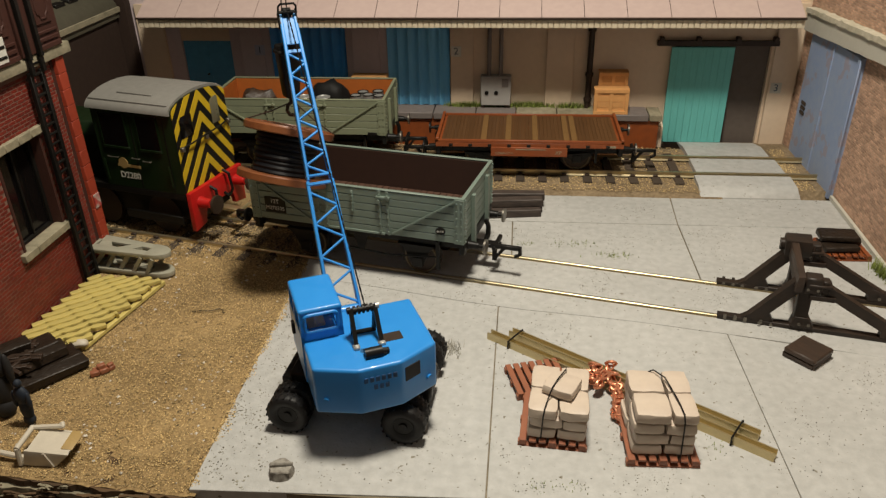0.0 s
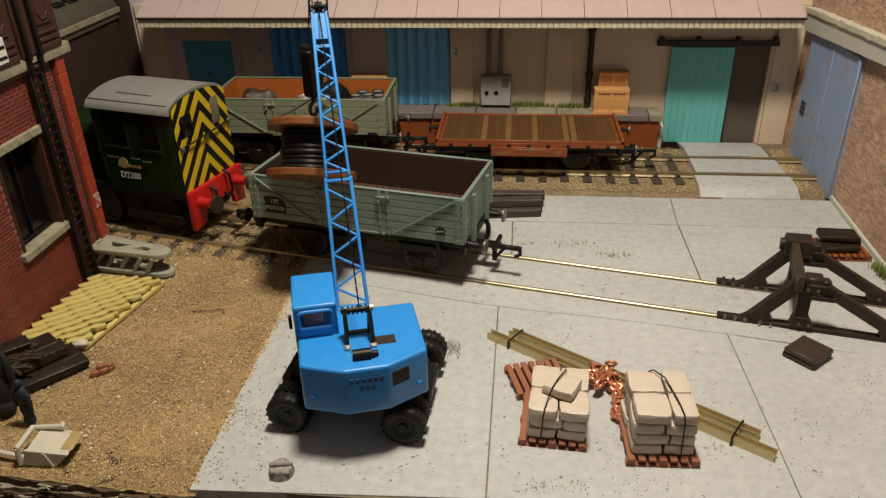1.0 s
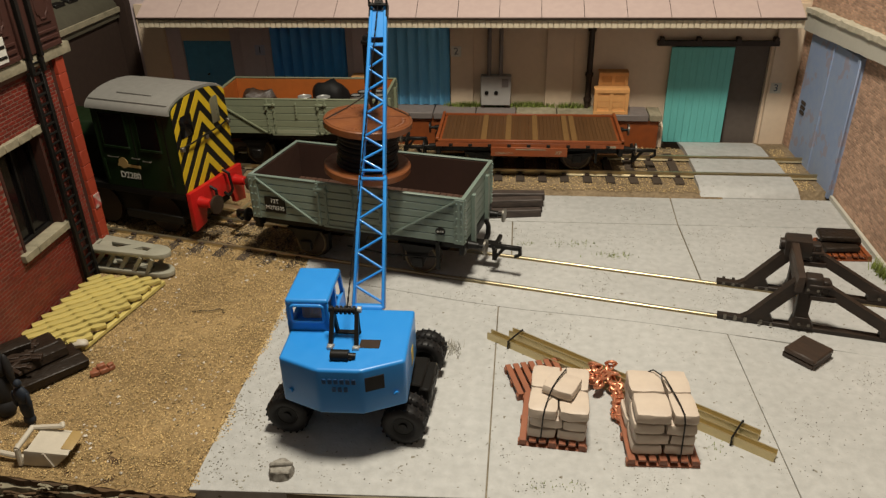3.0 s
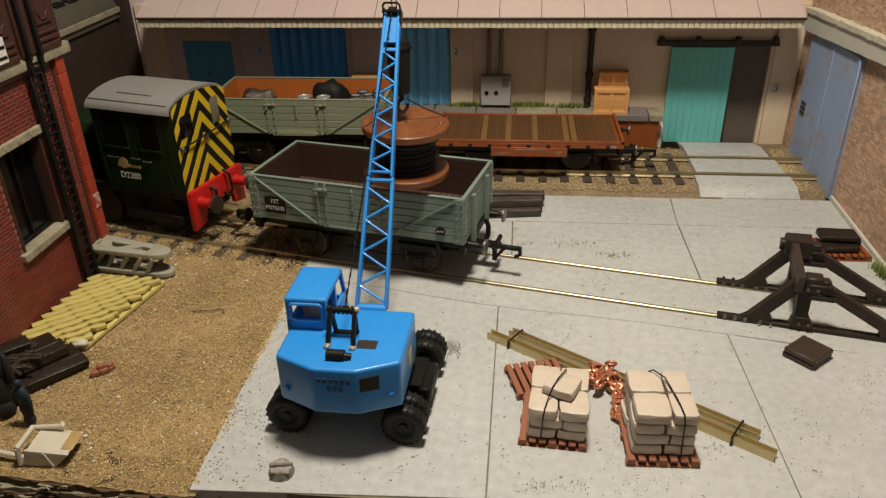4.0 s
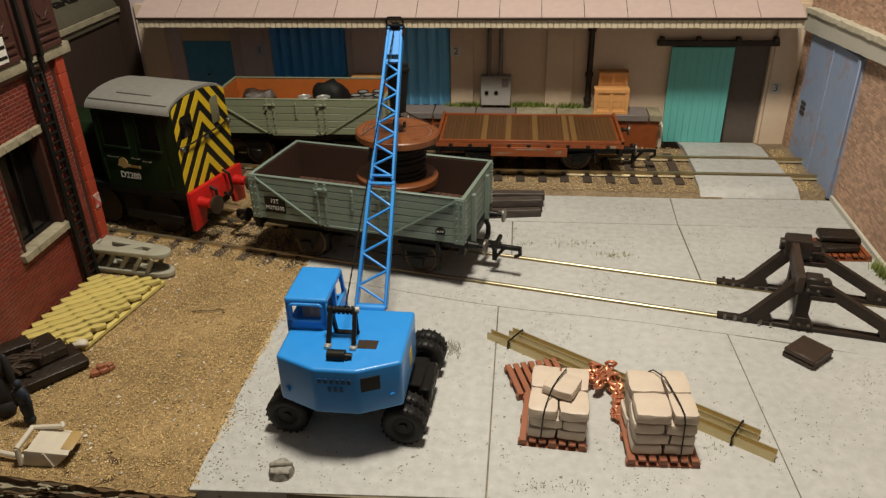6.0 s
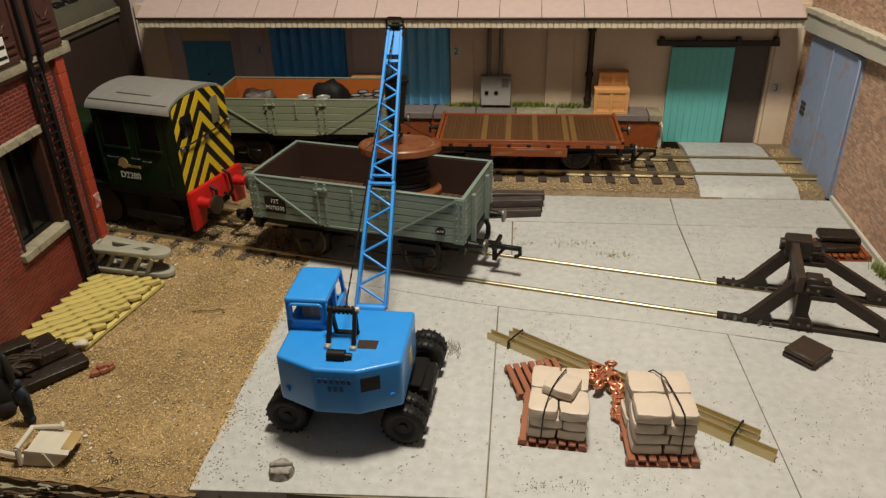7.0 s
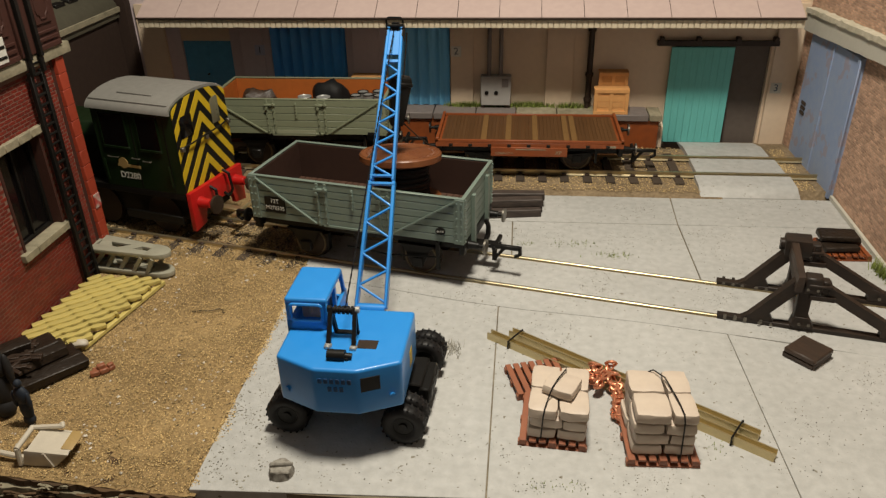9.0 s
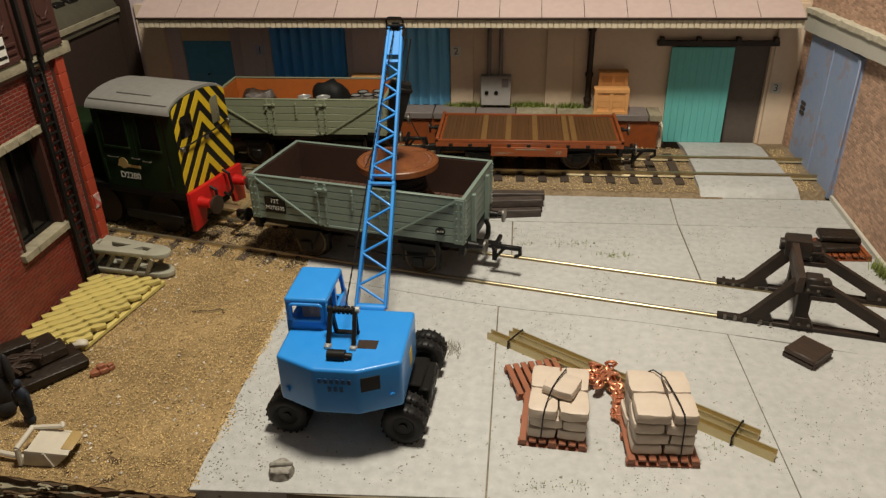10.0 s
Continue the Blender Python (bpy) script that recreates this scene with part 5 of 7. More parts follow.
def shunter():
    lo = thing("diesel_shunter", put(-104.6, 229.6, 0, -15), "dark green diesel shunter with yellow striped cab end", "locomotive")
    W, ze, zp, z0 = 14.0, 45.2, 49.3, 17.6
    arc = [(W * math.cos(a), ze + (zp - ze) * math.sin(a)) for a in np.linspace(0, math.pi, 17)]
    out = [(-W, z0), (W, z0)] + arc
    bm = NEW()
    prism(bm, out, -32.6, 0, axis="x")
    cab = part("cab", bm, LOCO_GREEN, lo)
    # arched roof with a small overhang
    roof = [((W + 1.0) * math.cos(a), ze - 0.3 + (zp - ze + 1.2) * math.sin(a)) for a in np.linspace(0.0, math.pi, 25)]
    inner = [((W - 0.1) * math.cos(a), ze - 0.5 + (zp - ze + 0.3) * math.sin(a)) for a in np.linspace(math.pi, 0.0, 25)]
    bm = NEW()
    prism(bm, roof + inner, -33.6, -0.4, axis="x")
    r = part("cab_roof", bm, LOCO_ROOF, lo, "grey arched cab roof")
    for y in (-13.0, 13.0):
        bm = NEW()
        box(bm, -33, -1.5, y - 0.35, y + 0.35, 47.2, 47.9, 0.1)
        part("rain_strip", bm, LOCO_ROOF, r)
    bm = NEW()
    box(bm, -24, -10, -9.6, -8.9, 48.8, 49.5, 0.1)
    part("rain_strip", bm, LOCO_ROOF, r)
    # yellow chevrons on the end, cut to the cab outline, on a dark ground
    bm = NEW()
    prism(bm, out, 0.0, 0.25, axis="x")
    end = part("end_panel", bm, BLACK, lo)
    for s in (-1, 1):
        halfo = [(0.0, z0)] + ([(W, z0)] + arc[:9] if s > 0 else [])
        if s < 0:
            halfo = [(0.0, z0)] + [(-y, z) for y, z in [(W, z0)] + arc[:9]]
        n2 = (s * 0.78, 0.625)
        for k in range(-2, 13):
            lo_ = 10.5 + k * 4.6
            poly = clip_band(halfo, n2, lo_, lo_ + 2.2)
            if len(poly) > 2:
                bm = NEW()
                prism(bm, poly, 0.25, 0.42, axis="x")
                part("chevron", bm, YELLOW, end)
    # the second pane's paler olive paints the lit view through the cab
    for y0, y1, z1_, m_ in ((-11.3, -5.2, 43.2, GLASS_DARK), (5.2, 9.4, 45.0, LIT_VIEW_GLASS)):
        bm = NEW()
        prism(bm, [(y0, 36.2), (y1, 36.2), (y1, z1_ - 0.2), (y1 - 0.6, z1_ + 0.3), (y0 + 1.0, z1_), (y0, z1_ - 1.0)], 0.4, 0.6, axis="x", bevel=0.08)
        part("end_window", bm, m_, lo)
    bm = NEW()
    tube(bm, [(0.9, -12.5, 33.5), (1.6, -8, 34.0), (1.6, 8, 35.0), (0.9, 12.5, 35.5)], 0.3)
    part("handrail", bm, BLACK, lo)
    for y, z in ((-12.6, 33.2), (12.8, 35.0), (0.0, 33.6)):
        bm = NEW()
        box(bm, 0.4, 1.8, y - 0.7, y + 0.7, z - 0.8, z + 0.8, 0.2)
        part("lamp_bracket", bm, STEEL, lo)
    # side windows, door, rails, number
    for x0, x1 in ((-29.5, -19.5), (-14.5, -6.5)):
        bm = NEW()
        box(bm, x0, x1, -W - 0.25, -W + 0.2, 32.3, 43.3, 0.1)
        w = part("side_window", bm, GLASS_DARK, lo)
        bm = NEW()
        box(bm, x0 - 0.4, x1 + 0.4, -W - 0.5, -W + 0.1, 31.5, 32.3, 0.1)
        box(bm, x0 - 0.4, x0, -W - 0.4, -W + 0.1, 32.3, 43.5)
        box(bm, x1, x1 + 0.4, -W - 0.4, -W + 0.1, 32.3, 43.5)
        part("window_frame", bm, LOCO_GREEN, w)
    for x0, x1, z in ((-29, -25, 28.3), (-19, -16, 28.6), (-14.5, -11.5, 28.0)):
        bm = NEW()
        tube(bm, [(x0, -W - 0.1, z), (x0, -W - 0.6, z), (x1, -W - 0.6, z), (x1, -W - 0.1, z)], 0.2)
        part("handrail", bm, STEEL, lo)
    for x in (-30.5, -4.0):
        bm = NEW()
        tube(bm, [(x, -W - 0.6, 20), (x, -W - 0.8, 27.5)], 0.25)
        part("grab_rail", bm, LOCO_GREEN, lo)
    bm = NEW()
    box(bm, -17.4, -17.0, -W - 0.1, -W + 0.1, z0 + 0.5, 43)
    box(bm, -4.2, -3.8, -W - 0.1, -W + 0.1, z0 + 0.5, 43)
    part("door_joint", bm, BLACK, lo)
    bar_text("D2280", 3.1, WHITE, "number", lo, pose(-21.5, -W - 0.12, 21.9, 90, 0, 0))
    bm = NEW()
    cyl(bm, (-23.5, -W - 0.15, 26.3), (-23.5, -W + 0.1, 26.3), 1.9, 20)
    box(bm, -26.0, -16.5, -W - 0.12, -W + 0.1, 25.0, 25.9)
    part("crest", bm, MUSTARD, lo, "faded gold and red crest shape")
    # bonnet beyond the cab
    bm = NEW()
    prism(bm, [(-9.5, z0), (9.5, z0), (9.5, 33), (7, 36.5), (-7, 36.5), (-9.5, 33)], -92, -33.6, axis="x", bevel=0.5)
    part("bonnet", bm, LOCO_GREEN, lo)
    # frame, wheels and buffer beam
    bm = NEW()
    box(bm, -94, -0.5, -W, W, 15.2, z0, 0.2)
    part("footplate", bm, BLACK, lo)
    bm = NEW()
    box(bm, -92, -1, -9.5, 9.5, 6.0, 15.2)
    part("frame", bm, BLACK, lo)
    for x in (-14, -40, -66):
        for y in (-9.2, 9.2):
            bm = NEW()
            cyl(bm, (x, y - 0.9, 7), (x, y + 0.9, 7), 6.9, 28)
            part("wheel", bm, IRON, lo)
    bm = NEW()
    box(bm, -28, -4, -13.2, -12.2, 5.2, 8.4, 0.2)
    part("step_plate", bm, BLACK, lo)
    bm = NEW()
    prism(bm, [(-14.6, 4.6), (-8.6, 5.6), (-7.4, 10.6), (7.4, 10.6), (8.6, 5.6), (14.6, 4.6), (14.6, 18.4), (-14.6, 18.4)], 0.5, 2.2, axis="x", bevel=0.15)
    beam_ = part("buffer_beam", bm, RED, lo, "bright red buffer beam")
    for y in (-10.2, 10.2):
        bm = NEW()
        cyl(bm, (2.1, y, 13.8), (6.5, y, 13.8), 2.0, 16, r2=1.5)
        part("buffer_shank", bm, RED, beam_)
        bm = NEW()
        cyl(bm, (6.2, y, 13.8), (8.6, y, 13.8), 0.8, 10)
        cyl(bm, (8.4, y, 13.8), (9.2, y, 13.8), 3.2, 22)
        part("buffer_head", bm, IRON, beam_)
    bm = NEW()
    tube(bm, [(2, -4, 17), (4.2, -4, 16), (4.6, -4.2, 12), (3.4, -4.0, 9.0)], 0.55)
    tube(bm, [(2, 4, 20), (4.4, 4, 19), (5.0, 4.2, 13), (3.6, 3.6, 10.5), (2.2, 2.8, 12)], 0.5)
    part("brake_hose", bm, BLACK, lo)
    bm = NEW()
    box(bm, 1, 11, -1.5, 1.5, 7.0, 8.2, 0.2)
    tube(bm, [(10.5, -5.5, 7.6), (10.5, 5.5, 7.6)], 0.8, 8)
    tube(bm, [(10.5, -5.0, 7.6), (14, -5, 8.2), (17, -3, 8.0)], 0.7, 8)
    tube(bm, [(10.5, 5.0, 7.6), (13.5, 4.5, 7.0), (17.5, 1.5, 6.0)], 0.6, 8)
    part("coupling", bm, BRASS, lo, "tarnished brass coloured coupling")


# ---- wagons on the siding ----
def siding_wagons():
    olive = open_wagon(put(-85.0, 287.6, 4.0, 0), "olive-grey plank open wagon with orange inside, part loaded", WAGON_OLIVE, ORANGE_WOOD, ORANGE_WOOD, 5, 15.4, 13.8, number=False)
    for x, z, w, h, m_, label in ((-86.6, 20.0, 17.4, 2.3, WAGON_PALE, "pale lower door plank"), (-55.4, 20.0, 3.6, 1.1, BLACK, "small black number patch")):
        bm = NEW()
        box(bm, -w / 2, w / 2, -0.12, 0.12, -h / 2, h / 2, 0.04)
        part("side_patch", bm, m_, olive, label, m=pose(x + 85.0, -15.85, z - 4.0))

    def lump(name, x, y, z, sx, sy, sz, m_, label, cat):
        bm = NEW()
        bmesh.ops.create_icosphere(bm, subdivisions=3, radius=1.0)
        for v in bm.verts:
            q = noise.noise((v.co.x * 1.7 + x, v.co.y * 1.7, v.co.z * 1.7)) * 0.35
            v.co = Vector((v.co.x * sx, v.co.y * sy, max(-0.35, v.co.z) * sz)) * (1 + q)
        low = min(v.co.z for v in bm.verts)
        for v in bm.verts:
            v.co.z -= low
        piece(name, bm, m_, label, cat, at=put(x, y, z))
    lump("scrap_heap", -106, 291, 21.3, 9.5, 6.5, 7.5, BEAM_WOOD, "dark brown heap of scrap in the wagon", "scrap")
    lump("tarpaulin", -76.6, 292, 21.3, 8.5, 7.5, 9.5, COAL, "black folded tarpaulin in the wagon", "tarpaulin")
    for x, y in ((-84.6, 284.5), (-76.8, 284)):
        d = thing("steel_drum", put(x, y, 21.2), "silver drum standing by the tarpaulin in the wagon", "drum", "silver drums")
        bm = NEW()
        cyl(bm, (0, 0, 0), (0, 0, 9.6), 2.7, 20)
        part("body", bm, SILVER, d)
        bm = NEW()
        torus(bm, Matrix.Translation((0, 0, 9.6)), 2.6, 0.25, 20, 6)
        part("rim", bm, SILVER, d)
    for k, (x, y) in enumerate(((-64, 286), (-59.2, 287), (-54.6, 286), (-62, 291), (-56, 292))):
        d = thing("steel_drum", put(x, y, 21.2), "small silver drum standing in the wagon", "drum", "silver drums")
        bm = NEW()
        cyl(bm, (0, 0, 0), (0, 0, 9.9), 2.2, 18)
        part("body", bm, SILVER, d)
        bm = NEW()
        torus(bm, Matrix.Translation((0, 0, 9.9)), 2.1, 0.25, 18, 6)
        part("rim", bm, BLACK, d)
    # tan bundle on the platform behind the wagon
    bm = NEW()
    box(bm, -8, 8, -3, 3, 0, 15.2, 1.2, seg=3)
    piece("tan_bale", bm, CRATE, "tan wrapped bale on the platform", "bale", at=put(-64, 317, 16.0))
    # flat wagon
    fw = thing("flat_wagon", put(5.3, 288.0, 4.0, 0), "rust-orange flat wagon with brown planked deck", "wagon")
    L, W, z = 72.0, 33.0, 13.2
    bm = NEW()
    box(bm, -L / 2, L / 2, -W / 2, W / 2, z - 1.8, z, 0.15)
    part("deck_frame", bm, RUST_PAINT, fw)
    n = 46
    bm0 = NEW()
    box(bm0, -L * 0.94 / n / 2 + 0.02, L * 0.94 / n / 2 - 0.02, -W / 2 + 1.0, W / 2 - 1.0, 0, 0.4, 0.04)
    me = finish(bm0, "deck_plank", DECK_WOOD)
    for k in range(n):
        share("deck_plank", me, fw, pose(-L * 0.47 + (k + 0.5) * L * 0.94 / n, 0, z))
    for x in (-17.5, -8.0, 2.5, 14.5, 17.5):
        bm = NEW()
        box(bm, x - 1.1, x + 1.1, -W / 2 + 0.9, W / 2 - 0.9, z + 0.3, z + 0.75, 0.1)
        part("batten", bm, BATTEN, fw, "worn pale batten")
    for s in (-1, 1):
        bm = NEW()
        box(bm, -L / 2, L / 2, s * (W / 2 - 0.5) - 0.5, s * (W / 2 - 0.5) + 0.5, z, z + 1.1, 0.12)
        part("side_rail", bm, RUST_PAINT, fw)
        bm = NEW()
        box(bm, s * (L / 2 - 0.6) - 0.6, s * (L / 2 - 0.6) + 0.6, -W / 2, W / 2, z, z + 1.8, 0.15)
        part("end_rail", bm, RUST_PAINT, fw)
        bm = NEW()
        box(bm, -14.5, 14.8, s * (W / 2 + 0.1) - 0.5, s * (W / 2 + 0.1) + 0.5, z - 5.2, z - 1.6, 0.15)
        part("side_plate", bm, RUST_PAINT, fw)
        bm = NEW()
        for k in range(9):
            x = -30 + k * 7.5
            box(bm, x - 0.7, x + 0.7, s * (W / 2 + 0.2) - 0.4, s * (W / 2 + 0.2) + 0.4, z - 1.5, z - 0.5, 0.1)
        part("ring_bolts", bm, BLACK, fw)
    bm = NEW()
    box(bm, -5.0, 6.5, -W / 2 - 0.68, -W / 2 - 0.6, z - 2.5, z - 2.2)
    box(bm, 30, 33, -W / 2 - 0.3, -W / 2 - 0.02, z - 1.4, z - 0.7)
    part("lettering_bars", bm, PALE_STONE, fw, "small white unreadable lettering")
    bar_text("CONFLAT A", 1.25, PALE_STONE, "lettering", fw, pose(-9.4, -W / 2 - 0.66, z - 4.0, 90, 0, 0))
    bar_text("XP", 2.0, PALE_STONE, "lettering", fw, pose(11.4, -W / 2 - 0.66, z - 3.6, 90, 0, 0))
    underframe(fw, L, z - 1.7)


# ---- buffer stop and yard clutter ----
def buffer_stop():
    b = thing("buffer_stop", put(80.0, 186.3, 0, -12.1), "dark rusty rail-built buffer stop with a timber beam", "buffer stop")
    for y in (-9.6, 9.6):
        bm = NEW()
        box(bm, -20.5, 28, y - 1.2, y + 1.2, 0.0, 1.3, 0.15)
        part("base_rail", bm, STOP_BLACK, b)
        bm = NEW()
        beam(bm, (-11.5, y, 1.5), (-0.5, y, 15.5), 2.6, 3.2)
        prism(bm, [(-14.5, 1.3), (-6.0, 1.3), (-8.0, 5.0), (-11.5, 3.5)], y - 1.1, y + 1.1, axis="y")
        part("front_brace", bm, STOP_BLACK, b)
        bm = NEW()
        beam(bm, (1.5, y, 15.2), (26, y, 1.4), 2.4, 2.8)
        part("rear_brace", bm, STOP_BLACK, b)
        bm = NEW()
        box(bm, -1.4, 2.0, y - 1.4, y + 1.4, 0.3, 14.5, 0.25)
        part("post", bm, STOP_BLACK, b)
        bm = NEW()
        for x in (-18.5, -15.8, -13.2, -9.2):
            cyl(bm, (x, y - 1.3, 0.7), (x, y + 1.3, 0.7), 0.5, 8)
            cyl(bm, (x, y + (1.2 if y > 0 else -1.2), 1.2), (x, y + (1.2 if y > 0 else -1.2), 1.7), 0.45, 6)
        part("bolts", bm, STEEL, b)
        bm = NEW()
        box(bm, -0.6, 3.8, y - 2.0, y + 2.0, 12.0, 16.8, 0.4)
        box(bm, 3.4, 5.6, y - 1.5, y + 1.5, 12.6, 16.0, 0.3)
        box(bm, 0.4, 6.2, y - 2.2, y + 2.2, 14.2, 15.0, 0.2)
        part("beam_clamp", bm, STOP_BLACK, b)
    for y in (-9.6, 9.6):
        bm = NEW()
        beam(bm, (1.2, y - 1.6, 11.0), (7.4, y - 1.6, 11.0), 0.7, 1.4, bevel=0.1)
        beam(bm, (1.2, y + 1.6, 11.0), (7.4, y + 1.6, 11.0), 0.7, 1.4, bevel=0.1)
        prism(bm, [(-2.0, 1.2), (4.2, 1.2), (2.4, 4.4), (-1.2, 4.4)], y - 1.7, y + 1.7, axis="y", bevel=0.15, seg=1)
        prism(bm, [(20.0, 1.3), (27.5, 1.3), (26.0, 3.4), (20.6, 5.4)], y - 1.3, y + 1.3, axis="y", bevel=0.15, seg=1)
        part("gusset", bm, STOP_BLACK, b)
        bm = NEW()
        for x, z in ((-6.6, 1.0), (0.2, 2.4), (2.6, 2.4), (23, 2.6), (0.4, 13.4), (2.8, 13.4), (-9.6, 1.0)):
            cyl(bm, (x, y - 1.75, z), (x, y - 2.15, z), 0.42, 8)
        part("rivets", bm, STEEL, b)
    for y0, y1, xa, xb, zb in ((7.0, 12.6, -4.2, 2.8, 18.2),):
        bm = NEW()
        box(bm, xa, xb, y0, y1, 13.2, zb, 0.5, seg=2)
        box(bm, xa + 1.2, xb + 2.6, y0 + 1.2, y1 - 1.0, 13.8, zb - 1.2, 0.4)
        cyl(bm, (xa + 0.2, (y0 + y1) / 2, 15.6), (xa - 1.0, (y0 + y1) / 2, 15.6), 1.7, 16)
        for v in bm.verts:
            v.co += noise.noise_vector(v.co * 0.5) * 0.4
        part("buffer_block", bm, STOP_BLACK, b)
    bm = NEW()
    box(bm, -2.9, -0.9, -12.6, 12.8, 12.9, 17.5, 0.3, seg=2)
    for v in bm.verts:
        v.co += Vector((noise.noise(v.co * 0.3), 0, noise.noise(v.co * 0.3 + Vector((9, 0, 0))))) * 0.5
    part("buffer_timber", bm, BEAM_WOOD, b, "worn dark brown timber beam")


def pallet(at, w, d, label, m_=None, boards=7):
    p = thing("wooden_pallet", at, label, "pallet", "pallets in the yard")
    m_ = m_ or PALLET
    h = 2.0
    for k in range(boards):
        x = -w / 2 + (k + 0.5) * w / boards
        bm = NEW()
        box(bm, x - w / boards * 0.36, x + w / boards * 0.36, -d / 2, d / 2, h - 0.6, h, 0.1)
        part("deck_board", bm, m_, p)
    for y in (-d / 2 + 0.8, 0, d / 2 - 0.8):
        for x in (-w / 2 + 0.9, 0, w / 2 - 0.9):
            bm = NEW()
            box(bm, x - 0.9, x + 0.9, y - 0.7, y + 0.7, 0.45, h - 0.6, 0.08)
            part("block", bm, m_, p)
        bm = NEW()
        box(bm, -w / 2, w / 2, y - 0.8, y + 0.8, 0, 0.45, 0.08)
        part("runner", bm, m_, p)
    return p


def bag_stack(at, w, d, layers, seed, loose):
    """Cement bags laid crosswise, each one a soft sack of its own."""
    rng = random.Random(seed)

    def bag(x, y, z, bw, bd, bh, rz, tilt=0.0):
        bm = NEW()
        r = bmesh.ops.create_cube(bm, size=1.0)
        bmesh.ops.subdivide_edges(bm, edges=bm.edges[:], cuts=5, use_grid_fill=True)
        ph = rng.uniform(0, 50)
        for v in bm.verts:
            c = v.co * 2
            k = 0.36
            rx_, ry_, rz_ = abs(c.x) ** 5, abs(c.y) ** 5, abs(c.z) ** 3
            sx = 1 - 0.06 * ry_ - 0.04 * rz_
            sy = 1 - 0.06 * rx_ - 0.04 * rz_
            sz = 1 - 0.20 * max(abs(c.x), abs(c.y)) ** 5
            q = Vector((c.x * sx * bw / 2, c.y * sy * bd / 2, (c.z * sz) * bh / 2))
            nn = noise.noise_vector(Vector((q.x * 0.45 + ph, q.y * 0.45, q.z * 0.7)))
            q += nn * 0.22
            v.co = q
        piece("cement_bag", bm, BAG, "pale cream cement bag stacked on a pallet", "bag", group="stacked cement bags",
              at=at @ put(x, y, z + bh / 2, rz, tilt, 0))
    lh = 2.75
    for k in range(layers):
        z = 2.0 + k * lh
        if k % 2 == 0:
            cols = ((-w * 0.25, w * 0.48), (w * 0.25, w * 0.48))
            for i, (x, bw) in enumerate(cols):
                for y in (-d * 0.25, d * 0.25):
                    bag(x + rng.uniform(-0.2, 0.2), y + rng.uniform(-0.15, 0.15), z, bw * 1.0, d * 0.5, lh * 1.02, rng.uniform(-2, 2))
        else:
            for x, bw in ((-w * 0.19, w * 0.56), (w * 0.29, w * 0.40)):
                for y in (-d * 0.25, d * 0.25):
                    bag(x + rng.uniform(-0.2, 0.2), y + rng.uniform(-0.15, 0.15), z, bw * 0.98, d * 0.49, lh * 1.02, rng.uniform(-2, 2))
    if loose:
        bag(w * 0.04, -0.3, 1.9 + layers * lh, w * 0.54, d * 0.46, 2.4, -20, -4)
    # binding wire down the front
    t1 = 2.0 + layers * lh
    if loose:
        pts = [(1.2, d * 0.40, t1 + 0.5), (0.9, d * 0.2, t1 + 2.6), (-0.4, 0, t1 + 2.9), (-1.6, -d * 0.2, t1 + 2.7), (-2.4, -d * 0.3, t1 + 0.7), (-3.0, -d * 0.5, t1 + 0.3), (-3.2, -d * 0.535, t1 - 1.5), (-3.5, -d * 0.54, 2.4)]
    else:
        pts = [(-1.6, d * 0.46, t1 - 0.4), (-0.6, d * 0.42, t1 + 0.7), (1.4, d * 0.25, t1 + 0.75), (2.2, 0, t1 + 0.5), (2.8, -d * 0.25, t1 + 0.55), (3.2, -d * 0.49, t1 + 0.3), (3.4, -d * 0.535, t1 - 1.6), (3.6, -d * 0.54, 2.2)]
    bm = NEW()
    tube(bm, pts, 0.16, 6)
    piece("binding_wire", bm, BLACK, "thin black wire tied over the bags", "wire", group="binding wires", at=at)


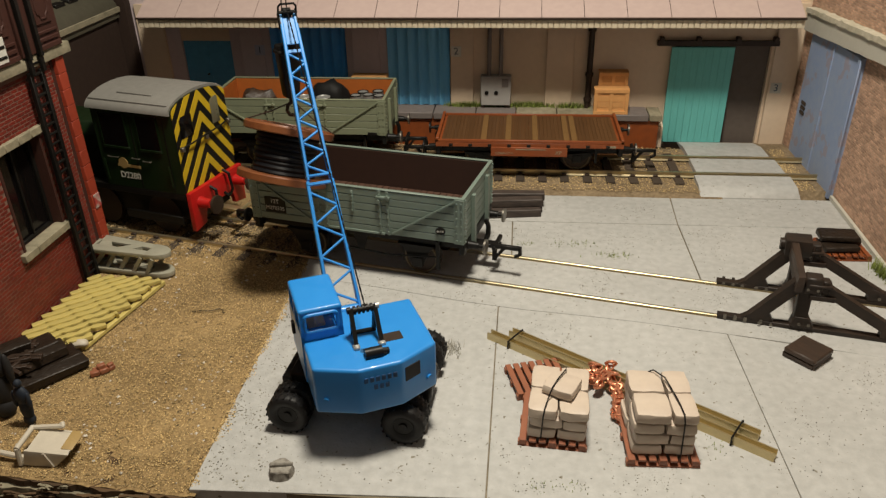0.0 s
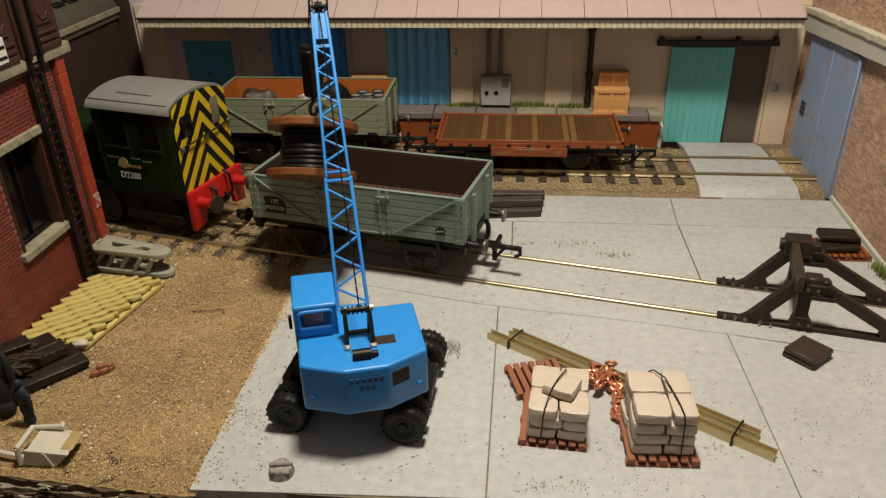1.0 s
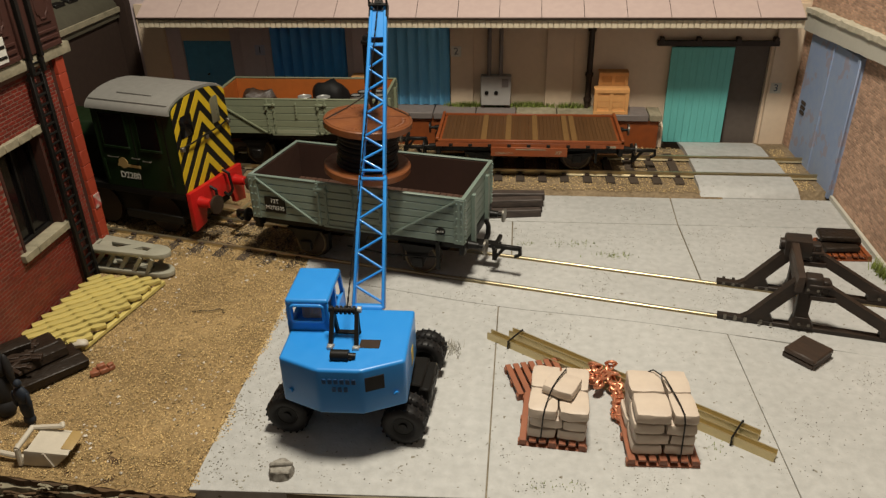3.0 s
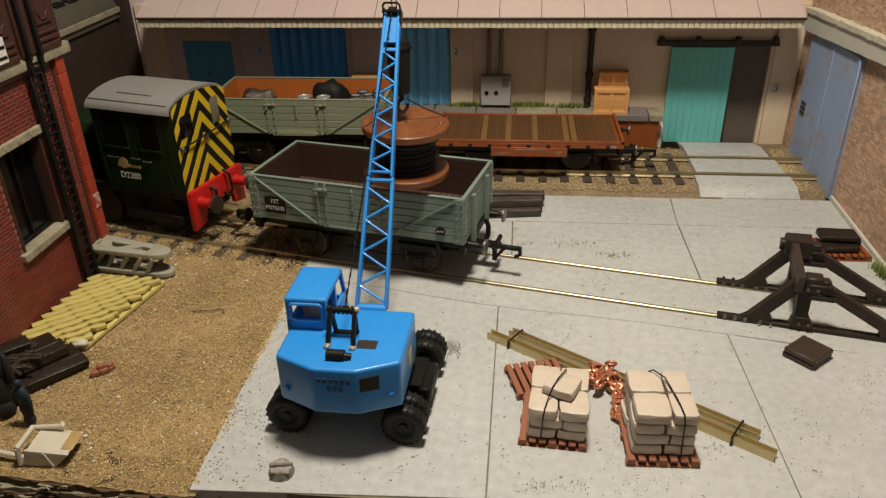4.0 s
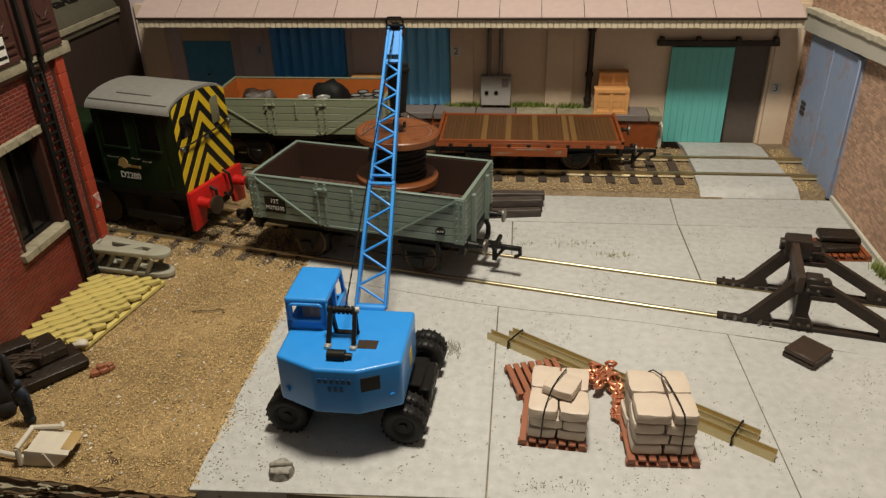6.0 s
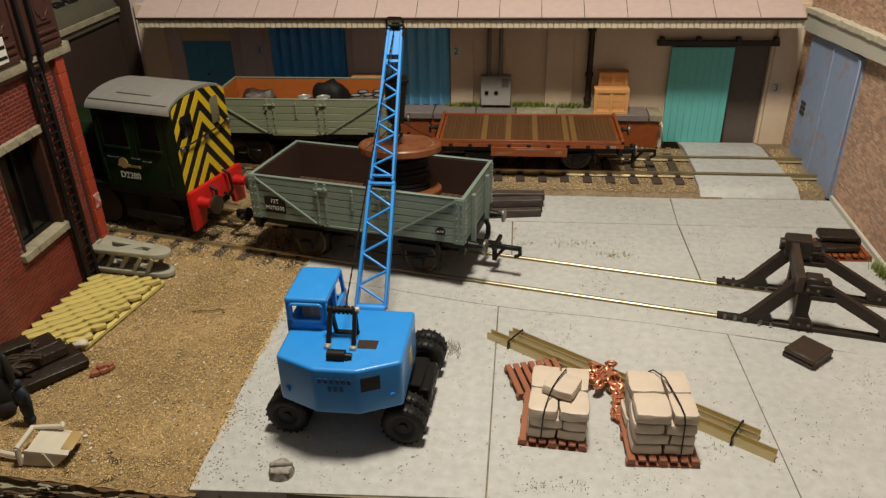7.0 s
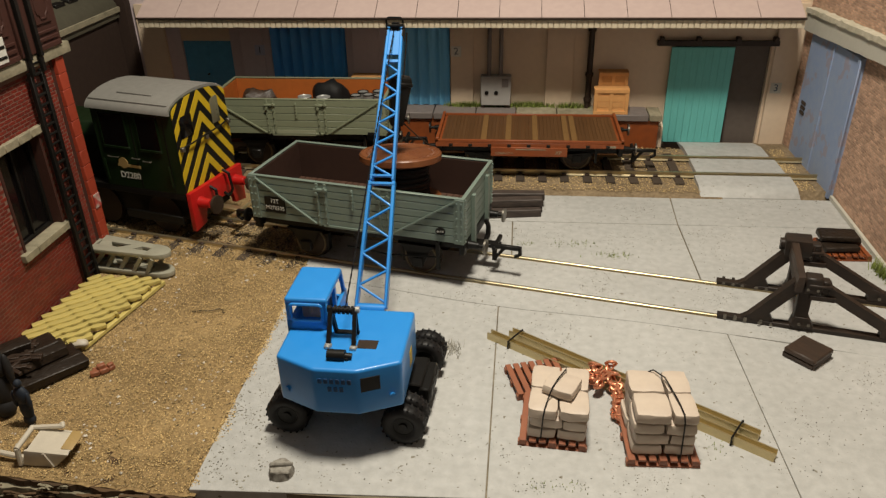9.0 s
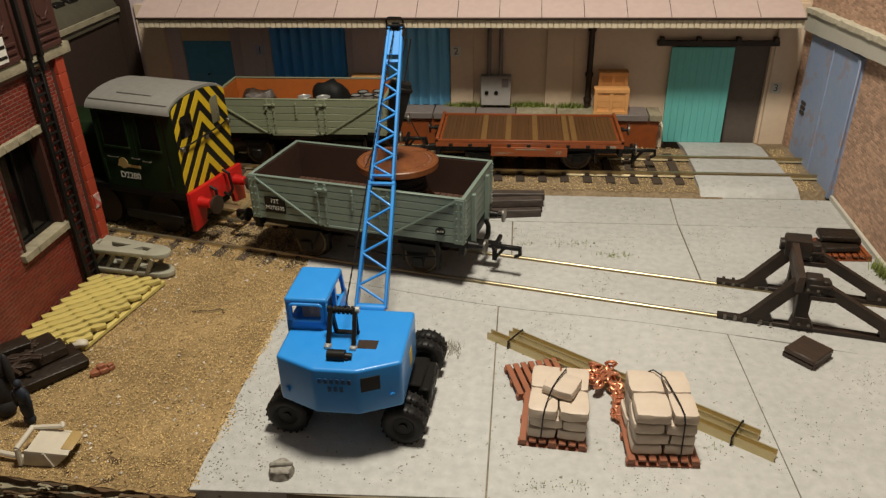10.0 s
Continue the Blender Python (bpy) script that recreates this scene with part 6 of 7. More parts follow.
def yard_clutter():
    pa = put(10.7, 133.0, 0.0, -4.5, 2.0, 0)
    pallet(pa, 15.2, 16.0, "red-brown pallet stacked with cement bags")
    bag_stack(pa @ put(0.9, 0.9, 0), 13.4, 15.6, 3, 7, True)
    pb = put(33.2, 129.6, 0.0, 2.0)
    pallet(pb, 15.6, 17.0, "red-brown pallet with glossy boards under cement bags")
    bag_stack(pb @ put(0, 0.9, 0), 13.6, 15.8, 4, 9, False)
    pallet(put(7.3, 148.4, 0.0, 17.0), 14.0, 12.0, "empty red-brown pallet lying beside the stacked one")
    # brass channels
    def channel(x, y, rz, L, label):
        bm = NEW()
        prism(bm, [(-1.05, 0), (1.05, 0), (1.05, 2.1), (0.7, 2.1), (0.7, 1.0), (-0.7, 1.0), (-0.7, 2.1), (-1.05, 2.1)], -L / 2, L / 2, axis="x")
        piece("brass_channel", bm, BRASS, label, "girder", group="brass channels", at=put(x, y, 0, rz))
    channel(26.2, 146.0, -33.2, 75.5, "long brass channel girder lying on the concrete")
    channel(28.2, 149.6, -33.4, 66.5, "shorter brass channel girder tied beside another")
    for f, w in ((-0.46, 0), (0.44, 0)):
        bm = NEW()
        mm = put(26.8 + f * 66 * math.cos(radians(-33.3)), 147.6 + f * 66 * math.sin(radians(-33.3)), 0, -33.3)
        tube(bm, [(0, -3.2, 0.1), (0, -3.1, 2.3), (0, 1.0, 2.4), (0, 3.8, 2.3), (0.4, 4.0, 0.1)], 0.22, 6)
        piece("tie_wire", bm, BLACK, "black wire tied round the brass channels", "wire", group="tie wires", at=mm)
    # copper chain heap
    ch = thing("copper_chain", put(23.2, 148.4, 0), "bright copper chain heaped on the concrete", "chain")
    rng = random.Random(8)
    path = []
    for k in range(66):
        if k < 46:
            a = k * 0.9
            r = 2.6 + 1.3 * math.sin(k * 1.7)
            path.append((r * math.cos(a) * 1.15 - 0.6, r * math.sin(a) * 1.1, 3.6 - k * 0.055 + rng.uniform(-0.2, 0.5)))
        else:
            f = (k - 46) / 19
            path.append((3.4 - 1.4 * f + 0.5 * math.sin(k), -2.5 - 11.5 * f, 2.2 - 1.2 * f + 0.3 * math.sin(k * 2)))
    for k, (x, y, z) in enumerate(path):
        bm = NEW()
        torus(bm, pose(0, 0, 0, 0, 0, 0), 1.0, 0.31, 12, 6)
        bmesh.ops.scale(bm, vec=(1.25, 0.85, 1), verts=bm.verts[:])
        part("link", bm, COPPER, ch, m=pose(x, y, max(0.9, z), 70 * (k % 2) + rng.uniform(-25, 25), rng.uniform(-25, 25), rng.uniform(0, 180)))
    # dark plate
    bm = NEW()
    box(bm, -4.6, 4.6, -4.2, 4.2, 0, 1.5, 0.3)
    box(bm, -4.7, 4.4, -4.4, 4.0, 1.5, 3.0, 0.35)
    piece("dark_slab", bm, BEAM_WOOD, "dark brown square block lying on the concrete", "block", at=put(76.6, 163.6, 0, 42))
    # pallet with dark sacks by the wall
    pc = put(106.0, 222.0, 0, 1)
    pallet(pc, 14.2, 12.5, "orange-red pallet with dark sacks beside the wall", RUST_PAINT)
    for x, y, z, w in ((-2.0, -1.5, 2.0, 11), (-1.6, 1.2, 4.3, 12), (2.5, 3.5, 2.0, 7)):
        bm = NEW()
        box(bm, -w / 2, w / 2, -3.4, 3.4, 0, 2.3, 0.9, seg=3)
        for v in bm.verts:
            v.co += noise.noise_vector(v.co * 0.4) * 0.4
        piece("dark_sack", bm, DARK_LOAD, "dark brown sack on the pallet", "sack", group="dark sacks", at=pc @ put(x, y, z, random.uniform(-6, 6)))
    # cement cap
    bm = NEW()
    cyl(bm, (0, 0, 0), (0, 0, 1.9), 2.8, 22, r2=2.4)
    box(bm, -2.5, 2.5, -0.2, 0.75, 1.7, 2.7, 0.25)
    box(bm, -2.1, 2.1, -2.2, -0.7, 1.7, 2.2, 0.25)
    for v in bm.verts:
        v.co += noise.noise_vector(v.co * 0.9) * 0.3
    piece("cement_lump", bm, CAP, "round mottled cement lump with a slot", "stone", at=put(-47.8, 113.4, 0, 8))
    # timbers by the wagon
    for k, (x, y, z, l, r) in enumerate(((0.0, 243.0, 0, 20, 8), (-0.5, 247.5, 0, 22, 6), (1.0, 252.5, 0, 20, 4), (-0.5, 245.6, 2.9, 22, 7), (0.8, 251.5, 2.9, 21, 3))):
        bm = NEW()
        box(bm, -l / 2, l / 2, -1.7, 1.7, 0, 2.8, 0.25)
        for v in bm.verts:
            v.co += noise.noise_vector(v.co * 0.5) * 0.25
        piece("timber_baulk", bm, OLD_TIMBER, "dark old timber baulk in a low stack", "timber", group="stacked timber baulks", at=put(x, y, z, r))
    bm = NEW()
    tube(bm, [(0, 0, 0.2), (2, 0.5, 0.2), (4, 0.3, 0.4), (6, 0.9, 0.25), (7.5, 1.9, 0.3), (8.8, 1.6, 0.25), (9.6, -0.4, 0.2)], 0.13, 6)
    piece("loose_wire", bm, BLACK, "short piece of dark wire on the grit", "wire", at=put(-92.6, 174.2, -0.6))
    # broken red bricks
    rb = thing("broken_bricks", put(-106.0, 143.6, -0.6, 32), "small fragment of red brickwork on the grit", "bricks")
    for x, y, z, s in ((0, 0, 0, 1), (2.2, 0.3, 0, 1), (0.6, 1.4, 0, 0.9), (1.8, 0.8, 1.2, 0.9), (4.0, 0.9, 0, 0.8), (3.9, 0.9, 1.0, 0.7)):
        bm = NEW()
        box(bm, -1.1 * s, 1.1 * s, -0.8 * s, 0.8 * s, 0, 1.3 * s, 0.15)
        part("brick", bm, PALLET, rb, m=pose(x, y, z, 0, 0, x * 7))


def left_clutter():
    # stack of pale yellow panels
    st = thing("yellow_panels", put(-134.0, 153.0, -0.5), "pale yellow plastic slatted panels stacked on the grit", "panels")
    rng = random.Random(2)
    cs, sn = math.cos(radians(43)), math.sin(radians(43))
    for k in range(14):
        # each slat lies aslant, lapping over the next like a shingle
        x0, y0 = 0.1 * max(0.0, -22 + k * 4.25), -22 + k * 4.25
        steps = [q for q in np.arange(0.0, 50.0, 0.25) if 0.6 <= y0 + q * sn <= 36.0 and x0 + q * cs <= 19.0 + 0.2 * (y0 + q * sn)]
        if len(steps) < 8:
            continue
        lo_, hi_ = [], []
        ph = 3.6 * (k % 2) + rng.uniform(-0.5, 0.5)
        for q in steps:
            near_edge = max(0.0, 1.0 - (19.0 + 0.2 * (y0 + q * sn) - x0 - q * cs) / 11.0)
            wave = abs(math.sin(math.pi * (q + ph) / 7.2))
            lo_.append((q, -1.66 + (0.75 + 0.9 * near_edge) * (1 - wave) ** 3))
            hi_.append((q, 1.3 - (0.3 + 0.9 * near_edge) * wave ** 8))
        bm = NEW()
        prism(bm, lo_ + hi_[::-1], 1.5, 2.7, bevel=0.15, seg=2)
        for v in bm.verts:
            v.co.z += -0.16 * v.co.y + 0.05 * math.sin(2 * math.pi * (v.co.x + ph) / 7.2)
        part("slat", bm, YELLOW_PLASTIC, st, m=pose(x0, y0, 0, 0, 0, 43))
    for q in (2.0, 8.0, 14.0, 19.2):
        bm = NEW()
        beam(bm, (q, 0.8, 0.6), (q + 3.6 + q * 0.18, 36.2, 0.6), 1.5, 1.2, bevel=0.15)
        part("cross_bar", bm, YELLOW_PLASTIC, st)
    # grey girder section with rounded end
    gs = thing("grey_girder_section", put(-119.5, 197.0, -0.5, -12), "stone-grey plastic lattice girder section with rounded end", "girder")
    for z in (0.3, 7.0):
        bmo = NEW()
        prism(bmo, [(-15, -4.0), (9, -4.3), (9, -1.2), (-15, -1.1)], z, z + 1.5, bevel=0.15)
        prism(bmo, [(-15, 1.1), (9, 1.2), (9, 4.3), (-15, 4.0)], z, z + 1.5, bevel=0.15)
        prism(bmo, [(6, -4.6), (9, -4.6)] + [(9 + 4.4 * math.cos(a), 4.6 * math.sin(a)) for a in np.linspace(-1.4, 1.4, 9)] + [(9, 4.6), (6, 4.6)], z, z + 1.55, bevel=0.15)
        prism(bmo, [(-5, -1.3), (0.5, -1.3), (2.5, 1.3), (-1.5, 1.3)], z, z + 1.45)
        prism(bmo, [(-13, 1.2), (-9.5, 1.2), (-7.0, -1.2), (-12.0, -1.2)], z, z + 1.45)
        prism(bmo, [(-15, -2.1), (-13.4, -2.1), (-13.4, 2.1), (-15, 2.1)], z, z + 1.4)
        for v in bmo.verts:
            v.co.y = v.co.y * (1.25 - 0.021 * (v.co.x + 15))
        part("flange", bmo, GREY_PLASTIC, gs)
    for x0, x1 in ((-14, -9), (-9, -5), (-4, 0), (1, 5), (6, 9)):
        for y in (-3.2, 3.2):
            bm = NEW()
            beam(bm, (x0, y, 1.6), (x1, y, 7.1), 1.0, 1.2)
            part("strut", bm, GREY_PLASTIC, gs)
    # dark stacked sleepers in the corner, its dimness put into their near-black colour
    for k, (x, y, z, l, r) in enumerate(((-118.5, 139.5, 0, 24, 52), (-122.5, 141, 0, 25, 50), (-127, 143, 0, 25, 49), (-123.5, 140.5, 3.0, 23, 53), (-128, 142, 3.0, 24, 50), (-130, 140, 5.6, 18, 46), (-134, 136, 0, 26, 55))):
        bm = NEW()
        box(bm, -l / 2, l / 2, -2.2 - (0.9 if z < 5 else 0), 2.2 + (0.9 if z < 5 else 0), 0, 3.1, 0.3)
        for v in bm.verts:
            v.co += noise.noise_vector(v.co * 0.35 + Vector((k, 0, 0))) * 0.9
        piece("tarred_timber", bm, DARK_LOAD, "dark timber in a rough pile, blackened for the dim corner", "timber", group="tarred timber pile", at=put(x, y, z - 0.5, r))
    rng = random.Random(9)
    for k in range(34):
        bm = NEW()
        l = rng.uniform(2.5, 8)
        box(bm, -l / 2, l / 2, -0.5, 0.5, 0, rng.uniform(0.6, 1.2), 0.12)
        piece("iron_scrap", bm, IRON, "small rusty scrap piece on the timber pile", "scrap", group="rusty scrap pieces", at=put(-124.5 + rng.uniform(-5, 5), 141 + rng.uniform(-6, 6), 5.5 + rng.uniform(-0.3, 0.3), rng.uniform(0, 180)))
    bm = NEW()
    bmesh.ops.create_icosphere(bm, subdivisions=3, radius=1.0, matrix=Matrix.Translation((0, 0, 0.9)) @ Matrix.Diagonal((2.6, 1.5, 1.1, 1)))
    for v in bm.verts:
        v.co += noise.noise_vector(v.co * 0.7) * 0.5
    piece("white_offcut", bm, WHITE_PLASTIC, "white plastic offcut beside the yellow panels", "offcut", at=put(-116.0, 154.4, 0.3, 6))
    # plain painted figures in the dim corner, whose shade is put into the blue
    def figure(at, s, m_, label):
        bm = NEW()
        for c, r in (((0, 0, 21.5), (1.6, 1.7, 2.0)), ((0, 0, 15.0), (3.6, 2.3, 4.8)), ((0, 0, 8.0), (3.0, 2.1, 6.0)), ((0, 0, 2.6), (2.6, 2.3, 3.0)), ((3.6, -0.6, 13.2), (1.0, 1.1, 4.4)), ((-3.6, -0.6, 13.2), (1.0, 1.1, 4.4)), ((0, 0, 18.8), (0.9, 0.9, 1.4))):
            bmesh.ops.create_uvsphere(bm, u_segments=14, v_segments=10, radius=1.0, matrix=Matrix.Translation(Vector(c) * s) @ Matrix.Diagonal((r[0] * s, r[1] * s, r[2] * s, 1)))
        piece("figurine", bm, m_, label, "figurine", at=at)
    figure(put(-119.5, 127.5, -0.6, 20), 1.0, CLOTH_BLACK, "plain dark painted model figure standing on the grit")
    figure(put(-112.0, 125.0, -0.6, -10), 0.55, FIG_BLUE, "small plain blue model figure on the grit, its colour darkened for shade")
    # white bucket
    sc = thing("digger_bucket", put(-101.0, 115.6, -0.8, 4), "off-white plastic digger bucket lying on the grit", "bucket")

    def small(bm):
        bmesh.ops.scale(bm, vec=(0.8, 0.8, 0.8), verts=bm.verts[:])
    bm = NEW()
    prism(bm, [(-5.6, 0.8), (2.6, 0.0), (7.0, 4.2), (-4.2, 5.6), (-4.0, 5.0), (5.4, 3.9), (2.2, 0.7), (-5.0, 1.4)], -4.0, 4.0, axis="y")
    small(bm)
    part("shell", bm, WHITE_PLASTIC, sc)
    for y in (-4.3, 4.3):
        bm = NEW()
        prism(bm, [(-6.0, 0.6), (2.8, -0.1), (7.3, 4.3), (-4.6, 5.8)], y - 0.35, y + 0.35, axis="y", bevel=0.1)
        small(bm)
        part("side_plate", bm, WHITE_PLASTIC, sc)
    bm = NEW()
    beam(bm, (2.4, -4.9, 0.3), (0.6, -4.9, 5.0), 0.5, 0.6)
    small(bm)
    part("rib", bm, WHITE_PLASTIC, sc)
    bm = NEW()
    tube(bm, [(-6.6, -4.5, 6.2), (-6.6, 4.5, 6.2)], 0.75, 10)
    tube(bm, [(-6.6, 4.2, 6.2), (2, 4.6, 6.4), (1.5, 5.4, 7.0)], 0.7, 8)
    tube(bm, [(-6.6, -4.2, 6.2), (-6.8, -4.4, 0.6)], 0.7, 8)
    tube(bm, [(-4.5, -3.4, 1.8), (-14, -1.4, 2.2), (-20, 0.0, 1.2)], 0.75, 8)
    small(bm)
    part("arm", bm, WHITE_PLASTIC, sc)
    bm = NEW()
    prism(bm, [(4.6, 1.9), (7.5, 4.2), (4.4, 4.9), (4.2, 4.4)], -2.6, 4.8, axis="y", bevel=0.25)
    small(bm)
    part("paint_patch", bm, MUSTARD, sc, "mustard painted end")


def weeds():
    """Tufts of static grass, many thin blades in one mesh."""
    rng = random.Random(21)
    vs, fs = [], []
    for cx, cy, cz, rx_, ry_, n, h in ((20, 222, 0, 9, 2.5, 60, 1.0), (33, 215, 0, 7, 2.0, 70, 1.2), (5, 221.5, 0, 4, 1.5, 25, 0.9), (-21, 320.8, 16, 8, 1.2, 420, 2.2), (5, 321.5, 16, 13, 1.4, 600, 2.2),
                                       (24, 320.5, 16, 6, 1.2, 300, 2.2), (112.6, 208.0, 0, 1.6, 6, 240, 3.2), (52, 133, 0, 3.5, 3, 70, 0.8), (60, 320, 0, 4, 1, 60, 2.0),
                                       (7.5, 113.6, 0, 4, 2, 46, 0.45), (14.8, 114.2, 0, 3, 2, 30, 0.45), (46, 128, 0, 5, 4, 40, 0.5), (38, 112, 0, 5, 2, 30, 0.45)):
        for k in range(n):
            x, y = cx + rng.gauss(0, 0.5) * rx_, cy + rng.gauss(0, 0.5) * ry_
            a, l = rng.uniform(0, 6.28), h * rng.uniform(0.5, 1.3)
            dx, dy = math.cos(a), math.sin(a)
            i = len(vs)
            w = 0.12 if cz < 1 else 0.24
            vs += [((x - dy * w) * U, (y + dx * w) * U, cz * U), ((x + dy * w) * U, (y - dx * w) * U, cz * U), ((x + dx * l * 0.5) * U, (y + dy * l * 0.5) * U, (cz + l) * U)]
            fs.append((i, i + 1, i + 2))
    pv, pf = [], []
    for k in range(70):
        x, y, a, l = -15.5 + rng.gauss(0, 1.4), 160 + rng.gauss(0, 1.5), rng.uniform(0, 6.28), rng.uniform(1.2, 3.2)
        i = len(pv)
        pv += [((x - 0.1) * U, y * U, 0), ((x + 0.1) * U, y * U, 0), ((x + math.cos(a) * 0.8) * U, (y + math.sin(a) * 0.8) * U, l * U)]
        pf.append((i, i + 1, i + 2))
    tagged(new("dry_tuft", mesh_from("dry_tuft", pv, pf, PALE_FIBRE)), "small pale tuft of dry fibre on the concrete", "grass", "", "stuff")
    tagged(new("weeds", mesh_from("weeds", vs, fs, GRASS)), "small tufts of green static grass", "grass", "", "stuff")


def on_grit(rng):
    while True:
        x, y = rng.uniform(-150, -65.5), rng.uniform(106.2, 232)
        if y > board_edge(x) + 0.6 and (x > -135 or rng.random() < 0.3):
            return x, y


def on_chips(rng):
    """Chips lie in loose patches."""
    while True:
        x, y = on_grit(rng)
        if noise.noise((x * 0.07, y * 0.07, 4.0)) > rng.uniform(-0.1, 0.5):
            return x, y


def on_track(rng):
    while True:
        x = rng.uniform(-150, -64)
        o = rng.normal(0, 9)
        if abs(abs(o) - 9.3) > 1.2 and abs(o) < 19 and noise.noise((x * 0.12, o * 0.12, 1.0)) > rng.uniform(-0.5, 0.4):
            return x, 203.3 + math.tan(radians(-12.1)) * x + o


def on_edge(rng):
    """Along the grit's border, thinning out over the concrete."""
    while True:
        x, y = -66.6 + rng.exponential(1.3), rng.uniform(108, 205)
        if noise.noise((0.0, y * 0.09, 2.0)) + 0.25 > 0.25 * (x + 66):
            return x, y


def on_edge_patch(rng):
    while True:
        x, y = -65.6 + rng.exponential(9.0), rng.uniform(108.5, 190)
        if x < -20 and noise.noise((x * 0.12, y * 0.12, 9.0)) > rng.uniform(-0.1, 0.45):
            return x, y


def on_ballast(rng):
    if rng.random() < 0.08:
        return rng.uniform(106.8, 113), rng.uniform(267, 311)
    return rng.uniform(-60, 70), rng.uniform(263.5, 311)


shunter()
siding_wagons()
buffer_stop()
yard_clutter()
left_clutter()
coach_behind()
weeds()
scatter("grit_stones", GRIT, 62000, on_grit, 0.19, "loose brown grit on the yard", 1, -0.84)
scatter("pale_chips", PALE_GRIT, 330, on_chips, 0.42, "pale stone chips among the grit", 2, -0.75)
scatter("track_grit", TRACK_GRIT, 5200, on_track, 0.42, "coarse dark and tan grit heaped between the rails", 6, -0.6)
scatter("edge_drift", GRIT, 1500, on_edge, 0.24, "grit that has drifted over the edge of the concrete", 7, -0.02)
scatter("edge_crumbs", EDGE_CRUMB, 430, on_edge_patch, 0.28, "grey-olive crumbs stuck along the edge of the concrete", 8, 0.0)
scatter("ballast_stones", GRIT, 13000, on_ballast, 0.27, "brown ballast stones between the sleepers", 3, 1.6)


def on_slab(rng):
    """Crumbs gather in loose drifts along the joints and edges."""
    while True:
        x, y = rng.uniform(-65, 112), rng.uniform(111, 262)
        d = noise.noise((x * 0.055, y * 0.055, 7.0)) + 0.5 * noise.noise((x * 0.2, y * 0.2, 2.0))
        if d > rng.uniform(0.05, 0.75) or (x < -58 and rng.random() < 0.5) or rng.random() < 0.05:
            return x, y


scatter("yard_crumbs", DIRT_CRUMB, 4600, on_slab, 0.155, "tiny dark crumbs of dirt on the concrete", 4, 0.02)


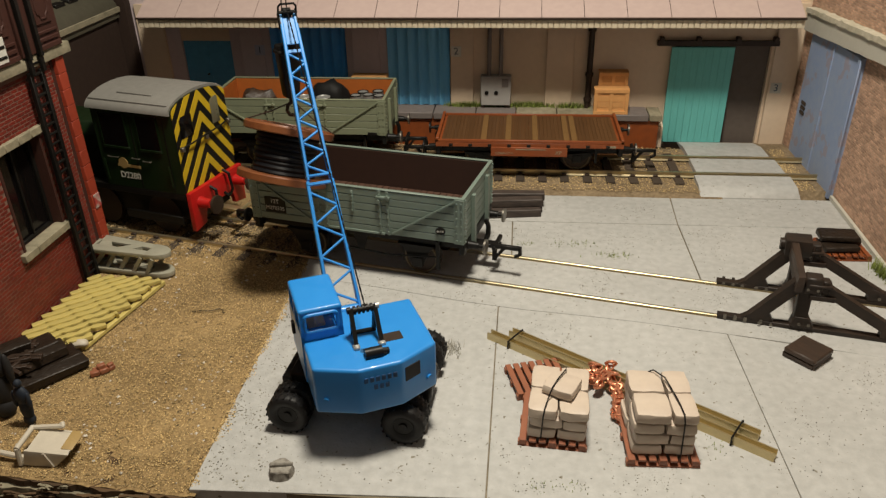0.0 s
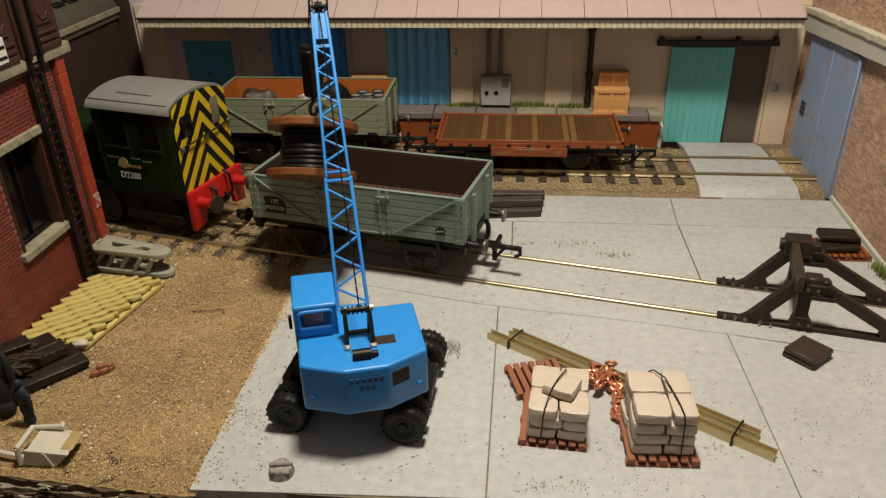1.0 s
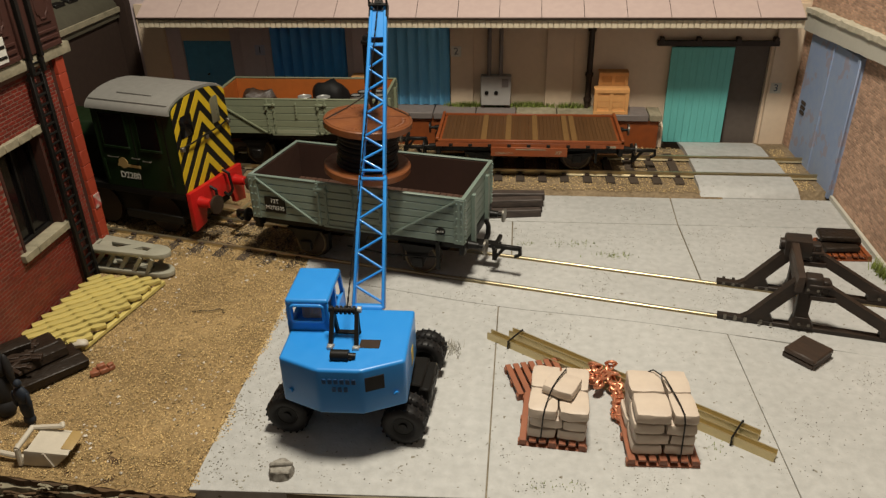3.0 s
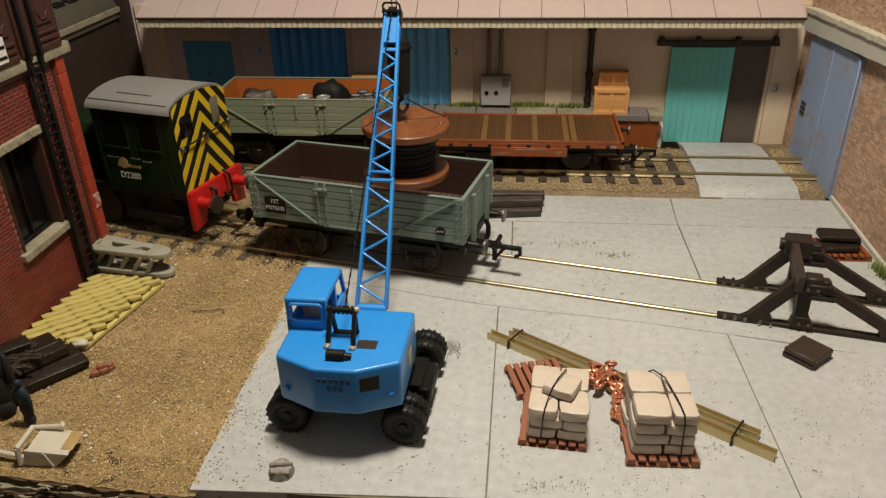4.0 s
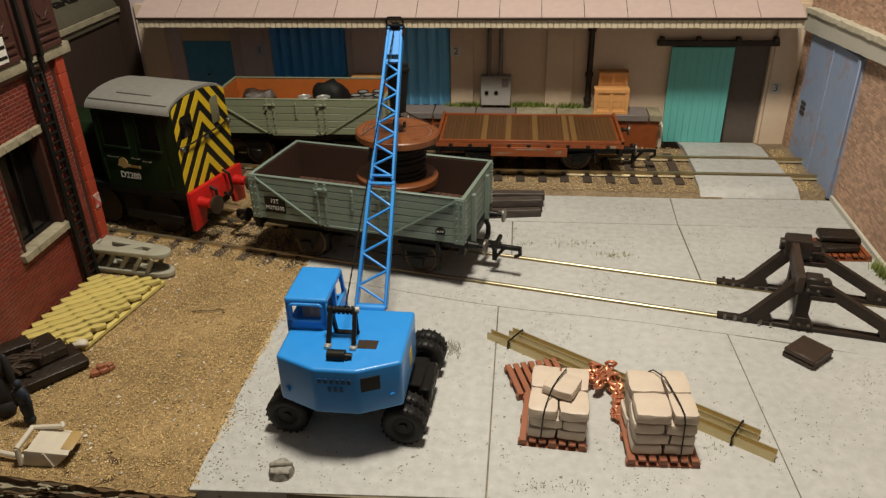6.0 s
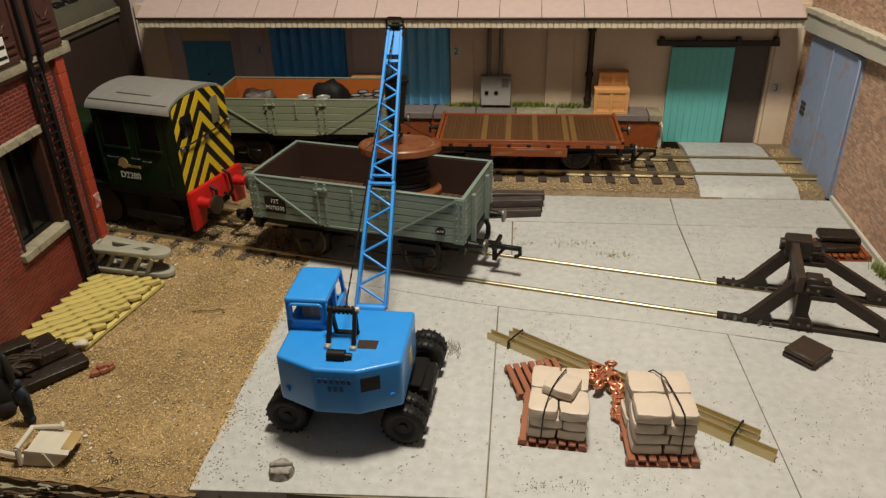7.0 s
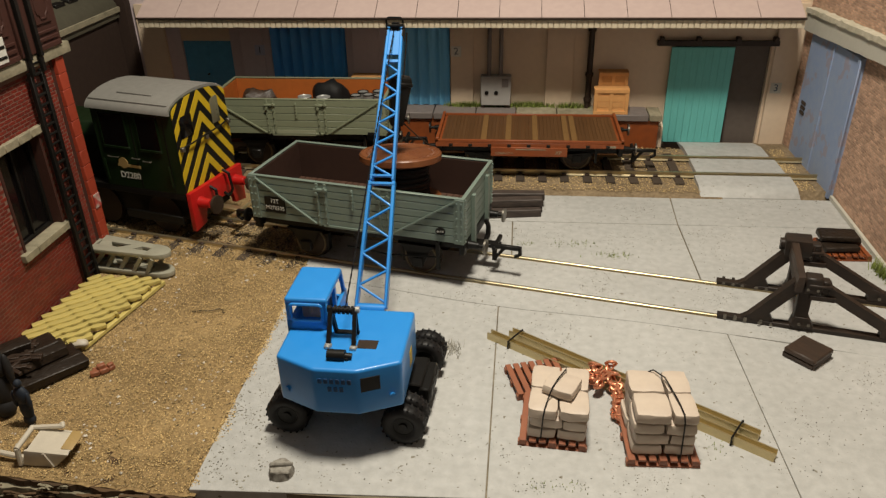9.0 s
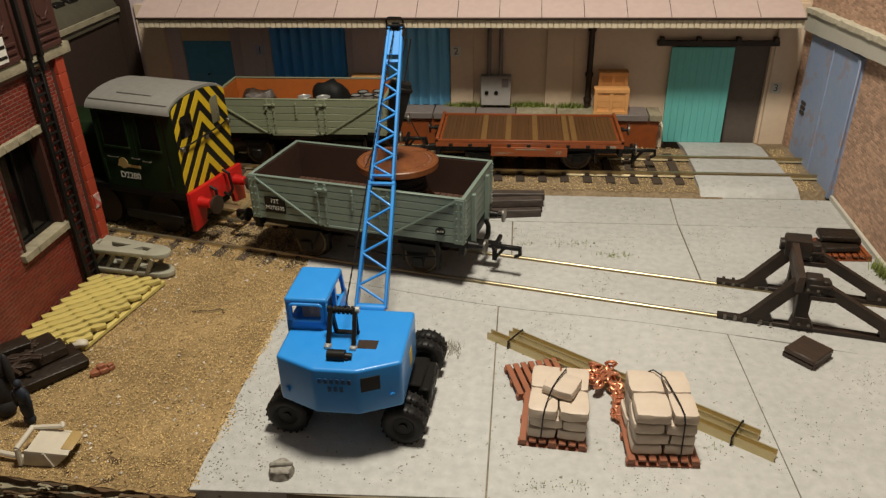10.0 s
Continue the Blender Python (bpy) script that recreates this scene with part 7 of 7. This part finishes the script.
# ---- movement ----
def motions():
    """Slewing and luffing of the crane, the hook block and the reel that it lowers into the wagon."""
    slew = [(0.0, 24.8, 54.8), (0.5, 24.8, 54.8), (0.6, 22.3, 55.5), (0.8, 17.4, 56.6), (1.0, 16.9, 56.4), (1.5, 16.5, 56.8),
            (1.9, 15.7, 58.0), (2.1, 14.2, 57.9), (2.3, 11.8, 57.7), (2.5, 11.0, 57.7), (2.7, 4.6, 57.1), (3.1, 1.2, 56.2), (3.8, -1.4, 54.5),
            (4.0, -1.6, 53.5), (4.5, -1.4, 51.4), (5.0, -1.4, 49.8), (5.5, -1.1, 47.7), (7.0, -1.1, 47.5), (10.0, -1.1, 47.5)]
    walk(upper, [(t, pose(0, 0, 0, 0, 0, f)) for t, f, b in slew])
    walk(boom, [(t, pose(0, 0, 0, 0, 0, f) @ pose(0.1 * U, 14.5 * U, 15.5 * U, b, 0, 0)) for t, f, b in slew])
    drum = Vector((0.3, -9.2, 31.0))

    def aim(b):
        """The hoist rope's pose on the upper works for a luffing angle b."""
        head = Vector((0.1, 14.5 + 79 * math.cos(radians(b)) - 1.5 * math.sin(radians(b)), 15.5 + 79 * math.sin(radians(b)) + 1.5 * math.cos(radians(b))))
        d = head - drum
        return Matrix.Translation(drum * U) @ d.to_track_quat("Y", "Z").to_matrix().to_4x4()
    walk(hoist, [(t, aim(b)) for t, f, b in slew])
    # reel: seconds, place of the top flange, lean, nod, turn
    rows = [(0.0, -63.5, 195.1, 48.2, 10, -20, 0), (0.3, -63.9, 195.1, 47.8, 10, -20, 0), (0.5, -64.3, 195.1, 47.3, 10, -20, 0),
            (0.6, -60.3, 195.5, 48.2, 8, -20, 2), (0.8, -57.6, 195.9, 50.3, 3, -22, 5), (1.0, -56.9, 196.4, 48.8, 0, -27, 8), (1.3, -58.1, 196.1, 49.2, -1, -26, 8),
            (1.5, -56.2, 196.0, 48.6, -3, -25, 9), (1.6, -51.9, 195.7, 50.3, -3, 2, 10), (1.9, -55.2, 194.8, 49.2, 2, -6, 12), (2.0, -53.4, 195.0, 50.9, 1, -5, 13), (2.1, -49.4, 195.3, 50.6, 0, -3, 14), (2.3, -50.0, 196.1, 49.3, 3, -2, 15),
            (2.5, -45.1, 196.3, 50.4, -6, -17, 16), (2.7, -43.8, 197.8, 49.8, 0, -2, 18), (3.2, -40.0, 199.4, 49.6, 5, 0, 22), (3.8, -36.8, 200.9, 48.7, 8, 2, 26), (4.0, -31.3, 202.0, 47.7, 2, 2, 27),
            (4.2, -35.6, 203.9, 47.0, 7, 1, 28), (4.5, -36.6, 205.3, 45.2, 6, 1, 30), (4.8, -33.4, 206.8, 44.5, 1, 6, 32), (5.0, -34.3, 207.6, 44.2, 2, 8, 32),
            (5.5, -33.8, 209.6, 41.5, 1, 1, 34), (5.7, -35.2, 209.9, 43.0, 3, 1, 35), (6.2, -35.2, 210.6, 41.2, 2, -3, 38), (6.8, -35.2, 211.0, 38.7, 1, -7, 42), (7.0, -34.7, 211.0, 37.8, 0, -8, 43), (7.3, -35.3, 211.0, 36.0, 0, -8, 44),
            (7.6, -35.5, 211.0, 35.8, 1, -9, 44), (8.0, -35.7, 211.0, 35.8, 1, -9, 44), (8.5, -35.6, 211.0, 35.2, 1, -10, 44), (9.0, -34.7, 211.0, 34.9, 0, -8, 45), (9.3, -35.1, 211.0, 34.5, 0, -6, 45),
            (9.6, -35.8, 211.0, 33.0, 0, -3, 45), (10.0, -35.7, 211.0, 32.6, 0, -2, 45)]
    walk(reel, [(t, pose(x * U, y * U, z * U, 0, lean, 0) @ pose(0, 0, 0, nod, 0, 0) @ pose(0, 0, 0, 0, 0, turn)) for t, x, y, z, lean, nod, turn in rows])
    for s, leg in zip((-1, 1), slings):
        at = Matrix.Translation((s * 12.0 * U, 0, 1.3 * U))
        walk(leg, [(t, at @ pose(0, 0, 0, 0, a * s, 0)) for t, a in ((0.0, 0), (5.7, 0), (6.8, 0), (8.5, 6), (9.3, 16), (9.7, 29), (10.0, 30))])
    # hook block: seconds, place, lean, turn
    hooks = [(0.0, -61.5, 195.1, 64.9, 2, 40), (0.5, -61.7, 195.1, 64.5, 2, 40), (0.6, -59.6, 195.5, 65.0, 5, 45), (0.8, -55.8, 195.9, 65.4, 8, 55), (1.0, -55.4, 196.4, 64.6, 4, 60), (1.6, -51.8, 195.7, 66.0, 1, 70), (1.9, -53.4, 194.8, 66.0, 5, 72),
             (2.3, -48.6, 196.1, 66.6, 3, 82), (2.5, -45.6, 196.3, 67.2, 0, 88), (2.7, -42.0, 197.8, 67.0, 3, 80), (3.2, -38.2, 199.4, 66.2, 4, 60), (3.8, -35.2, 200.9, 64.6, 5, 45), (4.0, -32.4, 202.0, 64.0, -2, 42), (4.5, -35.0, 204.3, 61.5, 4, 35),
             (5.0, -34.0, 206.4, 60.2, 1, 28), (5.5, -33.8, 208.3, 58.0, 0, 22), (6.2, -34.6, 208.5, 56.0, 0, 25), (7.0, -35.0, 208.5, 53.2, 2, 30), (8.5, -35.2, 208.5, 51.6, 2, 28), (9.0, -34.2, 208.5, 52.6, 8, 20), (10.0, -34.6, 208.5, 51.2, 12, 15)]
    walk(block, [(t, pose(x * U, y * U, z * U, 0, lean, 0) @ pose(0, 0, 0, 0, 0, turn)) for t, x, y, z, lean, turn in hooks])


motions()
